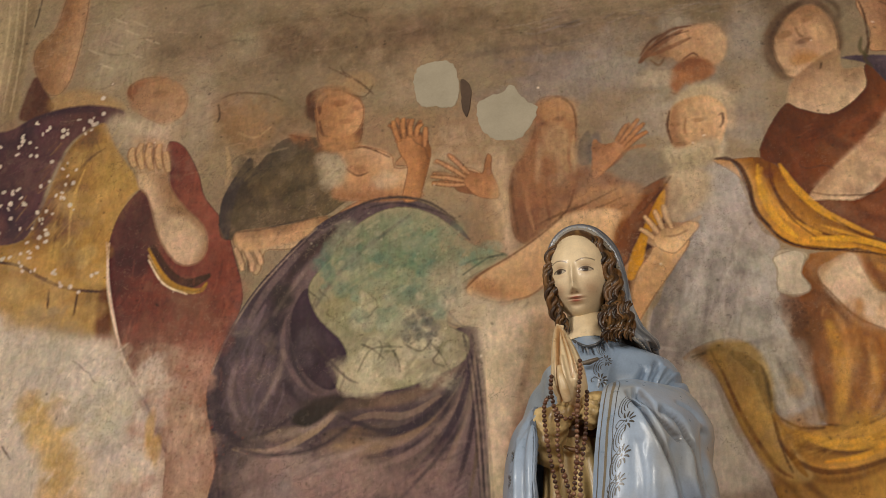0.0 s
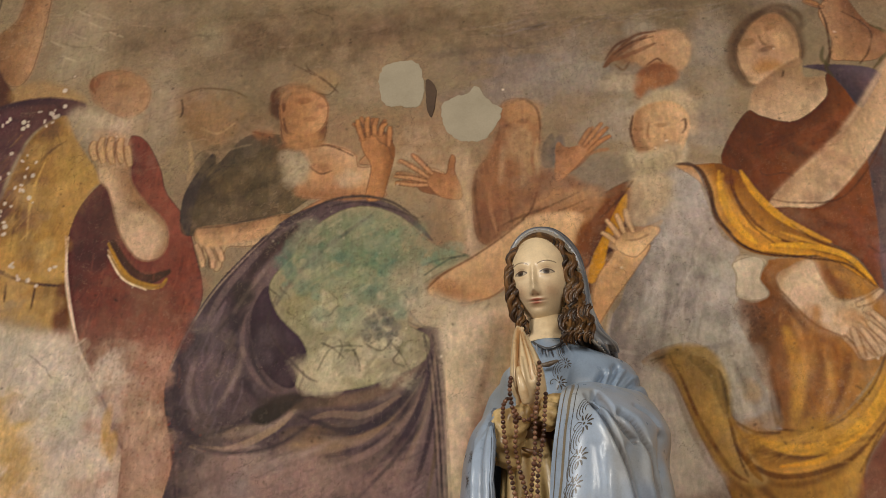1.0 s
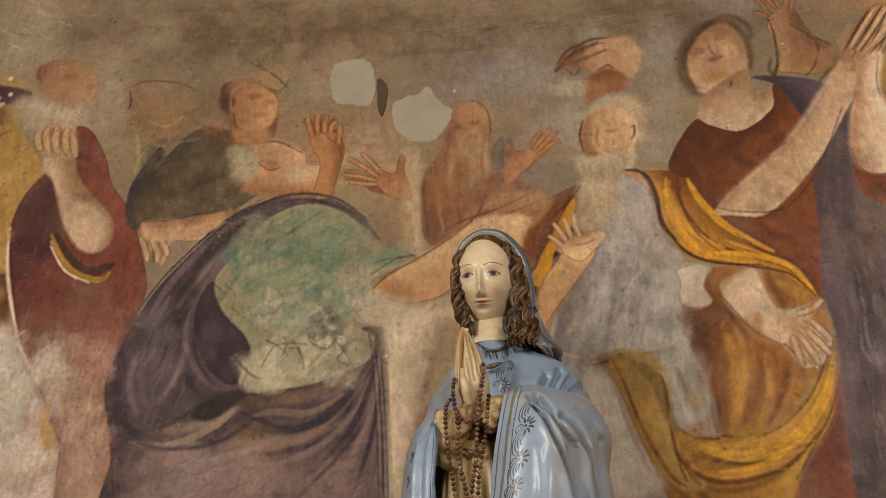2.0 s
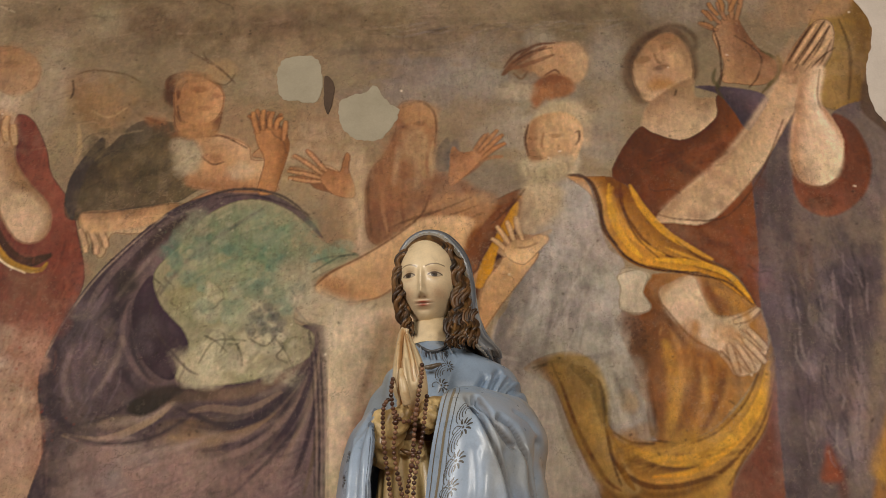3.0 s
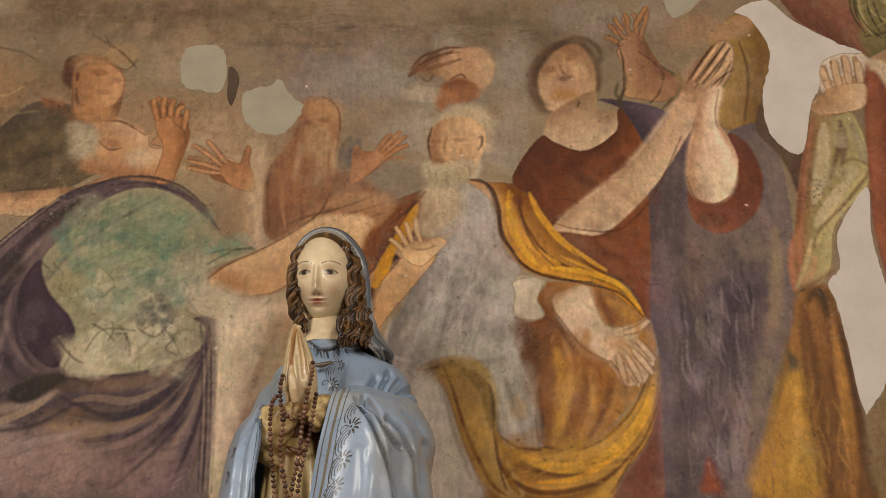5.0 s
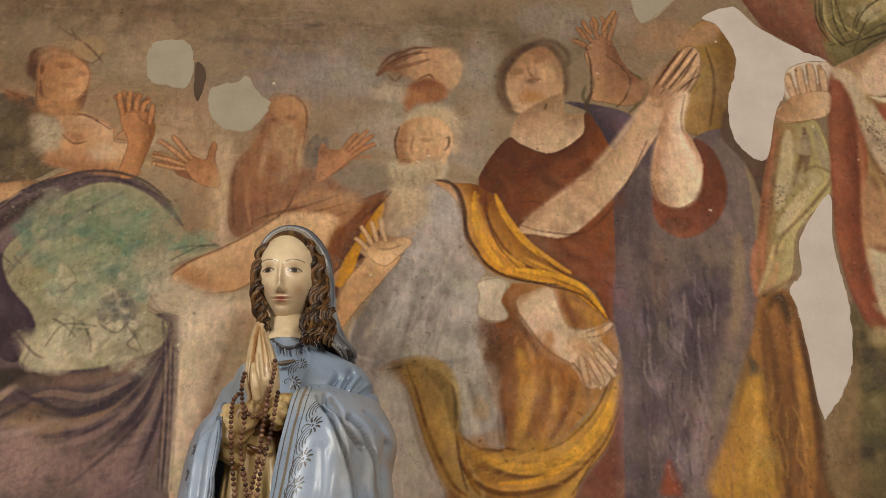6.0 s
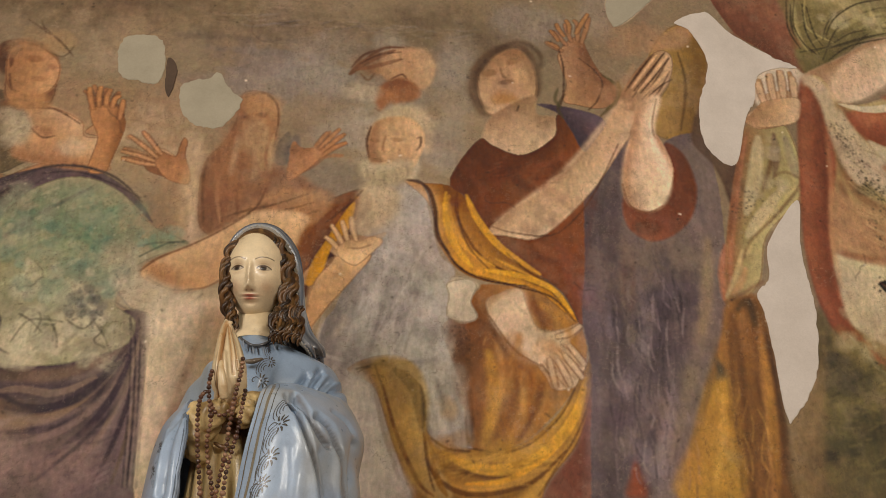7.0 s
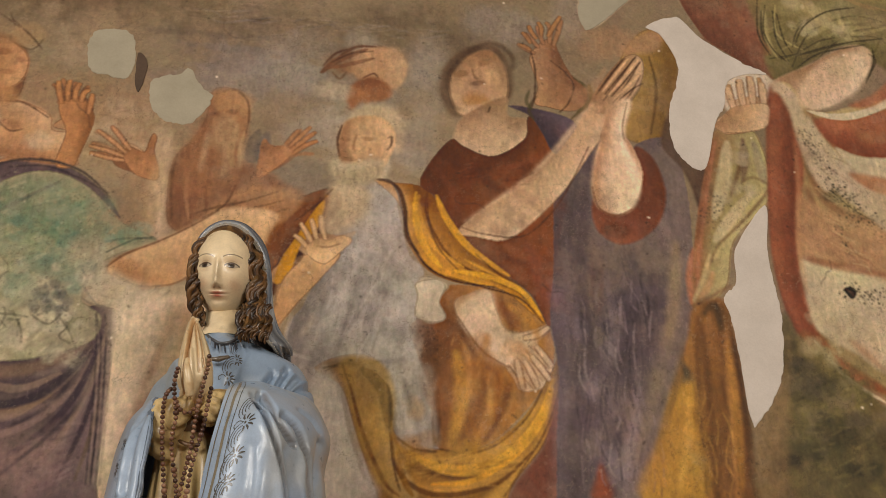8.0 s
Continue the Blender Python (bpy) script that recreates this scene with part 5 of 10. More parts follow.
area([1.062, 2.641, 1.12, 2.673, 1.136, 2.573, 1.126, 2.392, 1.099, 2.192, 0.989, 2.188, 1.029, 2.476], "a57e44", soft=4, wear=0.2, light="b48e52", turn=90)
stroke([1.158, 2.868, 1.161, 2.702, 1.159, 2.513, 1.136, 2.277], 0.0296, "714c2e", alpha=0.6, soft=2.5)
stroke([1.229, 2.874, 1.224, 2.706, 1.214, 2.516, 1.197, 2.28], 0.0296, "a07345", alpha=0.5, soft=2.5)
stroke([1.246, 2.807, 1.252, 2.659, 1.256, 2.488, 1.244, 2.282], 0.0104, "5f4027", alpha=0.7, soft=2.5)
stroke([1.086, 2.73, 1.062, 2.647, 1, 2.474, 0.952, 2.283], 0.0118, "8d7450", alpha=0.5, soft=2.5)
stroke([1.165, 2.869, 1.205, 2.906, 1.21, 2.821], 0.0237, "54452e", alpha=0.6, soft=2.5)
stroke([1.1, 2.714, 1.116, 2.667], 0.0207, "64563f", alpha=0.6, soft=2.5)
# worn sky: grey and lime showing through
blotches((-0.367, 3.713), (0.434, 3.499), 46, ('968b7c', '887c6e', '9c9080', '82786e', '7a6c5a'), 0.050, 0.35)
blotches((0.080, 3.542), (0.433, 3.247), 30, ('9a8f80', 'a39784', '8d8274'), 0.040, 0.40)
blotches((-1.177, 3.783), (-0.362, 3.607), 36, ('7a6850', '8d7b62', '6d5b46', '95846a'), 0.050, 0.30)
blotches((-0.542, 3.387), (-0.280, 3.196), 18, ('a58f70', '947b5c', 'b09c7e'), 0.030, 0.35)
speckle((-0.794, 3.109), (-0.390, 2.949), 120, ('aaa488', 'b8b096', '566a58'), 0.0040, 0.50, 0.050)
# light on the grey tunic
area([0.228, 3.174, 0.336, 3.192, 0.350, 3.031, 0.381, 2.927, 0.386, 2.795, 0.394, 2.699, 0.222, 2.669, 0.110, 2.732, 0.157, 2.862, 0.183, 2.997], "ada59a", soft=8, alpha=0.7, wear=0.3)
area([0.136, 2.638, 0.186, 2.619, 0.217, 2.488, 0.265, 2.359, 0.290, 2.314, 0.160, 2.315, 0.182, 2.430, 0.154, 2.547], "b5aa9c", soft=5, alpha=0.75, wear=0.25)
stroke([0.155, 2.796, 0.123, 2.700, 0.165, 2.669], 0.0072, "b3aa9c", alpha=0.5, soft=2)
stroke([0.248, 2.945, 0.213, 2.796, 0.172, 2.669], 0.0087, "877f76", alpha=0.5, soft=2)
stroke([0.325, 2.996, 0.301, 2.828, 0.309, 2.699], 0.0102, "8d857b", alpha=0.5, soft=2)
stroke([0.126, 2.796, 0.096, 2.732], 0.0086, "b5a68e", alpha=0.5, soft=2)
# pale grey skirt under the tunic's knot
area([0.144, 2.670, 0.173, 2.637, 0.208, 2.551, 0.246, 2.435, 0.290, 2.321, 0.034, 2.312, 0.135, 2.489, 0.132, 2.593], "b0a698", soft=4, alpha=0.8, wear=0.25, light="aea496", turn=180)
area([0.315, 2.655, 0.358, 2.680, 0.430, 2.668, 0.434, 2.546, 0.442, 2.457, 0.356, 2.454, 0.329, 2.556], "a39a8a", soft=2.5, alpha=0.7, wear=0.2, light="b3aa9a", turn=180)
stroke([0.201, 2.611, 0.224, 2.492, 0.267, 2.365], 0.0055, "85705a", alpha=0.6, soft=1.6)
stroke([0.357, 2.634, 0.378, 2.543, 0.398, 2.463], 0.0113, "8d8476", alpha=0.6, soft=1.6)
stroke([0.329, 2.648, 0.357, 2.557, 0.377, 2.469], 0.0085, "b3ab9c", alpha=0.6, soft=1.6)
stroke([0.068, 2.793, 0.058, 2.697, 0.129, 2.669], 0.0057, "a89e90", alpha=0.6, soft=1.6)
stroke([0.159, 2.640, 0.201, 2.665, 0.243, 2.662, 0.300, 2.677], 0.0057, "6a5436", alpha=0.6, soft=0.8)
stroke([0.151, 2.647, 0.186, 2.656, 0.222, 2.643], 0.0057, "6a5436", alpha=0.6, soft=0.8)
# tunic over the knot, faded to lime
blotches((0.182, 3.013), (0.381, 2.682), 30, ('a09890', '958d84', 'aaa298'), 0.040, 0.35)
# faded end of the golden cloth
area([0.195, 2.666, 0.251, 2.686, 0.306, 2.661, 0.336, 2.586, 0.326, 2.496, 0.341, 2.439, 0.372, 2.376, 0.394, 2.325, 0.336, 2.322, 0.280, 2.392, 0.243, 2.506, 0.215, 2.594], "ae8e56", soft=2, alpha=0.85, wear=0.3, dark="96713a", light="ba9e68", turn=0, deep=0.03)
stroke([0.201, 2.662, 0.229, 2.580, 0.257, 2.485, 0.309, 2.366], 0.0056, "75532c", alpha=0.6)
stroke([0.324, 2.488, 0.336, 2.417, 0.364, 2.351], 0.0069, "6a4420", alpha=0.7)
wash(0.274, 2.644, 0.031, 0.027, "9a8358", 0.50)
wash(0.326, 2.526, 0.014, 0.050, "83704c", 0.50)
# outstretched arm, the folds behind it and the shoulder it comes from
area([-0.095, 3.149, -0.018, 3.167, 0.074, 3.157, 0.050, 3.085, -0.018, 3.042, -0.064, 3.068, -0.124, 3.060, -0.170, 3.069], "a07652", soft=3, wear=0.3, light="b08a64", turn=60)
stroke([-0.185, 3.078, -0.094, 3.108, 0.012, 3.158], 0.0061, "7d5638", alpha=0.5, soft=1)
stroke([-0.154, 3.066, -0.064, 3.095, 0.028, 3.130], 0.0061, "7d5638", alpha=0.5, soft=1)
stroke([-0.215, 3.061, -0.140, 3.096, -0.072, 3.118], 0.0061, "7d5638", alpha=0.5, soft=1)
stroke([-0.094, 3.060, -0.018, 3.081, 0.043, 3.107], 0.0061, "7d5638", alpha=0.5, soft=1)
area([-0.401, 2.890, -0.352, 2.935, -0.272, 2.983, -0.199, 3.034, -0.140, 3.083, -0.064, 3.097, 0.012, 3.086, -0.003, 3.033, -0.048, 2.930, -0.181, 2.897, -0.238, 2.856, -0.311, 2.840, -0.370, 2.865], "b9956e", soft=1.8, wear=0.15, dark="a5764e", light="cbaa84", turn=60, deep=0.03)
wash(-0.350, 2.898, 0.044, 0.021, "a8744a", 0.50, turn=-18)
stroke([-0.404, 2.890, -0.359, 2.932, -0.272, 2.983, -0.199, 3.034, -0.140, 3.083], 0.0045, "7a5034", alpha=0.7, soft=0.8)
stroke([-0.385, 2.873, -0.318, 2.842, -0.238, 2.854, -0.195, 2.884], 0.0044, "7a5034", alpha=0.8)
area([0.177, 3.175, 0.150, 3.157, 0.081, 3.117, 0.027, 3.050, 0.001, 2.998, 0.018, 2.947, 0.044, 2.981, 0.102, 3.059, 0.157, 3.106], "7a4626", soft=1.4, wear=0.15, dark="56301a", turn=150)
area([0.116, 3.117, 0.138, 3.135, 0.120, 3.050, 0.080, 2.998, 0.052, 2.896, 0.018, 2.879, 0.030, 2.946, 0.064, 3.015], "bd872e", soft=1.4, wear=0.15, dark="8a5420", turn=0)
area([0.025, 2.830, 0.043, 2.896, 0.078, 2.946, 0.101, 2.972, 0.183, 2.980, 0.144, 2.912, 0.083, 2.829, 0.024, 2.749], "c1986d", soft=1.2, wear=0.12, dark="8f6442", light="cda880", turn=60, line="754c30")
stroke([0.101, 2.987, 0.080, 3.011, 0.060, 3.026], 0.0174, "6f452a", alpha=0.7, taper=0.5, soft=0.6)
stroke([0.101, 2.987, 0.080, 3.011, 0.060, 3.026], 0.0120, "c9a47a", alpha=1.0, taper=0.5, soft=0.6)
stroke([0.109, 3.004, 0.093, 3.036, 0.075, 3.064], 0.0175, "6f452a", alpha=0.7, taper=0.5, soft=0.6)
stroke([0.109, 3.004, 0.093, 3.036, 0.075, 3.064], 0.0120, "c9a47a", alpha=1.0, taper=0.5, soft=0.6)
stroke([0.121, 3.015, 0.111, 3.053, 0.103, 3.080], 0.0175, "6f452a", alpha=0.7, taper=0.5, soft=0.6)
stroke([0.121, 3.015, 0.111, 3.053, 0.103, 3.080], 0.0121, "c9a47a", alpha=1.0, taper=0.5, soft=0.6)
stroke([0.144, 3.018, 0.133, 3.058, 0.129, 3.092], 0.0175, "6f452a", alpha=0.7, taper=0.5, soft=0.6)
stroke([0.144, 3.018, 0.133, 3.058, 0.129, 3.092], 0.0121, "c9a47a", alpha=1.0, taper=0.5, soft=0.6)
area([0.093, 2.989, 0.120, 3.018, 0.154, 3.018, 0.185, 3.035, 0.214, 3.023, 0.183, 2.983, 0.145, 2.946, 0.108, 2.960], "c9a67e", soft=1, wear=0.1, dark="9a7048", turn=-60, line="754c30")
stroke([0.119, 2.997, 0.153, 2.997, 0.184, 3.011], 0.0037, "8a5c3c", alpha=0.7)
# hands and heads of the far group, plain and weathered
area([-0.053, 3.355, -0.081, 3.317, -0.085, 3.251, -0.055, 3.247, -0.046, 3.307], "6a5f52", soft=1.4)
area([-0.049, 3.195, -0.046, 3.278, -0.038, 3.322, -0.015, 3.303, 0.017, 3.306, 0.048, 3.310, 0.076, 3.321, 0.029, 3.265, -0.003, 3.228], "ad7d56", soft=1.4, wear=0.2, dark="865a3a", turn=-60, line="75492e")
stroke([0.029, 3.303, 0.061, 3.344, 0.087, 3.379], 0.0160, "75492e", alpha=0.7, taper=0.5, soft=0.6)
stroke([0.029, 3.303, 0.061, 3.344, 0.087, 3.379], 0.0110, "ad7d56", alpha=1.0, taper=0.5, soft=0.6)
stroke([0.038, 3.295, 0.073, 3.333, 0.102, 3.363], 0.0160, "75492e", alpha=0.7, taper=0.5, soft=0.6)
stroke([0.038, 3.295, 0.073, 3.333, 0.102, 3.363], 0.0110, "ad7d56", alpha=1.0, taper=0.5, soft=0.6)
stroke([0.041, 3.280, 0.076, 3.314, 0.108, 3.333], 0.0159, "75492e", alpha=0.7, taper=0.5, soft=0.6)
stroke([0.041, 3.280, 0.076, 3.314, 0.108, 3.333], 0.0110, "ad7d56", alpha=1.0, taper=0.5, soft=0.6)
stroke([0.021, 3.310, 0.042, 3.345, 0.055, 3.364], 0.0160, "75492e", alpha=0.7, taper=0.5, soft=0.6)
stroke([0.021, 3.310, 0.042, 3.345, 0.055, 3.364], 0.0110, "ad7d56", alpha=1.0, taper=0.5, soft=0.6)
wash(0.078, 3.203, 0.065, 0.056, "857a6a", 0.60)
area([-0.406, 3.230, -0.392, 3.260, -0.352, 3.247, -0.343, 3.280, -0.335, 3.309, -0.325, 3.299, -0.326, 3.252, -0.308, 3.196, -0.313, 3.160, -0.372, 3.178], "ac7c56", soft=1.3, wear=0.2, dark="865a3a", turn=-80, line="6f452a")
stroke([-0.397, 3.238, -0.431, 3.268, -0.481, 3.306], 0.0158, "6f452a", alpha=0.7, taper=0.5, soft=0.6)
stroke([-0.397, 3.238, -0.431, 3.268, -0.481, 3.306], 0.0109, "b08560", alpha=1.0, taper=0.5, soft=0.6)
stroke([-0.388, 3.249, -0.417, 3.287, -0.447, 3.323], 0.0159, "6f452a", alpha=0.7, taper=0.5, soft=0.6)
stroke([-0.388, 3.249, -0.417, 3.287, -0.447, 3.323], 0.0109, "b08560", alpha=1.0, taper=0.5, soft=0.6)
stroke([-0.402, 3.227, -0.445, 3.242, -0.496, 3.253], 0.0158, "6f452a", alpha=0.7, taper=0.5, soft=0.6)
stroke([-0.402, 3.227, -0.445, 3.242, -0.496, 3.253], 0.0109, "b08560", alpha=1.0, taper=0.5, soft=0.6)
stroke([-0.399, 3.215, -0.439, 3.219, -0.491, 3.231], 0.0157, "6f452a", alpha=0.7, taper=0.5, soft=0.6)
stroke([-0.399, 3.215, -0.439, 3.219, -0.491, 3.231], 0.0108, "b08560", alpha=1.0, taper=0.5, soft=0.6)
area([-0.252, 3.270, -0.224, 3.366, -0.190, 3.434, -0.146, 3.477, -0.111, 3.459, -0.094, 3.384, -0.084, 3.269, -0.095, 3.195, -0.141, 3.141, -0.217, 3.123, -0.267, 3.178], "9a6c4a", soft=5, alpha=0.6, wear=0.4)
wash(-0.146, 3.443, 0.042, 0.038, "a87f5a", 0.70)
wash(-0.144, 3.336, 0.044, 0.057, "a98e6c", 0.60)
wash(-0.180, 3.393, 0.019, 0.010, "7d5238", 0.50)
wash(-0.129, 3.406, 0.018, 0.010, "7d5238", 0.50)
stroke([-0.191, 3.327, -0.195, 3.251, -0.203, 3.196], 0.0140, "b59c7c", alpha=0.35, soft=2, wear=0.4)
stroke([-0.143, 3.308, -0.136, 3.232, -0.141, 3.186], 0.0140, "b59c7c", alpha=0.35, soft=2, wear=0.4)
stroke([-0.104, 3.317, -0.093, 3.269, -0.102, 3.213], 0.0140, "b59c7c", alpha=0.35, soft=2, wear=0.4)
stroke([-0.264, 3.252, -0.272, 3.169, -0.256, 3.035], 0.0077, "7a5438", alpha=0.6)
stroke([-0.103, 3.168, -0.125, 3.104, -0.184, 3.052], 0.0046, "6f452a", alpha=0.6)
area([-0.306, 3.252, -0.282, 3.169, -0.289, 3.106, -0.304, 3.017, -0.334, 3.018, -0.332, 3.142, -0.315, 3.215], "ad9470", soft=3, alpha=0.6, wear=0.3)
# faded purple mantle: folds, rubbed stretches and soot
blotches((-0.990, 2.451), (-0.715, 2.323), 26, ('94867e', '8c7a72', '7c6a66'), 0.030, 0.40)
blotches((-1.048, 2.804), (-0.816, 2.583), 34, ('5a4c50', '6a5a5c', '4f4246'), 0.030, 0.40)
stroke([-1.021, 2.517, -0.924, 2.468, -0.788, 2.476, -0.685, 2.540], 0.0124, "473a40", alpha=0.6, soft=1.6, wear=0.35)
stroke([-0.736, 2.560, -0.599, 2.504, -0.492, 2.548, -0.416, 2.673], 0.0126, "473a40", alpha=0.6, soft=1.6, wear=0.35)
stroke([-0.661, 2.442, -0.527, 2.475, -0.438, 2.578, -0.400, 2.685], 0.0111, "473a40", alpha=0.6, soft=1.6, wear=0.35)
stroke([-0.581, 2.322, -0.482, 2.427, -0.408, 2.543, -0.394, 2.704], 0.0110, "473a40", alpha=0.6, soft=1.6, wear=0.35)
stroke([-1.056, 2.600, -1.032, 2.540, -0.912, 2.480], 0.0083, "473a40", alpha=0.6, soft=1.6, wear=0.35)
stroke([-0.999, 2.510, -0.906, 2.531, -0.830, 2.583], 0.0097, "473a40", alpha=0.6, soft=1.6, wear=0.35)
stroke([-0.685, 2.540, -0.627, 2.515, -0.531, 2.519], 0.0097, "473a40", alpha=0.6, soft=1.6, wear=0.35)
stroke([-0.810, 2.868, -0.761, 2.952, -0.681, 3.037, -0.553, 3.134], 0.0135, "473a40", alpha=0.6, soft=1.6, wear=0.35)
stroke([-0.961, 2.803, -0.888, 2.902, -0.801, 3.038, -0.677, 3.153], 0.0119, "473a40", alpha=0.6, soft=1.6, wear=0.35)
stroke([-0.874, 2.803, -0.854, 2.707, -0.801, 2.626], 0.0086, "473a40", alpha=0.6, soft=1.6, wear=0.35)
stroke([-0.956, 2.676, -0.927, 2.771, -0.883, 2.868], 0.0115, "473a40", alpha=0.6, soft=1.6, wear=0.35)
stroke([-0.917, 2.509, -0.809, 2.531, -0.728, 2.568], 0.0222, "8b796e", alpha=0.5, soft=2, wear=0.4)
stroke([-0.666, 2.490, -0.568, 2.475, -0.476, 2.521], 0.0179, "8b796e", alpha=0.5, soft=2, wear=0.4)
stroke([-0.536, 2.581, -0.469, 2.611, -0.418, 2.696], 0.0127, "8b796e", alpha=0.5, soft=2, wear=0.4)
stroke([-0.865, 2.436, -0.716, 2.450, -0.611, 2.493], 0.0192, "8b796e", alpha=0.5, soft=2, wear=0.4)
stroke([-0.993, 2.554, -1.022, 2.645, -1.009, 2.739], 0.0127, "8b796e", alpha=0.5, soft=2, wear=0.4)
stroke([-0.942, 2.584, -0.899, 2.676, -0.889, 2.754], 0.0128, "8b796e", alpha=0.5, soft=2, wear=0.4)
stroke([-0.465, 2.377, -0.418, 2.477, -0.398, 2.596], 0.0110, "8b796e", alpha=0.5, soft=2, wear=0.4)
stroke([-0.925, 2.852, -0.852, 2.969, -0.747, 3.091], 0.0149, "8b796e", alpha=0.5, soft=2, wear=0.4)
area([-0.853, 2.550, -0.830, 2.583, -0.747, 2.590, -0.761, 2.565, -0.810, 2.535], "3b3129", soft=1.6, wear=0.5)
wash(-0.901, 2.915, 0.030, 0.043, "3d342c", 0.60, wear=0.8)
stroke([-0.412, 2.759, -0.398, 2.672, -0.386, 2.521, -0.375, 2.321], 0.0042, "4a3c3e", alpha=0.7)
stroke([-0.412, 2.759, -0.387, 2.672, -0.375, 2.521, -0.365, 2.321], 0.0042, "4a3c3e", alpha=0.7)
stroke([-0.390, 2.759, -0.375, 2.672, -0.364, 2.521, -0.354, 2.321], 0.0042, "4a3c3e", alpha=0.7)
stroke([-0.390, 2.759, -0.365, 2.672, -0.354, 2.521, -0.344, 2.321], 0.0042, "4a3c3e", alpha=0.7)
stroke([-0.397, 2.704, -0.380, 2.521, -0.370, 2.321], 0.0055, "8a776a", alpha=0.45)
stroke([-0.386, 2.704, -0.369, 2.521, -0.359, 2.321], 0.0055, "8a776a", alpha=0.45)
stroke([-0.374, 2.704, -0.358, 2.521, -0.348, 2.321], 0.0055, "8a776a", alpha=0.45)
# rubbed green loss, mottled with lime
blotches((-0.810, 3.109), (-0.416, 2.899), 70, ('68806c', '8b8c72', 'a0987c', '748468', '5f7a68', '93927a'), 0.028, 0.50)
blotches((-0.711, 2.901), (-0.425, 2.800), 44, ('8a907a', 'a69c82', '7a8a70', 'b0a58a'), 0.025, 0.50)
blotches((-0.711, 2.769), (-0.428, 2.626), 60, ('b3a78c', 'a0987e', 'c0b498', '98927a'), 0.025, 0.55)
blotches((-0.425, 3.036), (-0.331, 2.966), 12, ('5f8470', '78917a', '8fa088'), 0.020, 0.60)
blotches((-0.565, 2.833), (-0.478, 2.736), 26, ('66645a', '77756a', '57564e'), 0.014, 0.50)
speckle((-0.558, 2.833), (-0.477, 2.720), 90, ('4a4840', '8d8878', '3d3b34'), 0.0030, 0.60, 0.035)
stroke([-0.807, 2.901, -0.823, 2.802, -0.729, 2.675, -0.683, 2.643], 0.0072, "5a4a48", alpha=0.5)
stroke([-0.680, 2.753, -0.650, 2.737, -0.615, 2.705], 0.0029, "5f5844", alpha=0.6, soft=0.6)
stroke([-0.633, 2.705, -0.624, 2.737, -0.631, 2.761], 0.0029, "5f5844", alpha=0.6, soft=0.6)
stroke([-0.609, 2.753, -0.583, 2.705, -0.575, 2.666], 0.0029, "5f5844", alpha=0.6, soft=0.6)
stroke([-0.565, 2.744, -0.520, 2.720, -0.493, 2.752], 0.0029, "5f5844", alpha=0.6, soft=0.6)
stroke([-0.492, 2.736, -0.468, 2.704, -0.444, 2.657], 0.0029, "5f5844", alpha=0.6, soft=0.6)
stroke([-0.686, 2.674, -0.650, 2.737, -0.571, 2.736], 0.0029, "5f5844", alpha=0.6, soft=0.6)
stroke([-0.454, 2.800, -0.409, 2.780, -0.323, 2.799, -0.267, 2.848], 0.0032, "7d7160", alpha=0.7, soft=0.6)
stroke([-0.462, 2.879, -0.445, 2.849, -0.448, 2.824, -0.409, 2.780], 0.0029, "5f6660", alpha=0.6, soft=0.6)
stroke([-0.411, 2.932, -0.346, 2.975, -0.295, 2.986], 0.0037, "4c5a4c", alpha=0.7, soft=0.6)
# bald elder's fingers, the red drape's lines
stroke([-1.354, 3.378, -1.371, 3.430, -1.369, 3.471], 0.0260, "85603f", alpha=0.7, taper=0.5, soft=0.6)
stroke([-1.354, 3.378, -1.371, 3.430, -1.369, 3.471], 0.0180, "b3936c", alpha=1.0, taper=0.5, soft=0.6)
stroke([-1.325, 3.371, -1.342, 3.421, -1.342, 3.470], 0.0259, "85603f", alpha=0.7, taper=0.5, soft=0.6)
stroke([-1.325, 3.371, -1.342, 3.421, -1.342, 3.470], 0.0179, "b3936c", alpha=1.0, taper=0.5, soft=0.6)
stroke([-1.297, 3.371, -1.312, 3.421, -1.311, 3.462], 0.0259, "85603f", alpha=0.7, taper=0.5, soft=0.6)
stroke([-1.297, 3.371, -1.312, 3.421, -1.311, 3.462], 0.0178, "b3936c", alpha=1.0, taper=0.5, soft=0.6)
stroke([-1.380, 3.389, -1.396, 3.431, -1.392, 3.459], 0.0261, "85603f", alpha=0.7, taper=0.5, soft=0.6)
stroke([-1.380, 3.389, -1.396, 3.431, -1.392, 3.459], 0.0180, "b3936c", alpha=1.0, taper=0.5, soft=0.6)
stroke([-1.272, 3.359, -1.283, 3.400, -1.290, 3.431], 0.0257, "85603f", alpha=0.7, taper=0.5, soft=0.6)
stroke([-1.272, 3.359, -1.283, 3.400, -1.290, 3.431], 0.0177, "b3936c", alpha=1.0, taper=0.5, soft=0.6)
stroke([-1.431, 3.136, -1.406, 3.005, -1.377, 2.897, -1.335, 2.774, -1.262, 2.654], 0.0066, "bda995", alpha=0.7, soft=0.8)
stroke([-1.299, 3.076, -1.243, 2.993, -1.165, 2.951, -1.118, 2.964], 0.0116, "a98242", alpha=0.8)
stroke([-1.298, 3.067, -1.245, 2.985, -1.172, 2.945], 0.0042, "d0c0a4", alpha=0.8, soft=0.6)
blotches((-1.337, 2.963), (-1.014, 2.781), 26, ('8a4a3a', '6b3630', '94584a', '7a4038'), 0.030, 0.35)
blotches((-1.280, 2.770), (-1.054, 2.381), 44, ('ab8a76', '9a7464', 'b79b86', 'a57c6a'), 0.030, 0.40)
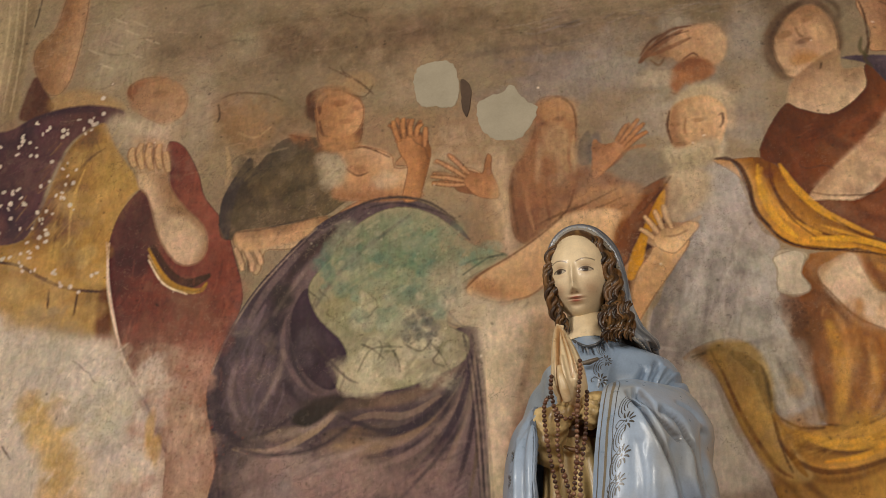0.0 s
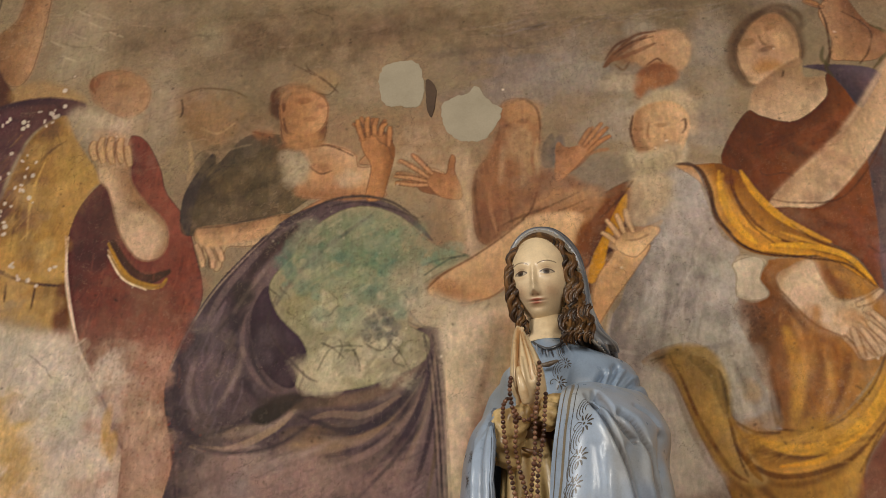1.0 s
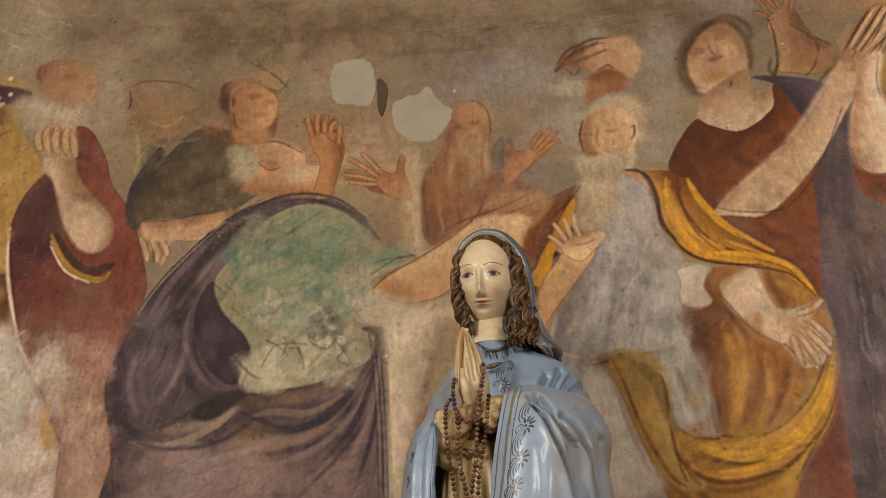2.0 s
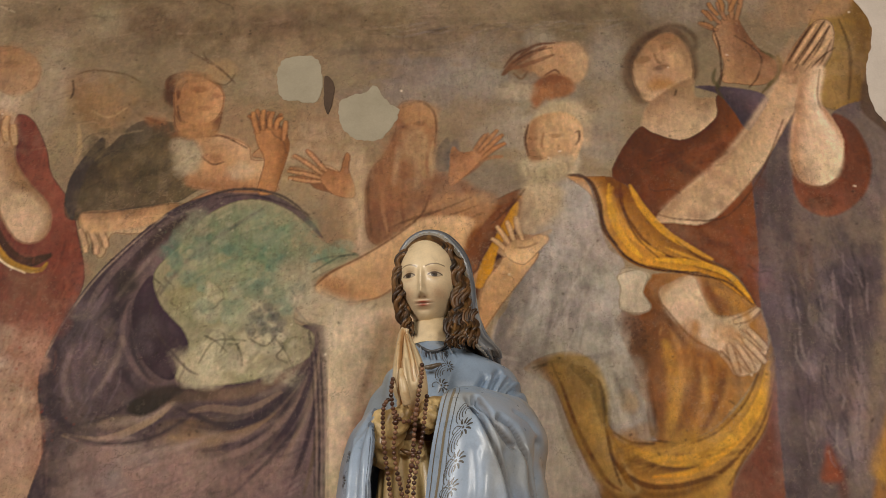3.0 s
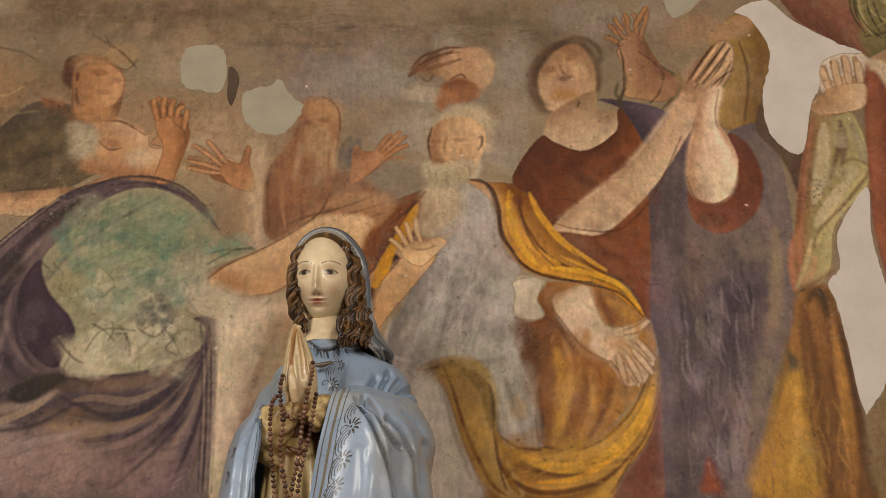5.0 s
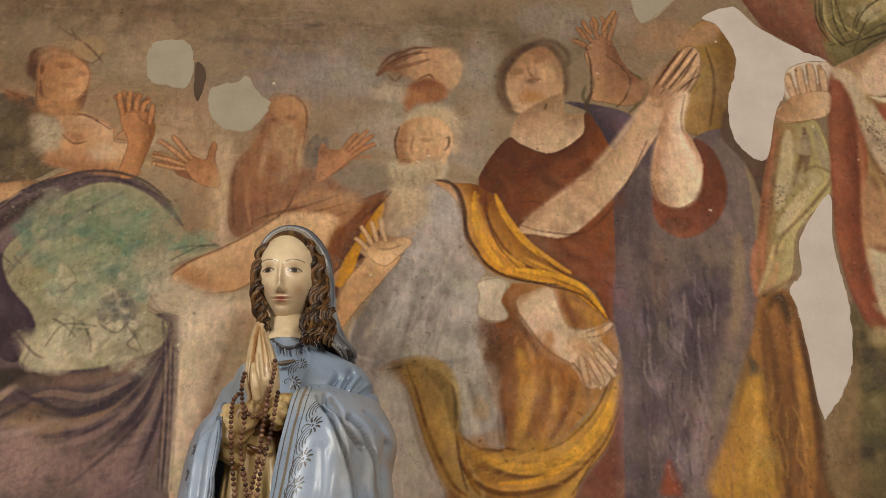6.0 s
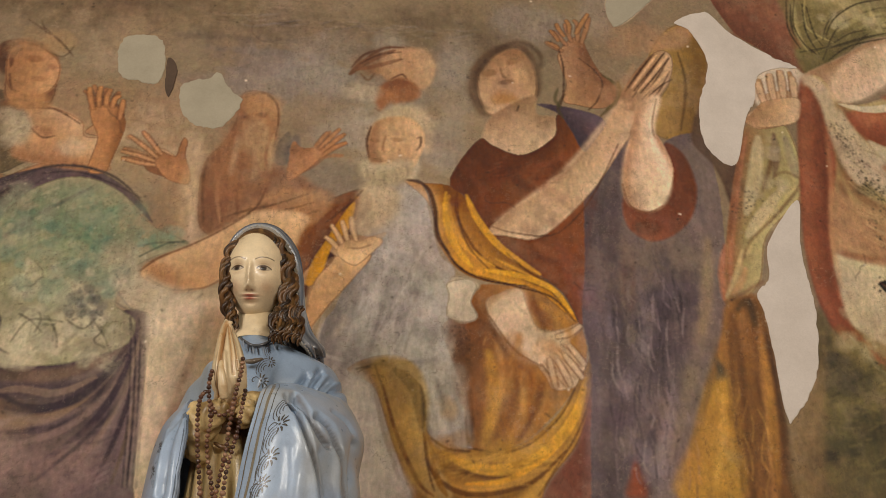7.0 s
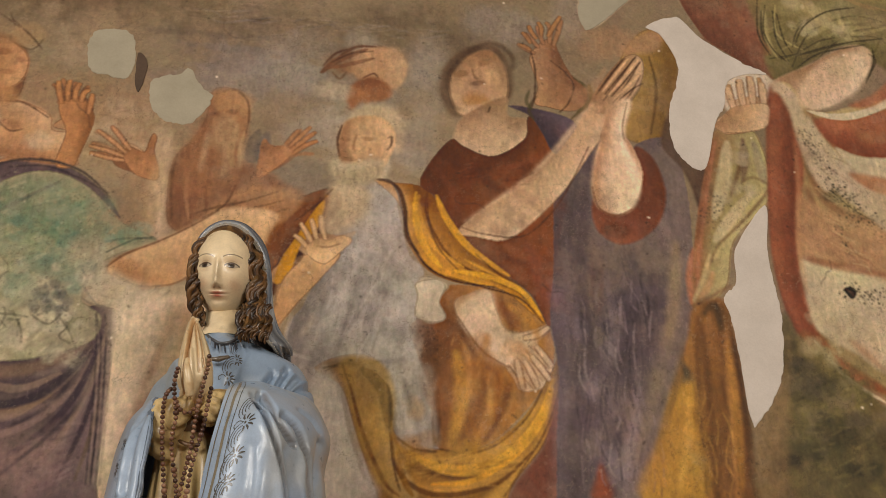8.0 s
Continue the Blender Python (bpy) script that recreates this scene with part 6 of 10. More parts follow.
speckle((-1.158, 2.810), (-1.070, 2.396), 110, ('6a4438', '5a3a30', '8a5a48'), 0.0032, 0.60, 0.050)
speckle((-1.214, 2.748), (-1.049, 2.484), 70, ('9c4a34', '6a4438'), 0.0032, 0.60, 0.050)
blotches((-1.663, 2.835), (-1.219, 2.406), 70, ('b9ada0', 'aa9f94', 'c2b8aa', 'b5a88e'), 0.045, 0.40)
wash(-1.558, 2.612, 0.035, 0.050, "b89450", 0.50)
wash(-1.533, 2.563, 0.035, 0.050, "b89450", 0.50)
wash(-1.494, 2.514, 0.035, 0.049, "b89450", 0.50)
wash(-1.452, 2.450, 0.034, 0.048, "b89450", 0.50)
wash(-1.483, 2.407, 0.034, 0.048, "b89450", 0.50)
wash(-1.583, 2.646, 0.036, 0.051, "b89450", 0.50)
wash(-1.230, 2.558, 0.014, 0.048, "b89450", 0.50)
wash(-1.207, 2.495, 0.014, 0.048, "b89450", 0.50)
stroke([-1.496, 2.721, -1.473, 2.728, -1.453, 2.701], 0.0081, "c2b6a4", alpha=0.3, soft=1.2)
stroke([-1.415, 2.610, -1.395, 2.632, -1.362, 2.622], 0.0079, "c2b6a4", alpha=0.3, soft=1.2)
stroke([-1.462, 2.605, -1.480, 2.639], 0.0080, "c2b6a4", alpha=0.3, soft=1.2)
stroke([-1.379, 2.679, -1.358, 2.702, -1.345, 2.669], 0.0080, "c2b6a4", alpha=0.3, soft=1.2)
stroke([-1.449, 2.726, -1.430, 2.708], 0.0081, "c2b6a4", alpha=0.3, soft=1.2)
stroke([-1.328, 2.659, -1.340, 2.628], 0.0079, "c2b6a4", alpha=0.3, soft=1.2)
stroke([-1.271, 2.576, -1.265, 2.591], 0.0078, "c2b6a4", alpha=0.3, soft=1.2)
stroke([-1.504, 2.673, -1.474, 2.661], 0.0081, "c2b6a4", alpha=0.3, soft=1.2)
wash(-1.321, 3.665, 0.074, 0.058, "a67c5a", 0.50)
wash(-1.332, 3.649, 0.026, 0.013, "7d5438", 0.50)
wash(-1.265, 3.610, 0.018, 0.013, "7d5438", 0.45)
stroke([-1.431, 3.701, -1.434, 3.669, -1.415, 3.634], 0.0112, "86593c", alpha=0.6)
# third head, tilted elder, raised palm
area([-0.829, 3.583, -0.773, 3.592, -0.703, 3.538, -0.696, 3.470, -0.726, 3.423, -0.776, 3.413, -0.821, 3.443, -0.838, 3.514], "ad8058", soft=1.6, wear=0.25, dark="8f6242", light="b98d68", turn=-20, line="7a4c30")
stroke([-0.856, 3.541, -0.864, 3.579, -0.839, 3.601], 0.0140, "70452c", alpha=0.6)
stroke([-0.842, 3.527, -0.844, 3.570, -0.821, 3.590], 0.0139, "70452c", alpha=0.6)
stroke([-0.826, 3.506, -0.826, 3.554, -0.803, 3.576], 0.0139, "70452c", alpha=0.6)
wash(-0.768, 3.542, 0.026, 0.012, "7d4e32", 0.50)
wash(-0.716, 3.519, 0.015, 0.012, "7d4e32", 0.45)
wash(-0.745, 3.474, 0.024, 0.010, "85583a", 0.40)
stroke([-0.825, 3.486, -0.810, 3.433, -0.763, 3.412], 0.0068, "70452c", alpha=0.6)
area([-0.798, 3.659, -0.750, 3.632, -0.717, 3.648, -0.694, 3.624, -0.701, 3.573, -0.752, 3.590, -0.805, 3.607], "9a7a58", soft=3, alpha=0.6, wear=0.4)
area([-0.764, 3.372, -0.695, 3.380, -0.612, 3.341, -0.598, 3.295, -0.549, 3.285, -0.533, 3.227, -0.533, 3.186, -0.754, 3.206, -0.769, 3.253, -0.739, 3.307], "b48c66", soft=1.8, wear=0.3, dark="8f6242", light="bd9c7a", turn=60, line="85583a")
area([-0.823, 3.346, -0.794, 3.368, -0.752, 3.347, -0.738, 3.288, -0.756, 3.248, -0.793, 3.265, -0.821, 3.307], "a09076", soft=3, wear=0.4)
wash(-0.626, 3.256, 0.049, 0.035, "b5a488", 0.60)
wash(-0.701, 3.299, 0.033, 0.018, "7a4c30", 0.50, turn=-20)
stroke([-0.739, 3.307, -0.705, 3.280, -0.673, 3.288], 0.0050, "64402a", alpha=0.7)
stroke([-0.761, 3.372, -0.687, 3.375, -0.612, 3.331], 0.0050, "6f452a", alpha=0.7)
area([-0.590, 3.387, -0.537, 3.404, -0.504, 3.367, -0.496, 3.325, -0.517, 3.225, -0.530, 3.182, -0.574, 3.187, -0.562, 3.287, -0.586, 3.347], "b07d54", soft=1.3, wear=0.15, dark="80532f", turn=180, line="6f452a")
stroke([-0.586, 3.382, -0.600, 3.424, -0.606, 3.458], 0.0193, "6f452a", alpha=0.7, taper=0.5, soft=0.6)
stroke([-0.586, 3.382, -0.600, 3.424, -0.606, 3.458], 0.0133, "b07d54", alpha=1.0, taper=0.5, soft=0.6)
stroke([-0.572, 3.392, -0.577, 3.429, -0.576, 3.465], 0.0193, "6f452a", alpha=0.7, taper=0.5, soft=0.6)
stroke([-0.572, 3.392, -0.577, 3.429, -0.576, 3.465], 0.0133, "b07d54", alpha=1.0, taper=0.5, soft=0.6)
stroke([-0.554, 3.394, -0.556, 3.426, -0.549, 3.457], 0.0193, "6f452a", alpha=0.7, taper=0.5, soft=0.6)
stroke([-0.554, 3.394, -0.556, 3.426, -0.549, 3.457], 0.0133, "b07d54", alpha=1.0, taper=0.5, soft=0.6)
stroke([-0.537, 3.392, -0.534, 3.423, -0.519, 3.437], 0.0192, "6f452a", alpha=0.7, taper=0.5, soft=0.6)
stroke([-0.537, 3.392, -0.534, 3.423, -0.519, 3.437], 0.0132, "b07d54", alpha=1.0, taper=0.5, soft=0.6)
stroke([-0.514, 3.354, -0.511, 3.397, -0.511, 3.425], 0.0191, "6f452a", alpha=0.7, taper=0.5, soft=0.6)
stroke([-0.514, 3.354, -0.511, 3.397, -0.511, 3.425], 0.0132, "b07d54", alpha=1.0, taper=0.5, soft=0.6)
stroke([-0.916, 3.446, -0.881, 3.432, -0.843, 3.407], 0.0103, "85583a", alpha=0.6)
stroke([-0.776, 3.133, -0.689, 3.184, -0.593, 3.196, -0.498, 3.167, -0.420, 3.095], 0.0096, "50403c", alpha=0.7)
blotches((-1.066, 3.404), (-0.850, 3.168), 40, ('6b5a42', '4f4434', '7d6a4c', '5a4c3a'), 0.022, 0.40)
stroke([-1.047, 3.079, -1.027, 3.032, -1.020, 3.004], 0.0214, "6b4a34", alpha=0.7, taper=0.5, soft=0.6)
stroke([-1.047, 3.079, -1.027, 3.032, -1.020, 3.004], 0.0148, "bb9a78", alpha=1.0, taper=0.5, soft=0.6)
stroke([-1.019, 3.076, -0.997, 3.034, -0.992, 2.998], 0.0213, "6b4a34", alpha=0.7, taper=0.5, soft=0.6)
stroke([-1.019, 3.076, -0.997, 3.034, -0.992, 2.998], 0.0147, "bb9a78", alpha=1.0, taper=0.5, soft=0.6)
stroke([-0.994, 3.080, -0.975, 3.043, -0.966, 3.017], 0.0213, "6b4a34", alpha=0.7, taper=0.5, soft=0.6)
stroke([-0.994, 3.080, -0.975, 3.043, -0.966, 3.017], 0.0147, "bb9a78", alpha=1.0, taper=0.5, soft=0.6)
area([-1.051, 3.125, -0.986, 3.131, -0.881, 3.135, -0.817, 3.146, -0.846, 3.094, -0.957, 3.070, -1.022, 3.067], "b8946e", soft=1.5, wear=0.2, dark="86603f", turn=-90)
stroke([-1.043, 3.129, -0.962, 3.132, -0.914, 3.142, -0.841, 3.152], 0.0050, "574234", alpha=0.6)
# wind-blown head
area([0.199, 3.655, 0.256, 3.683, 0.323, 3.681, 0.352, 3.632, 0.343, 3.568, 0.309, 3.534, 0.243, 3.546, 0.201, 3.582], "b08a68", soft=2.5, wear=0.2, light="bd9c7a", turn=0)
stroke([0.105, 3.571, 0.158, 3.627, 0.240, 3.675], 0.0214, "8a5c40", alpha=0.7)
stroke([0.127, 3.590, 0.192, 3.614, 0.260, 3.644], 0.0148, "946446", alpha=0.7)
stroke([0.158, 3.640, 0.206, 3.679, 0.266, 3.687], 0.0100, "7a4c32", alpha=0.7)
stroke([0.111, 3.596, 0.141, 3.642, 0.182, 3.668], 0.0082, "6f4630", alpha=0.7)
stroke([0.133, 3.611, 0.190, 3.652, 0.256, 3.669], 0.0066, "67402a", alpha=0.7)
stroke([0.226, 3.565, 0.258, 3.587, 0.272, 3.570], 0.0066, "7a4a34", alpha=0.7)
stroke([0.138, 3.579, 0.161, 3.557, 0.180, 3.584], 0.0082, "8a6a50", alpha=0.7)
area([0.198, 3.537, 0.250, 3.572, 0.300, 3.553, 0.312, 3.514, 0.277, 3.490, 0.228, 3.484, 0.200, 3.453, 0.183, 3.489], "a06c4a", soft=2, wear=0.25, dark="7d4c32", turn=-90)
wash(0.147, 3.515, 0.055, 0.031, "ad9b82", 0.60)
wash(0.310, 3.433, 0.049, 0.039, "aa9c86", 0.50)
# pale chest above the tunic
area([0.157, 3.193, 0.237, 3.193, 0.257, 3.144, 0.222, 3.078, 0.166, 3.043, 0.123, 3.057, 0.139, 3.111], "b29c7e", soft=4, wear=0.2, light="bfab8e", turn=90)
stroke([0.157, 3.180, 0.117, 3.127, 0.060, 3.068], 0.0061, "5f381c", alpha=0.6)
# grey-bearded elder, plain and softly modelled
area([0.186, 3.396, 0.217, 3.451, 0.281, 3.470, 0.336, 3.444, 0.348, 3.379, 0.338, 3.316, 0.312, 3.332, 0.311, 3.384, 0.278, 3.420, 0.230, 3.421], "b09c80", soft=3, wear=0.2)
area([0.169, 3.359, 0.186, 3.408, 0.230, 3.432, 0.281, 3.434, 0.317, 3.399, 0.324, 3.353, 0.309, 3.301, 0.291, 3.265, 0.251, 3.250, 0.207, 3.249, 0.177, 3.269, 0.167, 3.313], "bd9a74", soft=1.6, wear=0.12, dark="94694a", light="caaa84", turn=0, deep=0.02)
area([0.150, 3.281, 0.179, 3.265, 0.228, 3.274, 0.272, 3.297, 0.300, 3.274, 0.286, 3.224, 0.237, 3.200, 0.178, 3.200, 0.149, 3.236], "aa987a", soft=3, wear=0.2, light="b6a88c", turn=120)
stroke([0.174, 3.395, 0.163, 3.340, 0.171, 3.287], 0.0079, "6f4a32", alpha=0.7)
wash(0.185, 3.346, 0.014, 0.008, "86603f", 0.45)
wash(0.248, 3.354, 0.016, 0.008, "86603f", 0.45)
wash(0.200, 3.281, 0.020, 0.008, "86603f", 0.50)
stroke([0.216, 3.368, 0.208, 3.329, 0.213, 3.307], 0.0079, "94694a", alpha=0.5)
stroke([0.302, 3.362, 0.315, 3.369, 0.312, 3.340, 0.301, 3.321], 0.0064, "6f4a34", alpha=0.7)
wash(0.273, 3.313, 0.025, 0.027, "b58a62", 0.40)
stroke([0.160, 3.263, 0.167, 3.236, 0.162, 3.211], 0.0062, "9a8a70", alpha=0.4)
stroke([0.182, 3.247, 0.186, 3.219, 0.181, 3.202], 0.0062, "9a8a70", alpha=0.4)
stroke([0.212, 3.246, 0.214, 3.217, 0.212, 3.202], 0.0062, "9a8a70", alpha=0.4)
stroke([0.243, 3.253, 0.248, 3.227, 0.244, 3.209], 0.0062, "9a8a70", alpha=0.4)
stroke([0.272, 3.271, 0.279, 3.245, 0.270, 3.222], 0.0063, "9a8a70", alpha=0.4)
# upturned head's hair and soft modelling
stroke([0.477, 3.543, 0.479, 3.605, 0.512, 3.673], 0.0152, "5f432e", alpha=0.6, soft=2)
stroke([0.491, 3.617, 0.526, 3.689, 0.578, 3.730], 0.0155, "5f432e", alpha=0.6, soft=2)
stroke([0.543, 3.704, 0.604, 3.742, 0.655, 3.731], 0.0157, "5f432e", alpha=0.6, soft=2)
stroke([0.638, 3.738, 0.670, 3.699, 0.671, 3.643], 0.0157, "5f432e", alpha=0.6, soft=2)
stroke([0.485, 3.513, 0.498, 3.490, 0.519, 3.489], 0.0117, "5f432e", alpha=0.6, soft=2)
wash(0.518, 3.618, 0.026, 0.012, "86603f", 0.55, turn=20)
wash(0.587, 3.667, 0.026, 0.012, "86603f", 0.55, turn=20)
wash(0.566, 3.589, 0.026, 0.010, "6f4a30", 0.55, turn=15)
stroke([0.549, 3.641, 0.555, 3.612, 0.568, 3.601], 0.0085, "97704c", alpha=0.5)
wash(0.557, 3.526, 0.047, 0.020, "a67a40", 0.50, turn=10)
wash(0.606, 3.614, 0.024, 0.033, "c3a079", 0.50)
stroke([0.600, 3.506, 0.592, 3.485], 0.0034, "5a3a24", alpha=0.8)
# raised palm behind, joined fingers
stroke([0.727, 3.740, 0.739, 3.664, 0.735, 3.573, 0.724, 3.520], 0.0052, "64422c", alpha=0.8)
stroke([0.788, 3.700, 0.834, 3.658, 0.855, 3.608, 0.833, 3.543, 0.805, 3.509], 0.0052, "64422c", alpha=0.7)
stroke([0.854, 3.644, 0.900, 3.603, 0.889, 3.547, 0.838, 3.488], 0.0140, "65562e", alpha=0.6)
stroke([0.720, 3.582, 0.708, 3.539, 0.727, 3.508], 0.0120, "5f5836", alpha=0.6)
stroke([0.731, 3.758, 0.718, 3.783, 0.705, 3.799], 0.0180, "64422c", alpha=0.7, taper=0.5, soft=0.6)
stroke([0.731, 3.758, 0.718, 3.783, 0.705, 3.799], 0.0124, "a2764f", alpha=1.0, taper=0.5, soft=0.6)
stroke([0.750, 3.778, 0.733, 3.807, 0.727, 3.829], 0.0181, "64422c", alpha=0.7, taper=0.5, soft=0.6)
stroke([0.750, 3.778, 0.733, 3.807, 0.727, 3.829], 0.0125, "a2764f", alpha=1.0, taper=0.5, soft=0.6)
stroke([0.764, 3.793, 0.766, 3.825, 0.756, 3.846], 0.0182, "64422c", alpha=0.7, taper=0.5, soft=0.6)
stroke([0.764, 3.793, 0.766, 3.825, 0.756, 3.846], 0.0125, "a2764f", alpha=1.0, taper=0.5, soft=0.6)
stroke([0.785, 3.792, 0.805, 3.834, 0.829, 3.878], 0.0183, "64422c", alpha=0.7, taper=0.5, soft=0.6)
stroke([0.785, 3.792, 0.805, 3.834, 0.829, 3.878], 0.0126, "a2764f", alpha=1.0, taper=0.5, soft=0.6)
stroke([0.730, 3.732, 0.713, 3.743, 0.696, 3.750], 0.0179, "64422c", alpha=0.7, taper=0.5, soft=0.6)
stroke([0.730, 3.732, 0.713, 3.743, 0.696, 3.750], 0.0123, "a2764f", alpha=1.0, taper=0.5, soft=0.6)
area([0.839, 3.585, 0.905, 3.624, 0.959, 3.699, 0.940, 3.628, 0.879, 3.538], "b08a68", soft=2, alpha=0.5)
stroke([0.931, 3.602, 0.979, 3.676, 1.015, 3.732], 0.0043, "644028", alpha=0.9, soft=0.6)
stroke([0.948, 3.591, 1.007, 3.675, 1.060, 3.751], 0.0043, "644028", alpha=0.9, soft=0.6)
stroke([0.968, 3.585, 1.023, 3.660, 1.072, 3.731], 0.0043, "644028", alpha=0.9, soft=0.6)
stroke([0.984, 3.566, 1.032, 3.618, 1.072, 3.648], 0.0043, "644028", alpha=0.9, soft=0.6)
stroke([0.941, 3.599, 0.993, 3.678, 1.034, 3.739], 0.0090, "c2a07a", alpha=0.6, soft=0.8)
stroke([0.958, 3.588, 1.017, 3.667, 1.066, 3.739], 0.0090, "c2a07a", alpha=0.6, soft=0.8)
stroke([0.978, 3.578, 1.029, 3.639, 1.072, 3.687], 0.0089, "c2a07a", alpha=0.6, soft=0.8)
stroke([0.517, 3.105, 0.647, 3.218, 0.749, 3.323, 0.839, 3.451, 0.915, 3.562], 0.0133, "c9b092", alpha=0.5, soft=2)
stroke([0.509, 3.091, 0.564, 3.075, 0.674, 3.074, 0.748, 3.139, 0.810, 3.234, 0.886, 3.396], 0.0048, "6a4026", alpha=0.7)
blotches((0.488, 3.316), (0.745, 3.246), 24, ('6b3a20', '7d4526', '5c301a'), 0.030, 0.35)
blotches((0.707, 3.113), (0.787, 2.840), 16, ('7d4630', '8a5236'), 0.030, 0.30)
# cuff, forearm, spread fingers
area([0.387, 2.907, 0.439, 2.923, 0.463, 2.903, 0.448, 2.856, 0.463, 2.816, 0.446, 2.799, 0.402, 2.799, 0.383, 2.818, 0.391, 2.869], "b1a48e", soft=1.4, wear=0.15, light="bdb29e", turn=120, line="82735e")
area([0.502, 2.844, 0.537, 2.882, 0.587, 2.899, 0.601, 2.833, 0.625, 2.782, 0.693, 2.781, 0.720, 2.786, 0.668, 2.733, 0.637, 2.699, 0.582, 2.695, 0.530, 2.753, 0.501, 2.803], "c9b498", soft=3, alpha=0.7, wear=0.1)
stroke([0.648, 2.706, 0.655, 2.662, 0.662, 2.622], 0.0215, "6f4628", alpha=0.7, taper=0.5, soft=0.6)
stroke([0.648, 2.706, 0.655, 2.662, 0.662, 2.622], 0.0148, "c6aa88", alpha=1.0, taper=0.5, soft=0.6)
stroke([0.668, 2.704, 0.688, 2.664, 0.701, 2.629], 0.0216, "6f4628", alpha=0.7, taper=0.5, soft=0.6)
stroke([0.668, 2.704, 0.688, 2.664, 0.701, 2.629], 0.0149, "c6aa88", alpha=1.0, taper=0.5, soft=0.6)
stroke([0.687, 2.719, 0.712, 2.685, 0.734, 2.652], 0.0217, "6f4628", alpha=0.7, taper=0.5, soft=0.6)
stroke([0.687, 2.719, 0.712, 2.685, 0.734, 2.652], 0.0150, "c6aa88", alpha=1.0, taper=0.5, soft=0.6)
stroke([0.700, 2.748, 0.723, 2.718, 0.742, 2.690], 0.0218, "6f4628", alpha=0.7, taper=0.5, soft=0.6)
stroke([0.700, 2.748, 0.723, 2.718, 0.742, 2.690], 0.0151, "c6aa88", alpha=1.0, taper=0.5, soft=0.6)
stroke([0.668, 2.766, 0.704, 2.778, 0.739, 2.804], 0.0220, "6f4628", alpha=0.7, taper=0.5, soft=0.6)
stroke([0.668, 2.766, 0.704, 2.778, 0.739, 2.804], 0.0152, "c6aa88", alpha=1.0, taper=0.5, soft=0.6)
stroke([0.495, 2.819, 0.556, 2.726, 0.629, 2.680], 0.0045, "75492c", alpha=0.7)
# orange under-robe folds
wash(0.421, 2.685, 0.023, 0.096, "5c381c", 0.60)
wash(0.438, 2.532, 0.011, 0.085, "5c381c", 0.60)
wash(0.402, 2.763, 0.021, 0.039, "6a4424", 0.60)
stroke([0.490, 2.721, 0.503, 2.597, 0.476, 2.468], 0.0346, "b0853f", alpha=0.6, soft=2, wear=0.2)
stroke([0.575, 2.775, 0.548, 2.662, 0.542, 2.599], 0.0324, "ae7c42", alpha=0.6, soft=2, wear=0.2)
stroke([0.600, 2.681, 0.594, 2.572, 0.551, 2.482], 0.0203, "9c5e2c", alpha=0.6, soft=2, wear=0.2)
stroke([0.558, 2.654, 0.560, 2.570, 0.520, 2.463], 0.0115, "80491f", alpha=0.6, soft=2, wear=0.2)
stroke([0.528, 2.598, 0.512, 2.507, 0.480, 2.446], 0.0085, "73441e", alpha=0.6, soft=2, wear=0.2)
stroke([0.636, 2.675, 0.611, 2.573, 0.554, 2.465], 0.0116, "753f22", alpha=0.6, soft=2, wear=0.2)
stroke([0.664, 2.622, 0.624, 2.543, 0.568, 2.462], 0.0130, "a8703a", alpha=0.6, soft=2, wear=0.2)
stroke([0.568, 2.601, 0.578, 2.540, 0.537, 2.464], 0.0072, "bb8c4a", alpha=0.6, soft=2, wear=0.2)
stroke([0.469, 2.800, 0.527, 2.756, 0.600, 2.681], 0.0148, "8a5a34", alpha=0.6, soft=2, wear=0.2)
stroke([0.620, 2.861, 0.680, 2.832, 0.721, 2.737], 0.0213, "a8783c", alpha=0.6, soft=2, wear=0.2)
stroke([0.606, 2.894, 0.633, 2.812, 0.640, 2.780], 0.0152, "7d4826", alpha=0.6, soft=2, wear=0.2)
speckle((0.402, 2.779), (0.439, 2.686), 50, ('3d2614', '4d3018'), 0.0035, 0.60, 0.020)
# golden loop and sash folds
stroke([0.369, 2.440, 0.466, 2.399, 0.592, 2.423, 0.696, 2.532, 0.744, 2.659], 0.0314, "c0923f", alpha=0.65, soft=1.4, wear=0.2)
stroke([0.327, 2.481, 0.342, 2.396, 0.397, 2.345, 0.479, 2.337, 0.591, 2.373, 0.679, 2.457], 0.0139, "79491d", alpha=0.65, soft=1.4, wear=0.2)
stroke([0.445, 2.451, 0.522, 2.445, 0.594, 2.474, 0.668, 2.546, 0.712, 2.625], 0.0057, "613818", alpha=0.65, soft=1.4, wear=0.2)
stroke([0.247, 2.657, 0.305, 2.599, 0.321, 2.496], 0.0338, "a08048", alpha=0.65, soft=1.4, wear=0.2)
stroke([0.223, 2.610, 0.254, 2.492, 0.309, 2.366, 0.351, 2.326], 0.0110, "86562a", alpha=0.65, soft=1.4, wear=0.2)
stroke([0.424, 2.360, 0.535, 2.377, 0.650, 2.455], 0.0140, "c08c38", alpha=0.65, soft=1.4, wear=0.2)
stroke([0.755, 2.699, 0.752, 2.612, 0.709, 2.503, 0.651, 2.411, 0.604, 2.338], 0.0044, "75481f", alpha=0.65, soft=1.4, wear=0.2)
stroke([0.321, 2.488, 0.325, 2.555, 0.316, 2.615], 0.0098, "7a6340", alpha=0.65, soft=1.4, wear=0.2)
stroke([0.341, 2.439, 0.359, 2.368, 0.383, 2.327], 0.0164, "a5722c", alpha=0.65, soft=1.4, wear=0.2)
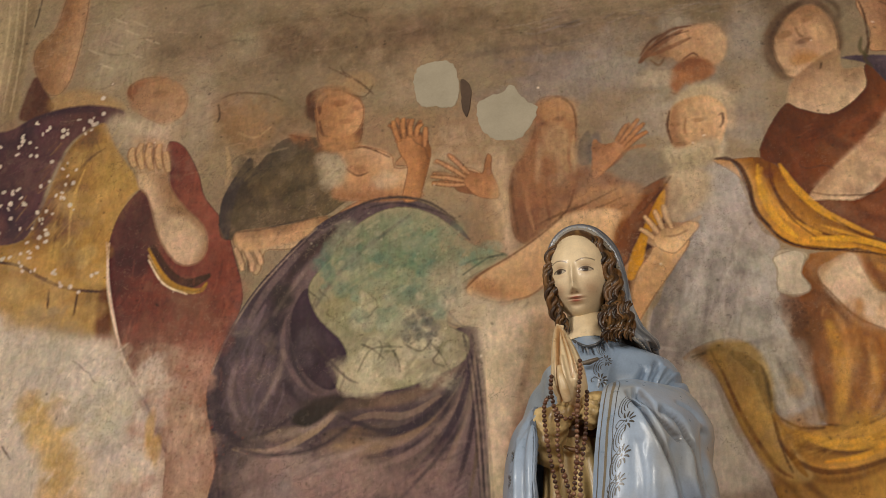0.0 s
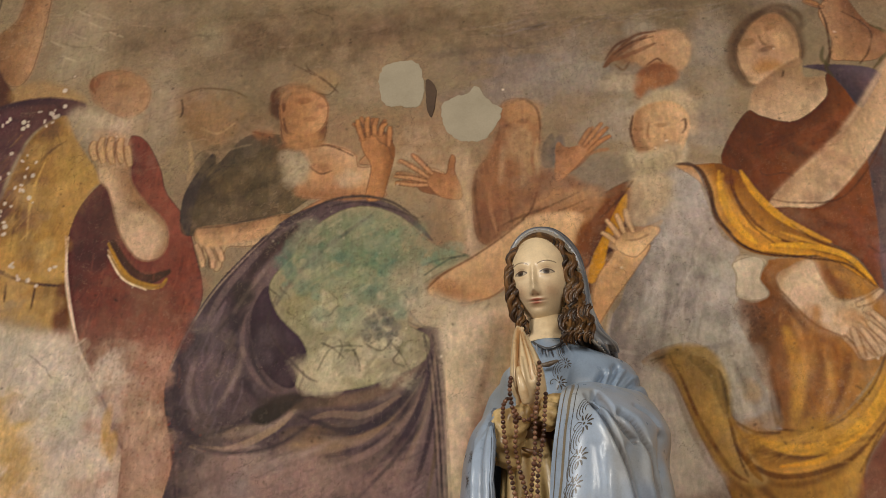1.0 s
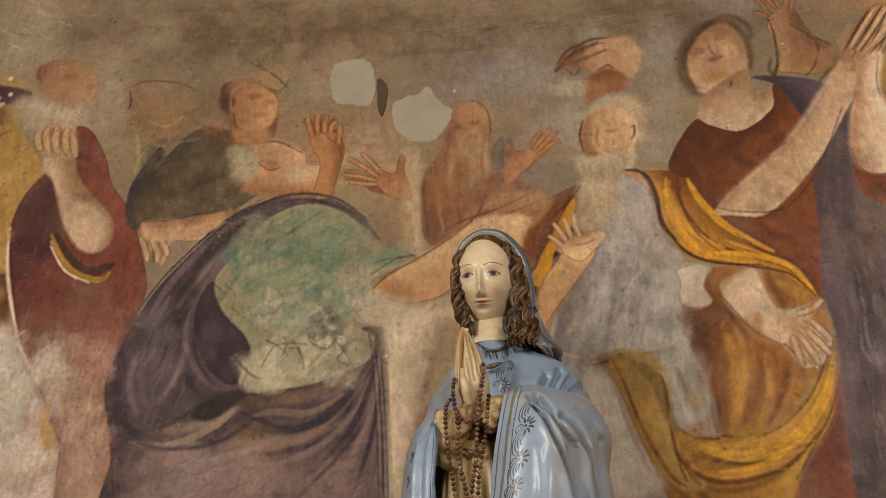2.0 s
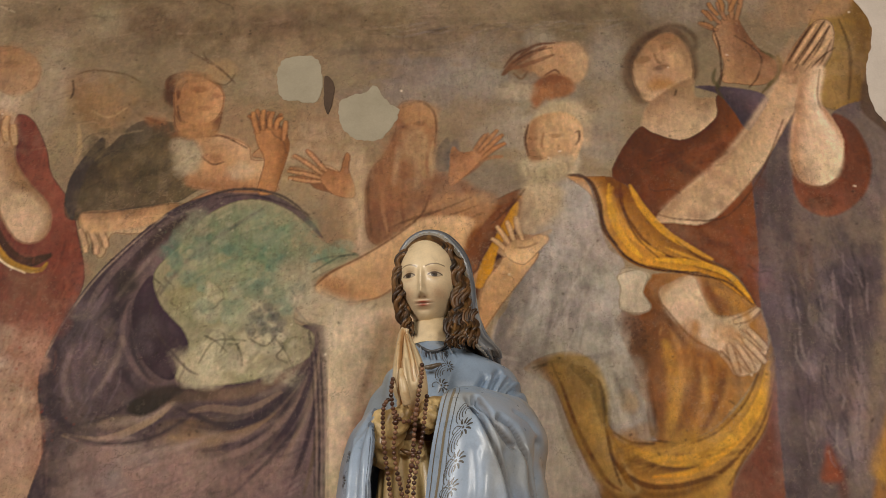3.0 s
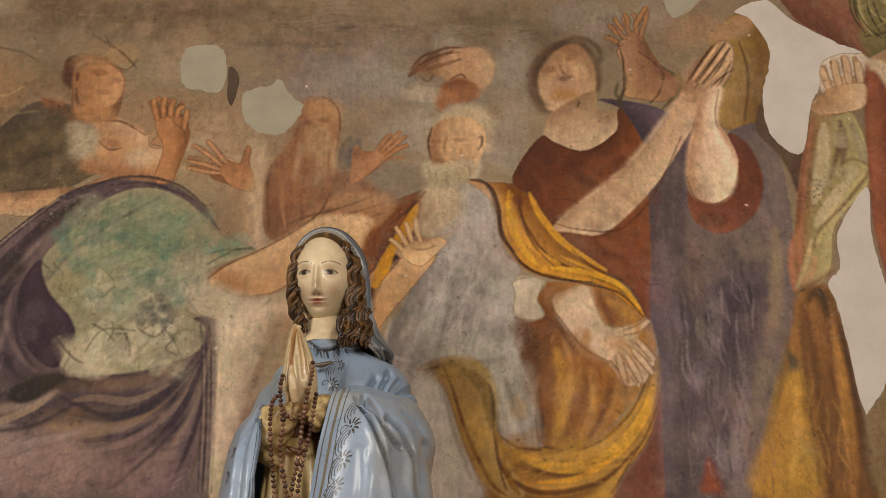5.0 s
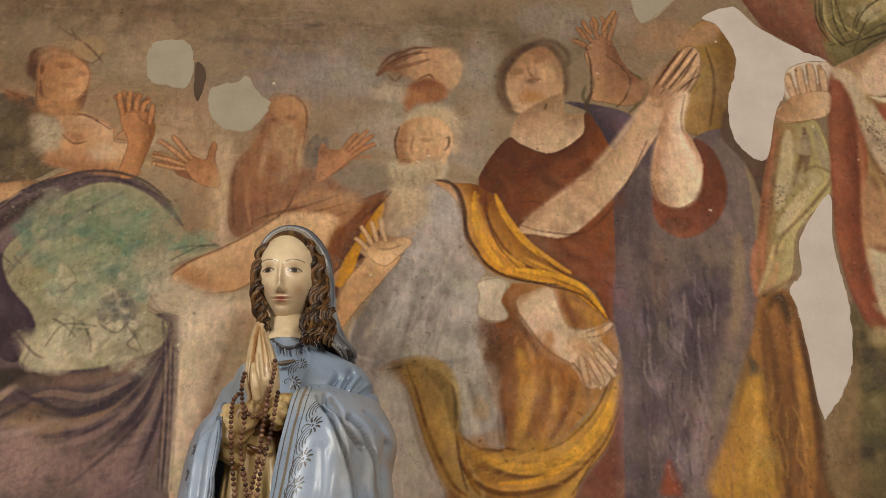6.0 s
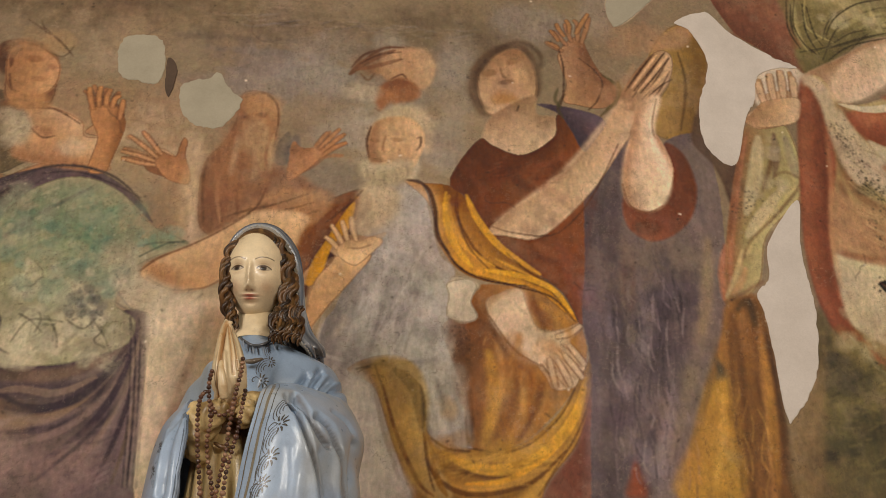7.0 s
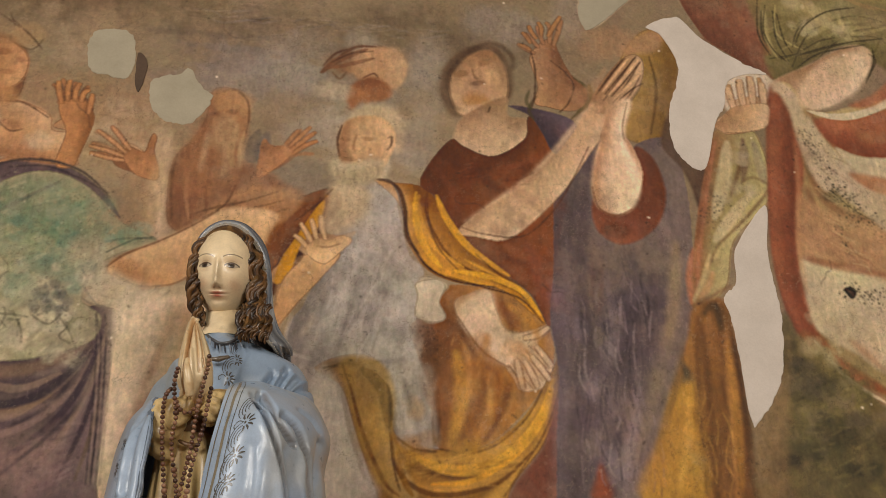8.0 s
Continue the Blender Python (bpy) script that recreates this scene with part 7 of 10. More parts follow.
stroke([0.327, 2.467, 0.336, 2.395, 0.351, 2.340], 0.0055, "5a3416", alpha=0.65, soft=1.4, wear=0.2)
stroke([0.438, 2.444, 0.383, 2.448, 0.341, 2.475], 0.0070, "6a4420", alpha=0.65, soft=1.4, wear=0.2)
stroke([0.275, 3.223, 0.330, 3.206, 0.354, 3.135, 0.360, 3.046, 0.394, 2.997], 0.0124, "56301a", alpha=0.7, soft=1.2, wear=0.15)
stroke([0.416, 3.205, 0.419, 3.105, 0.447, 3.019, 0.500, 2.954], 0.0062, "6b3f16", alpha=0.7, soft=1.2, wear=0.15)
stroke([0.385, 3.193, 0.385, 3.102, 0.412, 3.016, 0.454, 2.958], 0.0216, "c7963a", alpha=0.7, soft=1.2, wear=0.15)
stroke([0.440, 3.189, 0.471, 3.110, 0.532, 3.026, 0.638, 2.948], 0.0219, "c08e36", alpha=0.7, soft=1.2, wear=0.15)
stroke([0.485, 2.952, 0.576, 2.943, 0.667, 2.907, 0.718, 2.835], 0.0184, "c59338", alpha=0.7, soft=1.2, wear=0.15)
stroke([0.469, 2.934, 0.560, 2.911, 0.666, 2.882, 0.724, 2.811], 0.0061, "613818", alpha=0.7, soft=1.2, wear=0.15)
stroke([0.547, 3.010, 0.607, 2.954, 0.683, 2.917], 0.0062, "7d4d1a", alpha=0.7, soft=1.2, wear=0.15)
# grey tunic folds
stroke([0.402, 2.747, 0.392, 2.683, 0.424, 2.592, 0.441, 2.473], 0.0086, "aca596", alpha=0.5, soft=2, wear=0.3)
stroke([0.319, 2.939, 0.270, 2.802, 0.254, 2.689], 0.0088, "857d74", alpha=0.5, soft=2, wear=0.3)
stroke([0.367, 2.960, 0.338, 2.823, 0.326, 2.710], 0.0148, "a49d92", alpha=0.5, soft=2, wear=0.3)
stroke([0.338, 2.617, 0.371, 2.528, 0.394, 2.456], 0.0254, "aaa294", alpha=0.5, soft=2, wear=0.3)
stroke([0.381, 2.651, 0.410, 2.561, 0.430, 2.472], 0.0099, "877e73", alpha=0.5, soft=2, wear=0.3)
stroke([0.243, 2.984, 0.218, 2.830, 0.181, 2.668], 0.0131, "837b72", alpha=0.5, soft=2, wear=0.3)
stroke([0.193, 2.732, 0.251, 2.689, 0.337, 2.695, 0.388, 2.714], 0.0072, "b0a698", alpha=0.5, soft=2, wear=0.3)
stroke([0.161, 2.633, 0.195, 2.661, 0.255, 2.676], 0.0057, "66523a", alpha=0.5, soft=2, wear=0.3)
stroke([0.139, 2.665, 0.164, 2.730, 0.190, 2.796], 0.0086, "9d968a", alpha=0.5, soft=2, wear=0.3)
stroke([0.271, 3.073, 0.318, 2.973, 0.364, 2.908], 0.0121, "928b82", alpha=0.5, soft=2, wear=0.3)
blotches((0.166, 3.029), (0.366, 2.744), 26, ('8f8880', '7d766f', '9a9288'), 0.035, 0.30)
# violet robe: worn streaks
blotches((0.774, 3.029), (0.991, 2.385), 70, ('77696c', '6a5b60', '82747a', '5f5156', '867668'), 0.040, 0.35)
stroke([1.117, 3.095, 1.092, 2.932, 1.062, 2.794], 0.0324, "8d795c", alpha=0.45, soft=2.5, wear=0.4)
stroke([0.863, 3.055, 0.857, 2.914, 0.867, 2.780], 0.0079, "8a7a68", alpha=0.45, soft=2.5, wear=0.4)
stroke([0.894, 3.039, 0.888, 2.916, 0.877, 2.847], 0.0143, "7c4632", alpha=0.45, soft=2.5, wear=0.4)
stroke([0.922, 2.988, 0.958, 2.853, 0.932, 2.719], 0.0189, "544850", alpha=0.45, soft=2.5, wear=0.4)
stroke([1.035, 2.998, 1.029, 2.859, 0.993, 2.723], 0.0190, "5d4f54", alpha=0.45, soft=2.5, wear=0.4)
stroke([0.796, 2.996, 0.796, 2.742, 0.772, 2.462], 0.0182, "6a5a5a", alpha=0.45, soft=2.5, wear=0.4)
stroke([0.812, 2.743, 0.816, 2.585, 0.799, 2.434], 0.0149, "5d4f55", alpha=0.45, soft=2.5, wear=0.4)
stroke([0.972, 2.658, 0.946, 2.531, 0.905, 2.395], 0.0209, "857776", alpha=0.45, soft=2.5, wear=0.4)
area([0.869, 2.347, 0.864, 2.393, 0.853, 2.437, 0.835, 2.392, 0.822, 2.345], "8a4a32", soft=2, wear=0.3)
# ochre hem: lit and shaded falls
area([1.070, 2.648, 1.118, 2.667, 1.126, 2.542, 1.120, 2.359, 0.944, 2.351, 1.003, 2.504], "b08641", soft=3, wear=0.25, alpha=0.9)
stroke([1.149, 2.868, 1.130, 2.636, 1.120, 2.362], 0.0154, "6d482a", alpha=0.6, soft=1.8, wear=0.3)
stroke([1.200, 2.871, 1.176, 2.639, 1.151, 2.378], 0.0248, "7d5730", alpha=0.6, soft=1.8, wear=0.3)
stroke([1.229, 2.806, 1.226, 2.610, 1.213, 2.396], 0.0248, "a87a40", alpha=0.6, soft=1.8, wear=0.3)
stroke([1.226, 2.908, 1.245, 2.773, 1.250, 2.580, 1.240, 2.397], 0.0079, "5c3e24", alpha=0.6, soft=1.8, wear=0.3)
stroke([1.206, 2.915, 1.217, 2.873, 1.223, 2.822], 0.0162, "50412e", alpha=0.6, soft=1.8, wear=0.3)
stroke([1.098, 2.763, 1.070, 2.648, 1.000, 2.474], 0.0092, "7d6244", alpha=0.6, soft=1.8, wear=0.3)
stroke([1.138, 2.636, 1.142, 2.482, 1.138, 2.363], 0.0151, "8a6030", alpha=0.6, soft=1.8, wear=0.3)
stroke([1.099, 2.634, 1.085, 2.509, 1.048, 2.373], 0.0181, "bd9650", alpha=0.6, soft=1.8, wear=0.3)
stroke([1.224, 2.594, 1.222, 2.486, 1.212, 2.367], 0.0152, "9a6c36", alpha=0.6, soft=1.8, wear=0.3)
stroke([1.128, 2.892, 1.179, 2.922, 1.258, 2.972], 0.0065, "85603e", alpha=0.6, soft=1.8, wear=0.3)
stroke([1.094, 2.730, 1.101, 2.698, 1.092, 2.665], 0.0187, "5f5a48", alpha=0.6, soft=1.8, wear=0.3)
# sleeve with green lining
stroke([1.314, 3.462, 1.283, 3.319, 1.238, 3.180], 0.0419, "a89b7a", alpha=0.65, soft=1.6, wear=0.25)
stroke([1.363, 3.477, 1.359, 3.396, 1.342, 3.320], 0.0231, "7d5d4a", alpha=0.65, soft=1.6, wear=0.25)
stroke([1.394, 3.470, 1.406, 3.370, 1.408, 3.321], 0.0321, "a59577", alpha=0.65, soft=1.6, wear=0.25)
stroke([1.319, 3.302, 1.375, 3.338, 1.427, 3.313], 0.0070, "806040", alpha=0.65, soft=1.6, wear=0.25)
stroke([1.368, 3.288, 1.286, 3.184, 1.229, 3.105], 0.0343, "ab9a7a", alpha=0.65, soft=1.6, wear=0.25)
stroke([1.266, 3.457, 1.223, 3.293, 1.191, 3.157, 1.170, 3.081], 0.0155, "9a6647", alpha=0.65, soft=1.6, wear=0.25)
stroke([1.411, 3.282, 1.319, 3.178, 1.227, 3.086], 0.0069, "7d5a40", alpha=0.65, soft=1.6, wear=0.25)
stroke([1.165, 3.081, 1.143, 2.989, 1.140, 2.901], 0.0197, "a0684a", alpha=0.65, soft=1.6, wear=0.25)
stroke([1.213, 3.067, 1.188, 2.993, 1.146, 2.910], 0.0148, "ad9a70", alpha=0.65, soft=1.6, wear=0.25)
stroke([1.139, 2.893, 1.187, 2.922, 1.262, 2.972], 0.0065, "85583c", alpha=0.65, soft=1.6, wear=0.25)
speckle((1.211, 3.187), (1.289, 3.270), 60, ('3a352a', '4a4434'), 0.0040, 0.70, 0.014)
stroke([1.352, 3.578, 1.344, 3.629, 1.342, 3.665], 0.0293, "85603f", alpha=0.7, taper=0.5, soft=0.6)
stroke([1.352, 3.578, 1.344, 3.629, 1.342, 3.665], 0.0202, "c0a282", alpha=1.0, taper=0.5, soft=0.6)
stroke([1.383, 3.595, 1.382, 3.654, 1.383, 3.700], 0.0295, "85603f", alpha=0.7, taper=0.5, soft=0.6)
stroke([1.383, 3.595, 1.382, 3.654, 1.383, 3.700], 0.0204, "c0a282", alpha=1.0, taper=0.5, soft=0.6)
stroke([1.416, 3.603, 1.418, 3.667, 1.419, 3.716], 0.0297, "85603f", alpha=0.7, taper=0.5, soft=0.6)
stroke([1.416, 3.603, 1.418, 3.667, 1.419, 3.716], 0.0205, "c0a282", alpha=1.0, taper=0.5, soft=0.6)
stroke([1.450, 3.611, 1.453, 3.658, 1.453, 3.695], 0.0297, "85603f", alpha=0.7, taper=0.5, soft=0.6)
stroke([1.450, 3.611, 1.453, 3.658, 1.453, 3.695], 0.0205, "c0a282", alpha=1.0, taper=0.5, soft=0.6)
area([1.317, 3.555, 1.357, 3.592, 1.454, 3.613, 1.466, 3.572, 1.437, 3.521, 1.344, 3.494, 1.295, 3.497, 1.280, 3.516, 1.300, 3.535], "bd9c76", soft=1.3, wear=0.1, dark="8f6848", light="cbb292", turn=0, line="75543a")
# striped mantle: cream, pale green and russet bands
area([1.487, 3.081, 1.571, 3.057, 1.772, 3.037, 1.709, 2.738, 1.581, 2.793, 1.489, 2.855, 1.477, 2.962], "b9a88c", soft=2, wear=0.2, light="bfb38e", turn=90)
area([1.507, 3.291, 1.602, 3.232, 1.800, 3.174, 1.768, 3.022, 1.623, 3.065, 1.487, 3.081, 1.481, 3.183], "a98462", soft=4, wear=0.3, light="b5946e", turn=0)
area([1.582, 3.585, 1.644, 3.472, 1.722, 3.402, 1.842, 3.374, 1.800, 3.174, 1.694, 3.256, 1.620, 3.332, 1.583, 3.429], "b1a084", soft=2.5, wear=0.25)
area([1.608, 3.573, 1.720, 3.585, 1.896, 3.631, 1.857, 3.447, 1.732, 3.454, 1.647, 3.487], "98583e", soft=2, wear=0.2, dark="804630", light="a86c4e", turn=90)
area([1.585, 3.605, 1.686, 3.603, 1.805, 3.642, 1.915, 3.721, 1.905, 3.676, 1.758, 3.594, 1.663, 3.579], "beb093", soft=1.4, wear=0.2)
area([1.729, 3.638, 1.813, 3.687, 1.929, 3.790, 1.916, 3.725, 1.805, 3.642], "a06a4c", soft=2, wear=0.25)
area([1.654, 3.473, 1.730, 3.448, 1.857, 3.447, 1.846, 3.390, 1.720, 3.394], "b9aa8d", soft=1.6, wear=0.2)
area([1.682, 3.382, 1.753, 3.381, 1.840, 3.363, 1.830, 3.316, 1.743, 3.328], "a87a58", soft=2, wear=0.25)
area([1.484, 3.692, 1.552, 3.679, 1.586, 3.533, 1.638, 3.374, 1.598, 3.310, 1.558, 3.386, 1.533, 3.506], "b4a286", soft=2, wear=0.25)
area([1.485, 3.660, 1.523, 3.610, 1.528, 3.485, 1.505, 3.321, 1.472, 3.126, 1.462, 2.961, 1.497, 2.804, 1.461, 2.805, 1.415, 2.922, 1.400, 3.064, 1.413, 3.215, 1.441, 3.455], "8e5239", soft=2, wear=0.2, dark="74402c", light="9c6246", turn=180, deep=0.03)
stroke([1.528, 3.485, 1.513, 3.302, 1.484, 3.127, 1.484, 2.963], 0.0105, "a97c5a", alpha=0.6, soft=2)
stroke([1.482, 3.080, 1.588, 3.058, 1.735, 3.041], 0.0277, "a5684a", alpha=0.6, soft=2)
stroke([1.484, 2.844, 1.548, 2.744, 1.671, 2.670], 0.0428, "a2623f", alpha=0.8, soft=2)
stroke([1.479, 2.817, 1.557, 2.708, 1.664, 2.640], 0.0115, "c0b090", alpha=0.7)
stroke([1.580, 2.831, 1.673, 2.736], 0.0233, "ad7a58", alpha=0.5, soft=2)
speckle((1.555, 3.529), (1.618, 3.372), 120, ('3a3428', '50482f', '4a3c2c'), 0.0040, 0.65, 0.014)
speckle((1.614, 3.351), (1.707, 3.232), 130, ('2f2a20', '463f2c'), 0.0045, 0.70, 0.018)
speckle((1.651, 3.218), (1.767, 3.199), 70, ('3a3428', '54492f'), 0.0040, 0.60, 0.014)
speckle((1.591, 2.980), (1.720, 2.967), 80, ('3a2f20', '5a4a30', '2a241a'), 0.0050, 0.70, 0.014)
speckle((1.630, 3.196), (1.621, 3.101), 30, ('4a4030',), 0.0040, 0.60, 0.010)
area([1.604, 2.964, 1.595, 2.986, 1.619, 2.995, 1.631, 2.978, 1.616, 2.956], "2c261c", soft=0.8)
# mossy ground
blotches((1.393, 2.784), (1.589, 2.385), 90, ('6d6340', '55502f', '7d7248', '474230', '867a4e'), 0.040, 0.45)
blotches((1.275, 2.519), (1.589, 2.385), 40, ('5c5436', '6a5c3e', '4a452f'), 0.040, 0.40)
wash(1.479, 2.674, 0.053, 0.034, "3d3a2c", 0.50, wear=0.8)
wash(1.418, 2.735, 0.044, 0.028, "3d3a2c", 0.50, wear=0.8)
wash(1.457, 2.592, 0.033, 0.021, "3d3a2c", 0.50, wear=0.8)
wash(1.496, 2.547, 0.062, 0.039, "3d3a2c", 0.50, wear=0.8)
wash(1.410, 2.496, 0.047, 0.030, "3d3a2c", 0.50, wear=0.8)
wash(1.557, 2.458, 0.052, 0.033, "3d3a2c", 0.50, wear=0.8)
wash(1.358, 2.463, 0.037, 0.024, "3d3a2c", 0.50, wear=0.8)
wash(1.569, 2.599, 0.039, 0.025, "3d3a2c", 0.50, wear=0.8)
wash(1.404, 2.801, 0.024, 0.016, "3d3a2c", 0.50, wear=0.8)
wash(1.460, 2.797, 0.036, 0.043, "8b7d4e", 0.40, wear=0.7)
wash(1.549, 2.662, 0.036, 0.043, "8b7d4e", 0.40, wear=0.7)
wash(1.428, 2.606, 0.025, 0.030, "8b7d4e", 0.40, wear=0.7)
wash(1.366, 2.418, 0.028, 0.033, "8b7d4e", 0.40, wear=0.7)
wash(1.573, 2.384, 0.031, 0.037, "8b7d4e", 0.40, wear=0.7)
area([1.262, 2.534, 1.297, 2.614, 1.375, 2.716, 1.413, 2.887, 1.403, 2.784, 1.371, 2.619, 1.325, 2.369, 1.253, 2.366], "86704c", soft=3, alpha=0.7, wear=0.3)
# russet cloth over the patch
blotches((1.278, 3.984), (1.478, 3.803), 16, ('8f5d45', '7d4d38', '9a6a50'), 0.030, 0.40)
stroke([1.489, 4.037, 1.472, 3.893, 1.501, 3.806], 0.0058, "4a3f28", alpha=0.7, soft=0.8)
stroke([1.579, 3.849, 1.615, 3.935, 1.700, 4.005, 1.804, 4.043], 0.0060, "4a3f28", alpha=0.7, soft=0.8)
stroke([1.495, 3.794, 1.613, 3.831, 1.736, 3.881, 1.899, 3.925], 0.0059, "4a3f28", alpha=0.7, soft=0.8)
stroke([1.585, 3.771, 1.671, 3.838, 1.834, 3.893], 0.0059, "4a3f28", alpha=0.7, soft=0.8)
stroke([1.535, 3.995, 1.530, 3.878, 1.560, 3.790], 0.0058, "4a3f28", alpha=0.7, soft=0.8)
stroke([1.803, 3.730, 1.850, 3.826, 1.852, 3.884], 0.0059, "4a3f28", alpha=0.7, soft=0.8)
stroke([1.506, 3.991, 1.500, 3.874, 1.526, 3.797], 0.0155, "a89c6c", alpha=0.5, soft=1.6)
stroke([1.633, 3.891, 1.731, 3.962, 1.833, 3.987], 0.0159, "a89c6c", alpha=0.5, soft=1.6)
stroke([1.762, 4.025, 1.784, 3.933, 1.925, 3.975], 0.0161, "a89c6c", alpha=0.5, soft=1.6)
blotches((1.611, 4.053), (1.910, 3.903), 26, ('8d8254', 'a3986a', '766b42', 'b3a684'), 0.030, 0.40)
area([1.569, 3.670, 1.642, 3.778, 1.749, 3.848, 1.815, 3.845, 1.812, 3.776, 1.758, 3.692, 1.653, 3.625, 1.578, 3.612], "c3aa8c", soft=3, alpha=0.8, wear=0.1, light="d0bca2", turn=0)
stroke([0.780, 3.047, 0.761, 2.872, 0.742, 2.738, 0.742, 2.581, 0.735, 2.341], 0.0241, "75666a", alpha=0.5, soft=5, wear=0.5)
stroke([0.797, 3.013, 0.771, 2.773, 0.757, 2.521, 0.752, 2.342], 0.0240, "75666a", alpha=0.5, soft=5, wear=0.5)
blotches((1.418, 2.888), (1.666, 2.769), 14, ('b0a47e', 'bdb290'), 0.030, 0.30)
# warm glaze left in the reds and golds
blotches((0.400, 3.307), (0.769, 3.082), 26, ('7d4224', '8a4c2a', '74391f'), 0.035, 0.35)
blotches((0.453, 2.750), (0.665, 2.486), 30, ('a86c34', 'b57d40', '9a5e2c'), 0.035, 0.30)
blotches((0.254, 2.596), (0.703, 2.371), 30, ('b58a42', 'a87a34', 'bd964e'), 0.035, 0.30)
# lit forearm and pear-shaped elbow of the praying figure
area([0.541, 3.112, 0.647, 3.209, 0.748, 3.314, 0.838, 3.441, 0.896, 3.539, 0.934, 3.544, 0.870, 3.405, 0.794, 3.251, 0.725, 3.155, 0.643, 3.104], "c2a482", soft=5, alpha=0.75, wear=0.1)
area([0.922, 3.420, 0.946, 3.524, 0.994, 3.576, 1.028, 3.575, 1.001, 3.479, 0.999, 3.416, 1.026, 3.332, 1.026, 3.255, 0.996, 3.195, 0.946, 3.172, 0.899, 3.195, 0.887, 3.260, 0.899, 3.339], "cdb193", soft=2, alpha=0.9, wear=0.1, dark="a87c58", light="d8c4a8", turn=0, deep=0.02)
stroke([1.016, 3.570, 0.994, 3.479, 0.997, 3.424], 0.0052, "7d5638", alpha=0.6)
stroke([0.887, 3.260, 0.902, 3.190, 0.949, 3.168, 1.001, 3.195], 0.0050, "8a5434", alpha=0.6)
blotches((0.785, 3.084), (1.055, 2.727), 40, ('4f4248', '5d5056', '6f6064'), 0.030, 0.35)
# pale ground between mantle and statue
area([-0.367, 2.799, -0.266, 2.823, -0.206, 2.750, -0.230, 2.610, -0.301, 2.476, -0.316, 2.318, -0.343, 2.318, -0.352, 2.580], "c4b298", soft=4, alpha=0.9, wear=0.2, light="c2b298", turn=180)
stroke([-0.219, 2.798, -0.243, 2.672, -0.293, 2.505], 0.0170, "a87a5c", alpha=0.6, soft=3)
area([-0.457, 2.849, -0.416, 2.890, -0.326, 2.856, -0.238, 2.839, -0.266, 2.815, -0.337, 2.786, -0.409, 2.783], "b0a288", soft=3, alpha=0.7, wear=0.3)
area([-0.264, 2.766, -0.193, 2.798, -0.176, 2.702, -0.230, 2.610, -0.249, 2.672], "b59c7c", soft=4, alpha=0.6, wear=0.3)
blotches((-1.472, 3.979), (-0.912, 3.675), 24, ('8d7c64', '7a6850', '968870'), 0.050, 0.30)
stroke([-1.481, 3.924, -1.452, 3.906, -1.428, 3.893], 0.0078, "a89a82", alpha=0.3, soft=0.8)
stroke([-1.533, 3.885, -1.504, 3.867, -1.479, 3.855], 0.0078, "a89a82", alpha=0.3, soft=0.8)
stroke([-1.457, 3.956, -1.428, 3.937, -1.404, 3.925], 0.0078, "a89a82", alpha=0.3, soft=0.8)
stroke([-1.548, 3.796, -1.519, 3.779, -1.495, 3.767], 0.0077, "a89a82", alpha=0.3, soft=0.8)
stroke([-1.527, 3.978, -1.497, 3.959, -1.473, 3.946], 0.0078, "a89a82", alpha=0.3, soft=0.8)
stroke([-1.595, 3.860, -1.566, 3.842, -1.542, 3.829], 0.0078, "a89a82", alpha=0.3, soft=0.8)
stroke([-1.459, 3.829, -1.431, 3.812, -1.407, 3.799], 0.0076, "a89a82", alpha=0.3, soft=0.8)
stroke([-1.410, 3.879, -1.381, 3.861, -1.357, 3.849], 0.0077, "a89a82", alpha=0.3, soft=0.8)
area([-0.780, 3.430, -0.721, 3.427, -0.705, 3.377, -0.761, 3.368, -0.812, 3.390, -0.807, 3.441], "a87c54", soft=3, alpha=0.9, wear=0.25)
area([-0.845, 3.589, -0.796, 3.612, -0.735, 3.592, -0.752, 3.573, -0.803, 3.571, -0.825, 3.537], "94704f", soft=2.5, alpha=0.8, wear=0.3)
# dotted cloak and ochre mantle, uneven
blotches((-1.823, 3.589), (-1.517, 3.163), 30, ('6b4244', '57343c', '7a5048', '4a2e3c'), 0.035, 0.35)
blotches((-1.622, 3.491), (-1.340, 3.108), 26, ('b08e55', 'a5824a', 'bd9c66'), 0.035, 0.35)
blotches((-1.700, 3.125), (-1.422, 2.866), 18, ('b59660', 'a98850', 'bda472'), 0.035, 0.35)
blotches((-1.097, 3.368), (-0.848, 3.131), 20, ('57482f', '4a3e2c', '65553a'), 0.030, 0.40)
blotches((1.243, 3.454), (1.381, 3.136), 18, ('b0a58a', 'a3946e', 'ad9c7c'), 0.022, 0.40)
blotches((1.572, 4.048), (1.910, 3.903), 34, ('a3986a', 'b3a684', '968a5e', 'a89670'), 0.030, 0.45)
stroke([1.513, 4.016, 1.492, 3.896, 1.530, 3.800], 0.0058, "54482c", alpha=0.7, soft=0.8)
stroke([1.590, 3.862, 1.632, 3.942, 1.721, 4.015, 1.825, 4.046], 0.0060, "54482c", alpha=0.7, soft=0.8)
stroke([1.533, 3.798, 1.653, 3.843, 1.777, 3.895, 1.899, 3.925], 0.0059, "54482c", alpha=0.7, soft=0.8)
stroke([1.547, 3.985, 1.555, 3.881, 1.575, 3.826], 0.0058, "54482c", alpha=0.7, soft=0.8)
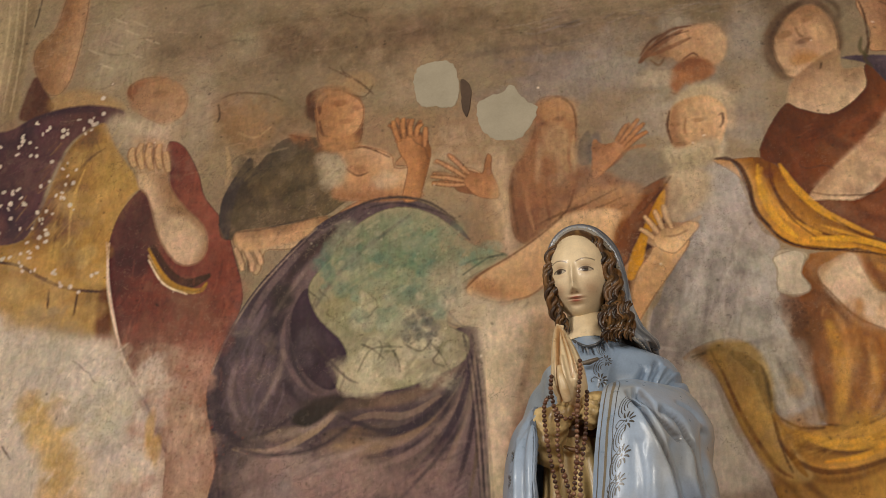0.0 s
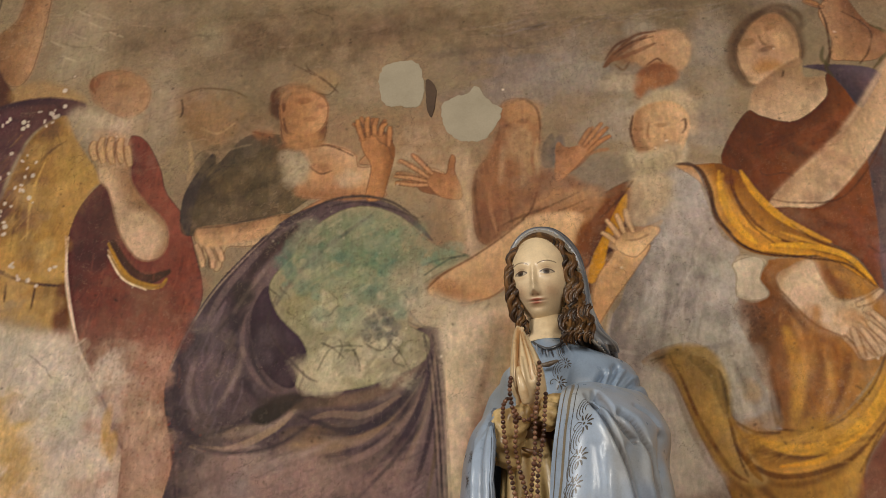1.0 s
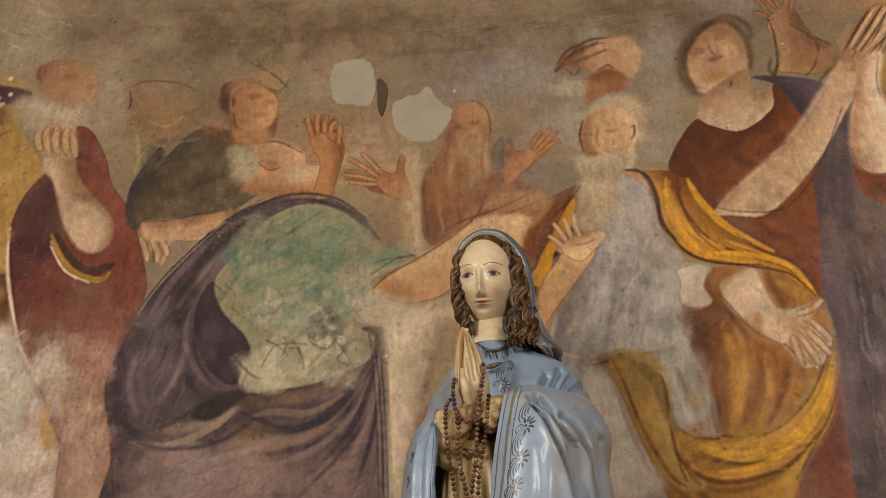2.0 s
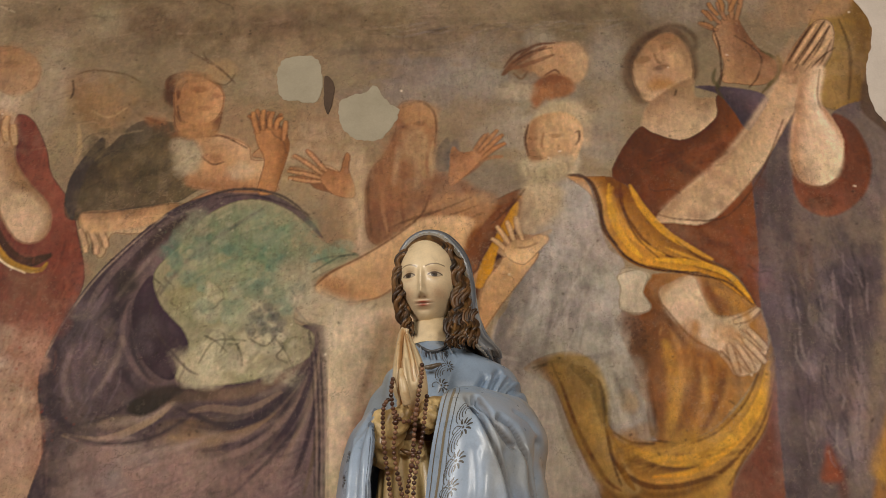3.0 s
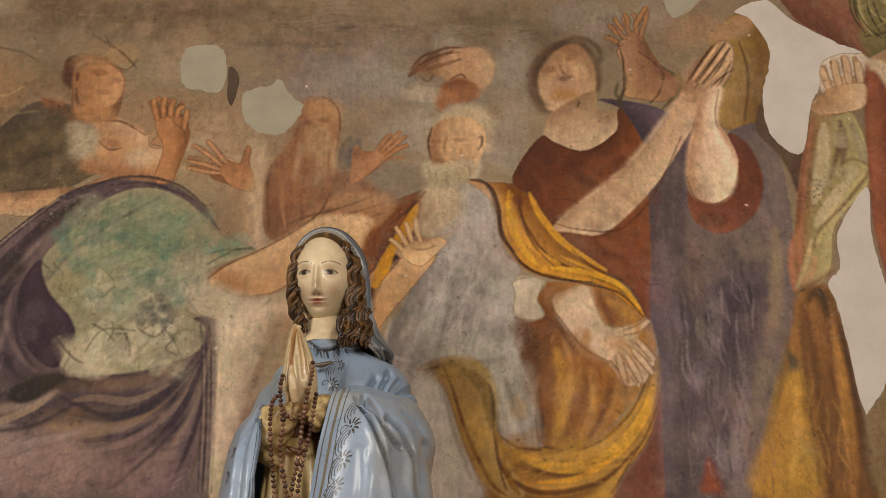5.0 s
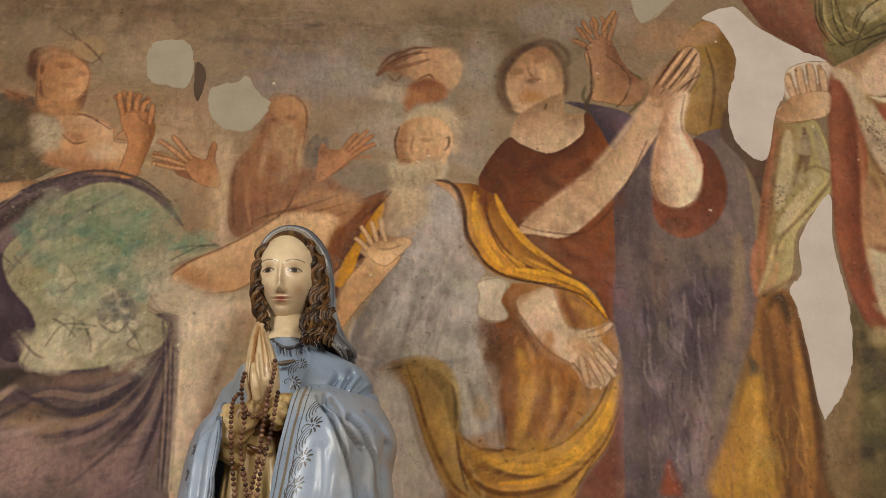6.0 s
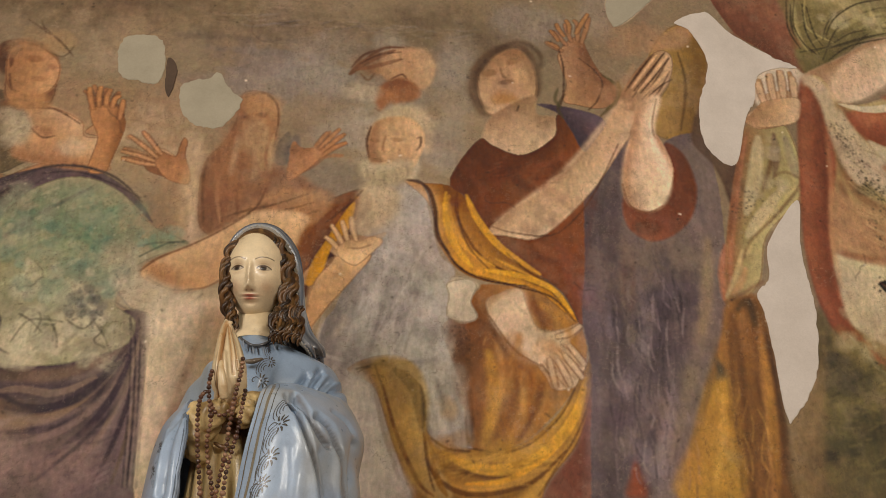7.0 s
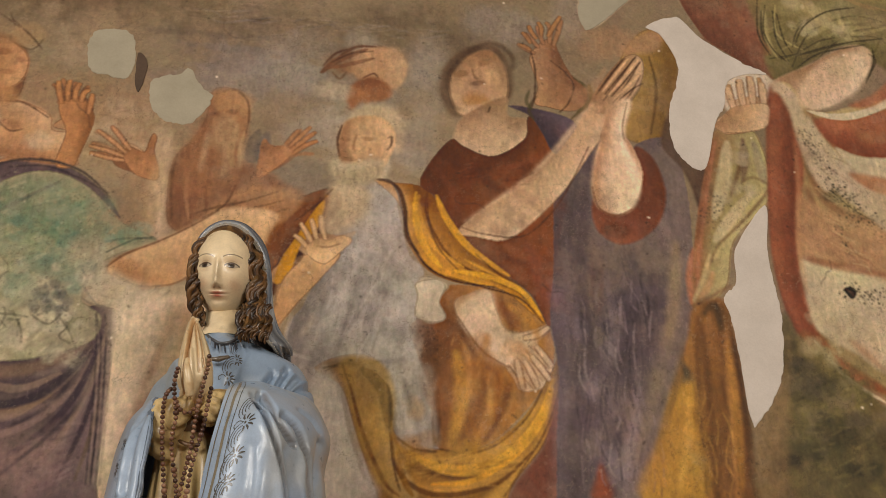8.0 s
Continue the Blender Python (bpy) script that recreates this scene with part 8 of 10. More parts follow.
# loose brushwork
dry_brush((0.800, 3.067), (1.019, 2.372), 130, 90, ("8b7c7a", "463b42", "79696b", "564a50"), length=0.09, alpha=0.4)
dry_brush((1.068, 2.632), (1.211, 2.381), 36, 88, ("bb9050", "68442a"), length=0.1)
dry_brush((0.144, 3.027), (0.337, 2.710), 44, 75, ("aca399", "736962"), length=0.08)
dry_brush((-1.036, 2.766), (-0.880, 2.503), 34, 75, ("83737a", "44353b"), length=0.08)
dry_brush((-0.973, 2.472), (-0.415, 2.328), 80, 20, ("957f76", "4b3b41", "7d6a63"), length=0.07)
dry_brush((-1.372, 3.038), (-1.044, 2.767), 50, 85, ("9a5e4c", "542c2a"), length=0.07)
dry_brush((-1.300, 2.738), (-1.054, 2.381), 40, 88, ("b79a84", "8a6252"), length=0.07)
dry_brush((-1.636, 4.051), (0.059, 3.574), 150, 4, ("94826b", "665440", "85725a"), length=0.1)
dry_brush((-0.291, 3.773), (0.458, 3.730), 80, 6, ("93816b", "685641", "7c7470"), length=0.09)
dry_brush((-1.198, 3.692), (-0.305, 3.333), 60, 10, ("9c866a", "6d5942"), length=0.06)
dry_brush((0.469, 2.800), (0.623, 2.498), 30, 80, ("bd8f58", "774828"), length=0.07)
dry_brush((1.404, 2.751), (1.592, 2.400), 70, 20, ("81744a", "3f3a29", "5d5236"), length=0.05, width=0.009)
dry_brush((-1.668, 2.819), (-1.307, 2.396), 60, 60, ("cdc2b3", "97897a", "b5a27c"), length=0.05, width=0.009)
dry_brush((-1.044, 3.342), (-0.769, 3.160), 40, 50, ("7c6a49", "3c3228"), length=0.05)
dry_brush((-0.751, 3.121), (-0.438, 2.814), 70, 30, ("5d7f66", "a9a285", "7d8c6c"), length=0.04, width=0.009)
dry_brush((-0.707, 2.772), (-0.440, 2.623), 50, 40, ("b0a78a", "6f6955"), length=0.035, width=0.007)
dry_brush((1.586, 3.554), (1.673, 2.803), 60, -35, ("b7a67c", "8d5038", "9a8658"), length=0.08)
dry_brush((0.520, 3.300), (0.745, 3.246), 24, 20, ("874c2c", "552b18"), length=0.06)
dry_brush((1.513, 4.040), (1.875, 3.806), 50, 35, ("a09668", "575030", "8a7f50"), length=0.06)
dry_brush((-1.722, 3.545), (-1.405, 3.096), 44, 60, ("b8955a", "7a5631"), length=0.06)
dry_brush((-1.844, 3.602), (-1.611, 3.211), 30, 50, ("6d4a4b", "38262f"), length=0.06)
dry_brush((0.341, 2.439), (0.660, 2.355), 40, 15, ("be9450", "7d5123"), length=0.08)

# white dabs of the dotted cloak
for a, b, spread, count in (((-1.823, 3.494), (-1.527, 3.580), 0.03, 34), ((-1.597, 3.447), (-1.651, 3.139), 0.045, 30), ((-1.739, 3.148), (-1.514, 3.034), 0.03, 22), ((-1.787, 3.307), (-1.685, 3.336), 0.03, 16)):
    for k in range(count):
        u = rng.random()
        x, z = a[0] + (b[0] - a[0]) * u + rng.normal() * spread, a[1] + (b[1] - a[1]) * u + rng.normal() * spread
        stroke([x, z, x + rng.normal() * 0.006, z - 0.006 - 0.010 * rng.random()], 0.006 + 0.010 * rng.random(), "b8ac9c", 0.75, 1, 0.1, 0.7)
# pits, specks and small lime bursts
for k in range(420):
    x, z = X0 + (X1 - X0) * rng.random(), Z0 + (Z1 - Z0) * rng.random()
    pale = rng.random() < 0.08
    stroke([x, z, x + rng.normal() * 0.004, z + rng.normal() * 0.004], 0.0025 + 0.0035 * rng.random() ** 2, "c9bda8" if pale else "3d2e22", 0.8 if pale else 0.6, 1, 0.1)
# fine cracks
for k in range(26):
    p = np.array([X0 + (X1 - X0) * rng.random(), Z0 + (Z1 - Z0) * rng.random()])
    way, line = rng.random() * 6.28, []
    for j in range(7):
        line += [p[0], p[1]]
        way += rng.normal() * 0.5
        p = p + 0.018 * np.array([math.cos(way), math.sin(way)])
    stroke(line, 0.0022, "4d3c2e", 0.4, 0.6, 0.5)
# the whole surface: mottling at three scales, flaked and rubbed paint, soot
PAINT *= (0.80 + 0.22 * cloudy(NZ, NX, 60, 5) + 0.18 * cloudy(NZ, NX, 10, 4))[..., None]
rub = np.clip((cloudy(NZ, NX, 40, 7) - 0.60) * 7, 0, 1)[..., None] * 0.13
PAINT = PAINT * (1 - rub) + srgb("a5917a") * rub
soot = np.clip((cloudy(NZ, NX, 34, 7) - 0.60) * 7, 0, 1)[..., None] * 0.15
PAINT = PAINT * (1 - soot) + srgb("453426") * soot
where = np.clip((cloudy(NZ, NX, 130, 4) - 0.52) * 5, 0, 1)
flake = (np.clip((cloudy(NZ, NX, 4.5, 3) - 0.66) * 14, 0, 1) * 0.12 * where)[..., None]
PAINT = PAINT * (1 - flake) + srgb("b5a48c") * flake
where = np.clip((cloudy(NZ, NX, 110, 4) - 0.50) * 5, 0, 1)
pit = (np.clip((cloudy(NZ, NX, 4, 3) - 0.66) * 14, 0, 1) * 0.17 * where)[..., None]
PAINT = PAINT * (1 - pit) + srgb("3a2b20") * pit
# craquelure and the torn edges of paint films
for size, wide, amount, tint in ((26, 0.010, 0.30, "4a382b"), (15, 0.012, 0.12, "c0ae95"), (40, 0.007, 0.34, "3f2f24"), (9, 0.016, 0.26, "57432f")):
    where = np.clip((cloudy(NZ, NX, 100, 4) - 0.47) * 5, 0, 1)
    vein = (np.clip(1 - np.abs(cloudy(NZ, NX, size, 5) - 0.5) / wide, 0, 1) * amount * where)[..., None]
    PAINT = PAINT * (1 - vein) + srgb(tint) * vein
# uneven pigment: each colour strays a little on its own
for k in range(3):
    PAINT[..., k] *= 0.90 + 0.12 * cloudy(NZ, NX, 50, 5) + 0.08 * cloudy(NZ, NX, 6, 3)
dry = cloudy(NZ, NX, 3.2, 2)
PAINT *= (0.92 + 0.16 * dry)[..., None]
# paint films dry crisp at their edges
for k in range(3):
    PAINT[..., k] += 0.22 * (PAINT[..., k] - blur(PAINT[..., k], 3))
PAINT = np.clip(PAINT, 0.003, 0.95)
PAINT[..., 0] *= 1.03
# deeper darks and fuller colour, as old pigment has
tone = PAINT.mean(2, keepdims=True)
PAINT = np.clip((tone + (PAINT - tone) * 1.09) * (tone / 0.17) ** 0.27, 0.004, 0.9)

# ---- the chapel's shell ----
T = 0.3


def wall_with_window(name, a, b, axis, lo, hi, z_lo, z_hi):
    """A thick wall from corner a to corner b, with one opening from lo to hi along the axis."""
    bm = bmesh.new()
    for s, e, z0, z1 in ((a[axis], lo, a[2], b[2]), (hi, b[axis], a[2], b[2]), (lo, hi, a[2], z_lo), (lo, hi, z_hi, b[2])):
        p, q = list(a), list(b)
        p[axis], q[axis], p[2], q[2] = s, e, z0, z1
        add_box(bm, p, q)
    return tagged(part(name, bm, LIMEWASH), "limewashed plaster chapel wall", "wall", kind="structure")


tagged(part("wall_north", add_box(bmesh.new(), (-ROOM_X, WALL_Y + 0.012, 0), (ROOM_X, WALL_Y + T, CEIL)), LIMEWASH), "old plastered wall that carries the fresco", "wall", kind="structure")
# the south opening is assumed and out of view, cut for the added lamp
wall_with_window("wall_south", (-ROOM_X, BACK_Y - T, 0), (ROOM_X, BACK_Y, CEIL), 0, 1.5, 3.5, 2.5, 5.1)
wall_with_window("wall_west", (-ROOM_X - T, BACK_Y - T, 0), (-ROOM_X, WALL_Y + T, CEIL), 1, -3.3, -1.9, 2.4, 5.0)
tagged(part("wall_east", add_box(bmesh.new(), (ROOM_X, BACK_Y - T, 0), (ROOM_X + T, WALL_Y + T, CEIL)), LIMEWASH), "limewashed plaster chapel wall", "wall", kind="structure")
tagged(part("floor", add_box(bmesh.new(), (-ROOM_X - T, BACK_Y - T, -0.2), (ROOM_X + T, WALL_Y + T, 0)), TERRACOTTA), "worn terracotta floor", "floor", kind="structure")
tagged(part("ceiling", add_box(bmesh.new(), (-ROOM_X - T, BACK_Y - T, CEIL), (ROOM_X + T, WALL_Y + T, CEIL + 0.2)), LIMEWASH), "limewashed ceiling", "ceiling", kind="structure")

# ---- the fresco: a skim of painted plaster on the wall ----
fresco = tagged(new("fresco"), "faded old religious fresco with patched and rubbed paint on the wall", "fresco")
fresco.location = (0, WALL_Y, 0)


def paint_layer():
    """The painted plaster: one fine sheet, uneven as trowelled plaster is, with its colour on it."""
    xs, zs = np.linspace(X0, X1, NX), np.linspace(Z0, Z1, NZ)
    depth = (cloudy(NZ, NX, 160, 3) - 0.5) * 0.003 + (cloudy(NZ, NX, 12, 3) - 0.5) * 0.0010
    co = np.empty((NZ, NX, 3), np.float32)
    co[..., 0], co[..., 1], co[..., 2] = xs[None, :], depth, zs[:, None]
    i = np.arange(NZ * NX, dtype=np.int32).reshape(NZ, NX)
    gx, gz = np.abs(xs)[None, :-1] * np.ones((NZ - 1, 1)), zs[:-1, None] * np.ones((1, NX - 1))
    kept = (gx < 1.66 + (gz - 2.38) * 0.193) & (gz > 2.25 + 0.03 * gx) & (gz < 3.86 + 0.16 * gx)
    quads = np.stack([i[:-1, :-1], i[:-1, 1:], i[1:, 1:], i[1:, :-1]], -1)[kept].reshape(-1)
    me = bpy.data.meshes.new("paint_layer")
    me.vertices.add(NZ * NX)
    me.vertices.foreach_set("co", co.reshape(-1))
    me.loops.add(len(quads))
    me.loops.foreach_set("vertex_index", quads)
    me.polygons.add(len(quads) // 4)
    me.polygons.foreach_set("loop_start", np.arange(0, len(quads), 4, dtype=np.int32))
    me.update(calc_edges=True)
    layer = me.color_attributes.new("paint", "FLOAT_COLOR", "POINT")
    layer.data.foreach_set("color", np.concatenate([PAINT, np.ones((NZ, NX, 1), np.float32)], -1).reshape(-1))
    me.shade_smooth()
    me.materials.append(FRESCO)
    ob = new("paint_layer", me)
    ob.parent = fresco
    return ob


paint_layer()


def repair(pts, material, label, proud=0.0009, ragged=0.005):
    """A trowelled patch of new plaster where the painted skim has fallen."""
    p = smooth_line(pts, True, 8)
    bm = bmesh.new()
    c = p.mean(0)
    rings = []
    for scale, y in ((1.0, 0.004), (0.985, -proud), (0.965, -proud - 0.0007)):
        ring = []
        for q in p:
            w = c + (q - c) * scale
            j = ragged * noise.noise(Vector((w[0] * 60, 0, w[1] * 60))) + ragged * 0.6 * noise.noise(Vector((w[0] * 190, 3, w[1] * 190)))
            d = (q - c) / (np.linalg.norm(q - c) + 1e-9) * j
            ring.append(bm.verts.new((w[0] + d[0], y, w[1] + d[1])))
        rings.append(ring)
    n = len(p)
    for a, b in zip(rings, rings[1:]):
        for k in range(n):
            bm.faces.new((a[k], a[(k + 1) % n], b[(k + 1) % n], b[k]))
    bm.faces.new(rings[-1])
    bmesh.ops.recalc_face_normals(bm, faces=bm.faces)
    if sum(f.normal.y * f.calc_area() for f in bm.faces) > 0:
        bmesh.ops.reverse_faces(bm, faces=bm.faces)
    return part("repair_patch", bm, material, fresco, label)

repair([-0.535, 3.641, -0.501, 3.657, -0.447, 3.658, -0.417, 3.616, -0.412, 3.525, -0.432, 3.487, -0.481, 3.493, -0.528, 3.507, -0.545, 3.583], REPAIR, "pale patch of new plaster")
repair([-0.357, 3.489, -0.32, 3.513, -0.287, 3.52, -0.258, 3.547, -0.226, 3.492, -0.189, 3.456, -0.201, 3.406, -0.238, 3.356, -0.299, 3.353, -0.342, 3.388, -0.362, 3.446], REPAIR, "pale patch of new plaster with a pointed edge")
repair([1.104, 3.878, 1.208, 3.928, 1.277, 3.855, 1.4, 3.771, 1.449, 3.752, 1.482, 3.732, 1.43, 3.728, 1.372, 3.706, 1.339, 3.671, 1.327, 3.597, 1.287, 3.517, 1.236, 3.353, 1.176, 3.371, 1.143, 3.444, 1.149, 3.568, 1.193, 3.719, 1.148, 3.847], REPAIR_WHITE, "large white patch of new plaster")
repair([1.404, 3.249, 1.389, 3.1, 1.393, 2.991, 1.399, 2.886, 1.376, 2.716, 1.33, 2.62, 1.283, 2.563, 1.274, 2.552, 1.269, 2.569, 1.262, 2.619, 1.26, 2.741, 1.249, 2.875, 1.237, 2.933, 1.28, 2.986, 1.295, 3.099], REPAIR_WHITE, "tall white wedge of new plaster")
repair([0.888, 3.909, 0.912, 3.991, 1.003, 4.036, 1.071, 4.003, 1.025, 3.939, 0.954, 3.863, 0.909, 3.839], REPAIR, "pale oval patch of new plaster")
repair([-0.406, 3.573, -0.391, 3.577, -0.375, 3.544, -0.38, 3.48, -0.39, 3.445, -0.403, 3.483], OAK, "dark chip in the plaster", 0.002, 0.004)

# ---- the painted statue: one mesh, shaped surface by surface ----
GLAZED = painted("glazed_statue_paint", "paint", 0.36, 0.12, 260.0, 0.14, 0.0008, coat=0.32)
BASE_Z = 1.36
MATT = painted("matt_statue_paint", "paint", 0.44, 0.12, 320.0, 0.25, 0.0009, coat=0.2)
clay = {"co": [], "face": [], "tint": [], "slot": [], "n": 0}


def curve3(pts, n, closed=False):
    """n points spread evenly along a spline through pts."""
    p = np.array(pts, float)
    m = len(p)
    idx = (lambda i: i % m) if closed else (lambda i: min(max(i, 0), m - 1))
    out = []
    for i in range(m if closed else m - 1):
        a, b, c, d = p[idx(i - 1)], p[idx(i)], p[idx(i + 1)], p[idx(i + 2)]
        t = np.linspace(0, 1, 16, endpoint=False)[:, None]
        out.append(0.5 * (2 * b + (c - a) * t + (2 * a - 5 * b + 4 * c - d) * t ** 2 + (3 * b - a - 3 * c + d) * t ** 3))
    out.append(p[:1] if closed else p[-1:])
    q = np.concatenate(out)
    s = np.concatenate([[0], np.cumsum(np.linalg.norm(np.diff(q, axis=0), axis=1))])
    u = np.linspace(0, s[-1], n + 1)[:-1] if closed else np.linspace(0, s[-1], n)
    return np.stack([np.interp(u, s, q[:, k]) for k in range(3)], 1)


def loft(curves, n_along, n_across, closed=False):
    """A grid of points over a surface through the curves: rows run along them, columns across."""
    rails = np.array([curve3(c, n_along) for c in curves])
    return np.array([curve3(rails[:, k], n_across, closed) for k in range(n_along)])


def normals(g, closed=False):
    if closed:
        du = np.roll(g, -1, 1) - np.roll(g, 1, 1)
    else:
        du = np.gradient(g, axis=1)
    dv = np.gradient(g, axis=0)
    n = np.cross(du, dv)
    return n / (np.linalg.norm(n, axis=2, keepdims=True) + 1e-12)


def towards(g, n, way):
    """The normals turned so that they face the given way on the whole."""
    return n if np.sum(n * np.array(way)) > 0 else -n


def to_path(g, path, depth=2.27):
    """How far each point lies from a line, across the front."""
    p = np.array(path, float)
    best = np.full(g.shape[:2], 9.0)
    for a, b in zip(p[:-1], p[1:]):
        d = (b - a)[[0, 2]]
        v0, v1 = g[..., 0] - a[0], g[..., 2] - a[2]
        t = np.clip((v0 * d[0] + v1 * d[1]) / (d @ d + 1e-12), 0, 1)
        best = np.minimum(best, np.hypot(v0 - t * d[0], v1 - t * d[1]))
    return best


def carve(g, n, path, width, depth, front=True):
    """A groove (a ridge, if depth is below nought) along a line."""
    p = curve3(path, 16)
    w = np.exp(-(to_path(g, p) / width) ** 2)
    return g - n * (w * depth * 1.3)[..., None]


def press(g, tint, closed=False, slot=0):
    """Adds a grid of points to the statue's mesh."""
    h, w = g.shape[:2]
    i = np.arange(h * w).reshape(h, w) + clay["n"]
    if closed:
        i = np.concatenate([i, i[:, :1]], 1)
    q = np.stack([i[:-1, :-1], i[:-1, 1:], i[1:, 1:], i[1:, :-1]], -1).reshape(-1, 4)
    clay["co"].append(g.reshape(-1, 3))
    clay["face"].append(q)
    clay["slot"].append(np.full(len(q), slot, np.int32))
    clay["tint"].append(np.broadcast_to(tint, g.shape).reshape(-1, 3))
    clay["n"] += h * w


def shell(g, n, thick, tint, inner):
    """A sheet with thickness: outer and inner face, joined round the rim."""
    press(g, tint)
    back = g - n * thick
    press(back[:, ::-1], np.broadcast_to(inner, g.shape))
    for a, b, c in ((g[0], back[0], tint[0]), (g[-1], back[-1], tint[-1]), (g[:, 0], back[:, 0], tint[:, 0]), (g[:, -1], back[:, -1], tint[:, -1])):
        mid = (a + b) / 2
        press(np.stack([a, mid, b]), np.stack([c, c, c]))


def dye(shape, colour, worn="", amount=0.5, size=14):
    """A colour over a grid, rubbed with another in patches."""
    h, w = shape[:2]
    base = np.broadcast_to(srgb(colour), (h, w, 3)).copy()
    base *= (0.86 + 0.28 * cloudy(h, w, size, 3))[..., None]
    if worn:
        k = (np.clip((cloudy(h, w, size * 1.6, 4) - 0.52) * 5, 0, 1) * amount)[..., None]
        base = base * (1 - k) + srgb(worn) * k
    return base.astype(np.float32)


def tube(path, radii, colour, n_along=40, n_round=14, worn="", flat=1.0, amount=0.5, slot=0, ripple=0.0):
    """A rounded bar along a spline, of changing thickness."""
    p = curve3(path, n_along)
    r = np.interp(np.linspace(0, 1, n_along), np.linspace(0, 1, len(radii)), radii)
    d = np.gradient(p, axis=0)
    d /= np.linalg.norm(d, axis=1)[:, None] + 1e-12
    side = np.cross(d, np.array([0.05, 1.0, 0.1]))
    side /= np.linalg.norm(side, axis=1)[:, None] + 1e-12
    up = np.cross(side, d)
    a = np.linspace(0, 2 * np.pi, n_round, endpoint=False)
    ends = np.sqrt(np.clip(1 - np.clip(1 - np.minimum(np.arange(n_along), np.arange(n_along)[::-1]) / 2.5, 0, 0.98) ** 2, 0.02, 1))
    wrinkle = 1 + ripple * np.sin(2 * np.pi * 5 * np.linspace(0, 1, n_along)[:, None] + 1.5 * np.cos(a)[None, :] + 2.5 * np.sin(2 * a)[None, :])
    g = p[:, None] + ((r * ends)[:, None] * wrinkle)[..., None] * (np.cos(a)[None, :, None] * side[:, None] + flat * np.sin(a)[None, :, None] * up[:, None])
    press(g, dye(g.shape, colour, worn, amount, 6), closed=True, slot=slot)
    return g


def rings(rows, n_along, n_round):
    """A closed body through level ellipses (centre x, centre y, z, half width, half depth)."""
    r = np.array(rows, float)
    t = np.linspace(0, 1, n_along)
    k = np.linspace(0, 1, len(r))
    c = curve3(r[:, :3], n_along)
    zf = np.interp(c[:, 2], r[::-1, 2], r[::-1, 3]) if r[0, 2] > r[-1, 2] else np.interp(c[:, 2], r[:, 2], r[:, 3])
    df = np.interp(c[:, 2], r[::-1, 2], r[::-1, 4]) if r[0, 2] > r[-1, 2] else np.interp(c[:, 2], r[:, 2], r[:, 4])
    a = np.linspace(0, 2 * np.pi, n_round, endpoint=False)
    g = np.empty((n_along, n_round, 3))
    g[..., 0] = c[:, 0:1] + zf[:, None] * np.cos(a)
    g[..., 1] = c[:, 1:2] - df[:, None] * np.sin(a)
    g[..., 2] = c[:, 2:3]
    return g


BLUE, WORN_BLUE, DARK_BLUE, OCHRE, SKIN, HAIR = "90a3b9", "b3b1a2", "59636f", "d8bc84", "efd9b2", "4a3019"

# body under the mantle, from the neck to the base
body = rings([(-0.080, 2.345, 2.530, 0.034, 0.034), (-0.078, 2.35, 2.505, 0.050, 0.050), (-0.060, 2.36, 2.487, 0.088, 0.075), (-0.045, 2.365, 2.455, 0.138, 0.098), (-0.048, 2.37, 2.40, 0.168, 0.115),
              (-0.055, 2.375, 2.34, 0.182, 0.120), (-0.055, 2.38, 2.26, 0.185, 0.105), (-0.055, 2.385, 2.10, 0.180, 0.10), (-0.055, 2.385, 1.80, 0.19, 0.12), (-0.055, 2.385, BASE_Z + 0.04, 0.21, 0.14)], 170, 200)
nb = towards(body, normals(body, True), (0, 0, 0))
nb = np.where((np.sum(nb * (body - np.array([-0.055, 2.37, 0]) * [1, 1, 0] - body * [0, 0, 1]), axis=2) > 0)[..., None], nb, -nb)
for path in ([(0.0129, 2.25, 2.3612), (0.0195, 2.25, 2.3835), (0.0308, 2.26, 2.4081)], [(0.0346, 2.25, 2.3590), (0.0435, 2.25, 2.3939), (0.0599, 2.27, 2.4283)], [(0.0531, 2.26, 2.3635), (0.0645, 2.26, 2.3886), (0.0766, 2.28, 2.4127)], [(0.0718, 2.27, 2.3681), (0.0883, 2.28, 2.3951), (0.1079, 2.3, 2.4143)]):
    body = carve(body, nb, path, 0.0058, 0.018)
for path in ([(0.0232, 2.25, 2.3613), (0.032, 2.25, 2.3887), (0.0435, 2.26, 2.4134)], [(0.0449, 2.25, 2.3591), (0.0552, 2.26, 2.3934), (0.0716, 2.27, 2.4208)], [(0.0646, 2.26, 2.3637), (0.0786, 2.27, 2.3931), (0.0957, 2.29, 2.4148)]):
    body = carve(body, nb, path, 0.0055, -0.008)
for path in ([(-0.0521, 2.24, 2.3707), (-0.042, 2.25, 2.4126), (-0.0292, 2.26, 2.4555)], [(-0.1435, 2.25, 2.3737), (-0.1636, 2.27, 2.4134), (-0.1535, 2.29, 2.4481)], [(-0.1763, 2.26, 2.3406), (-0.1892, 2.28, 2.3860), (-0.1842, 2.31, 2.4323)]):
    body = carve(body, nb, path, 0.009, 0.006)
body_tint = dye(body.shape, BLUE, WORN_BLUE, 0.35)
press(body, body_tint, closed=True)

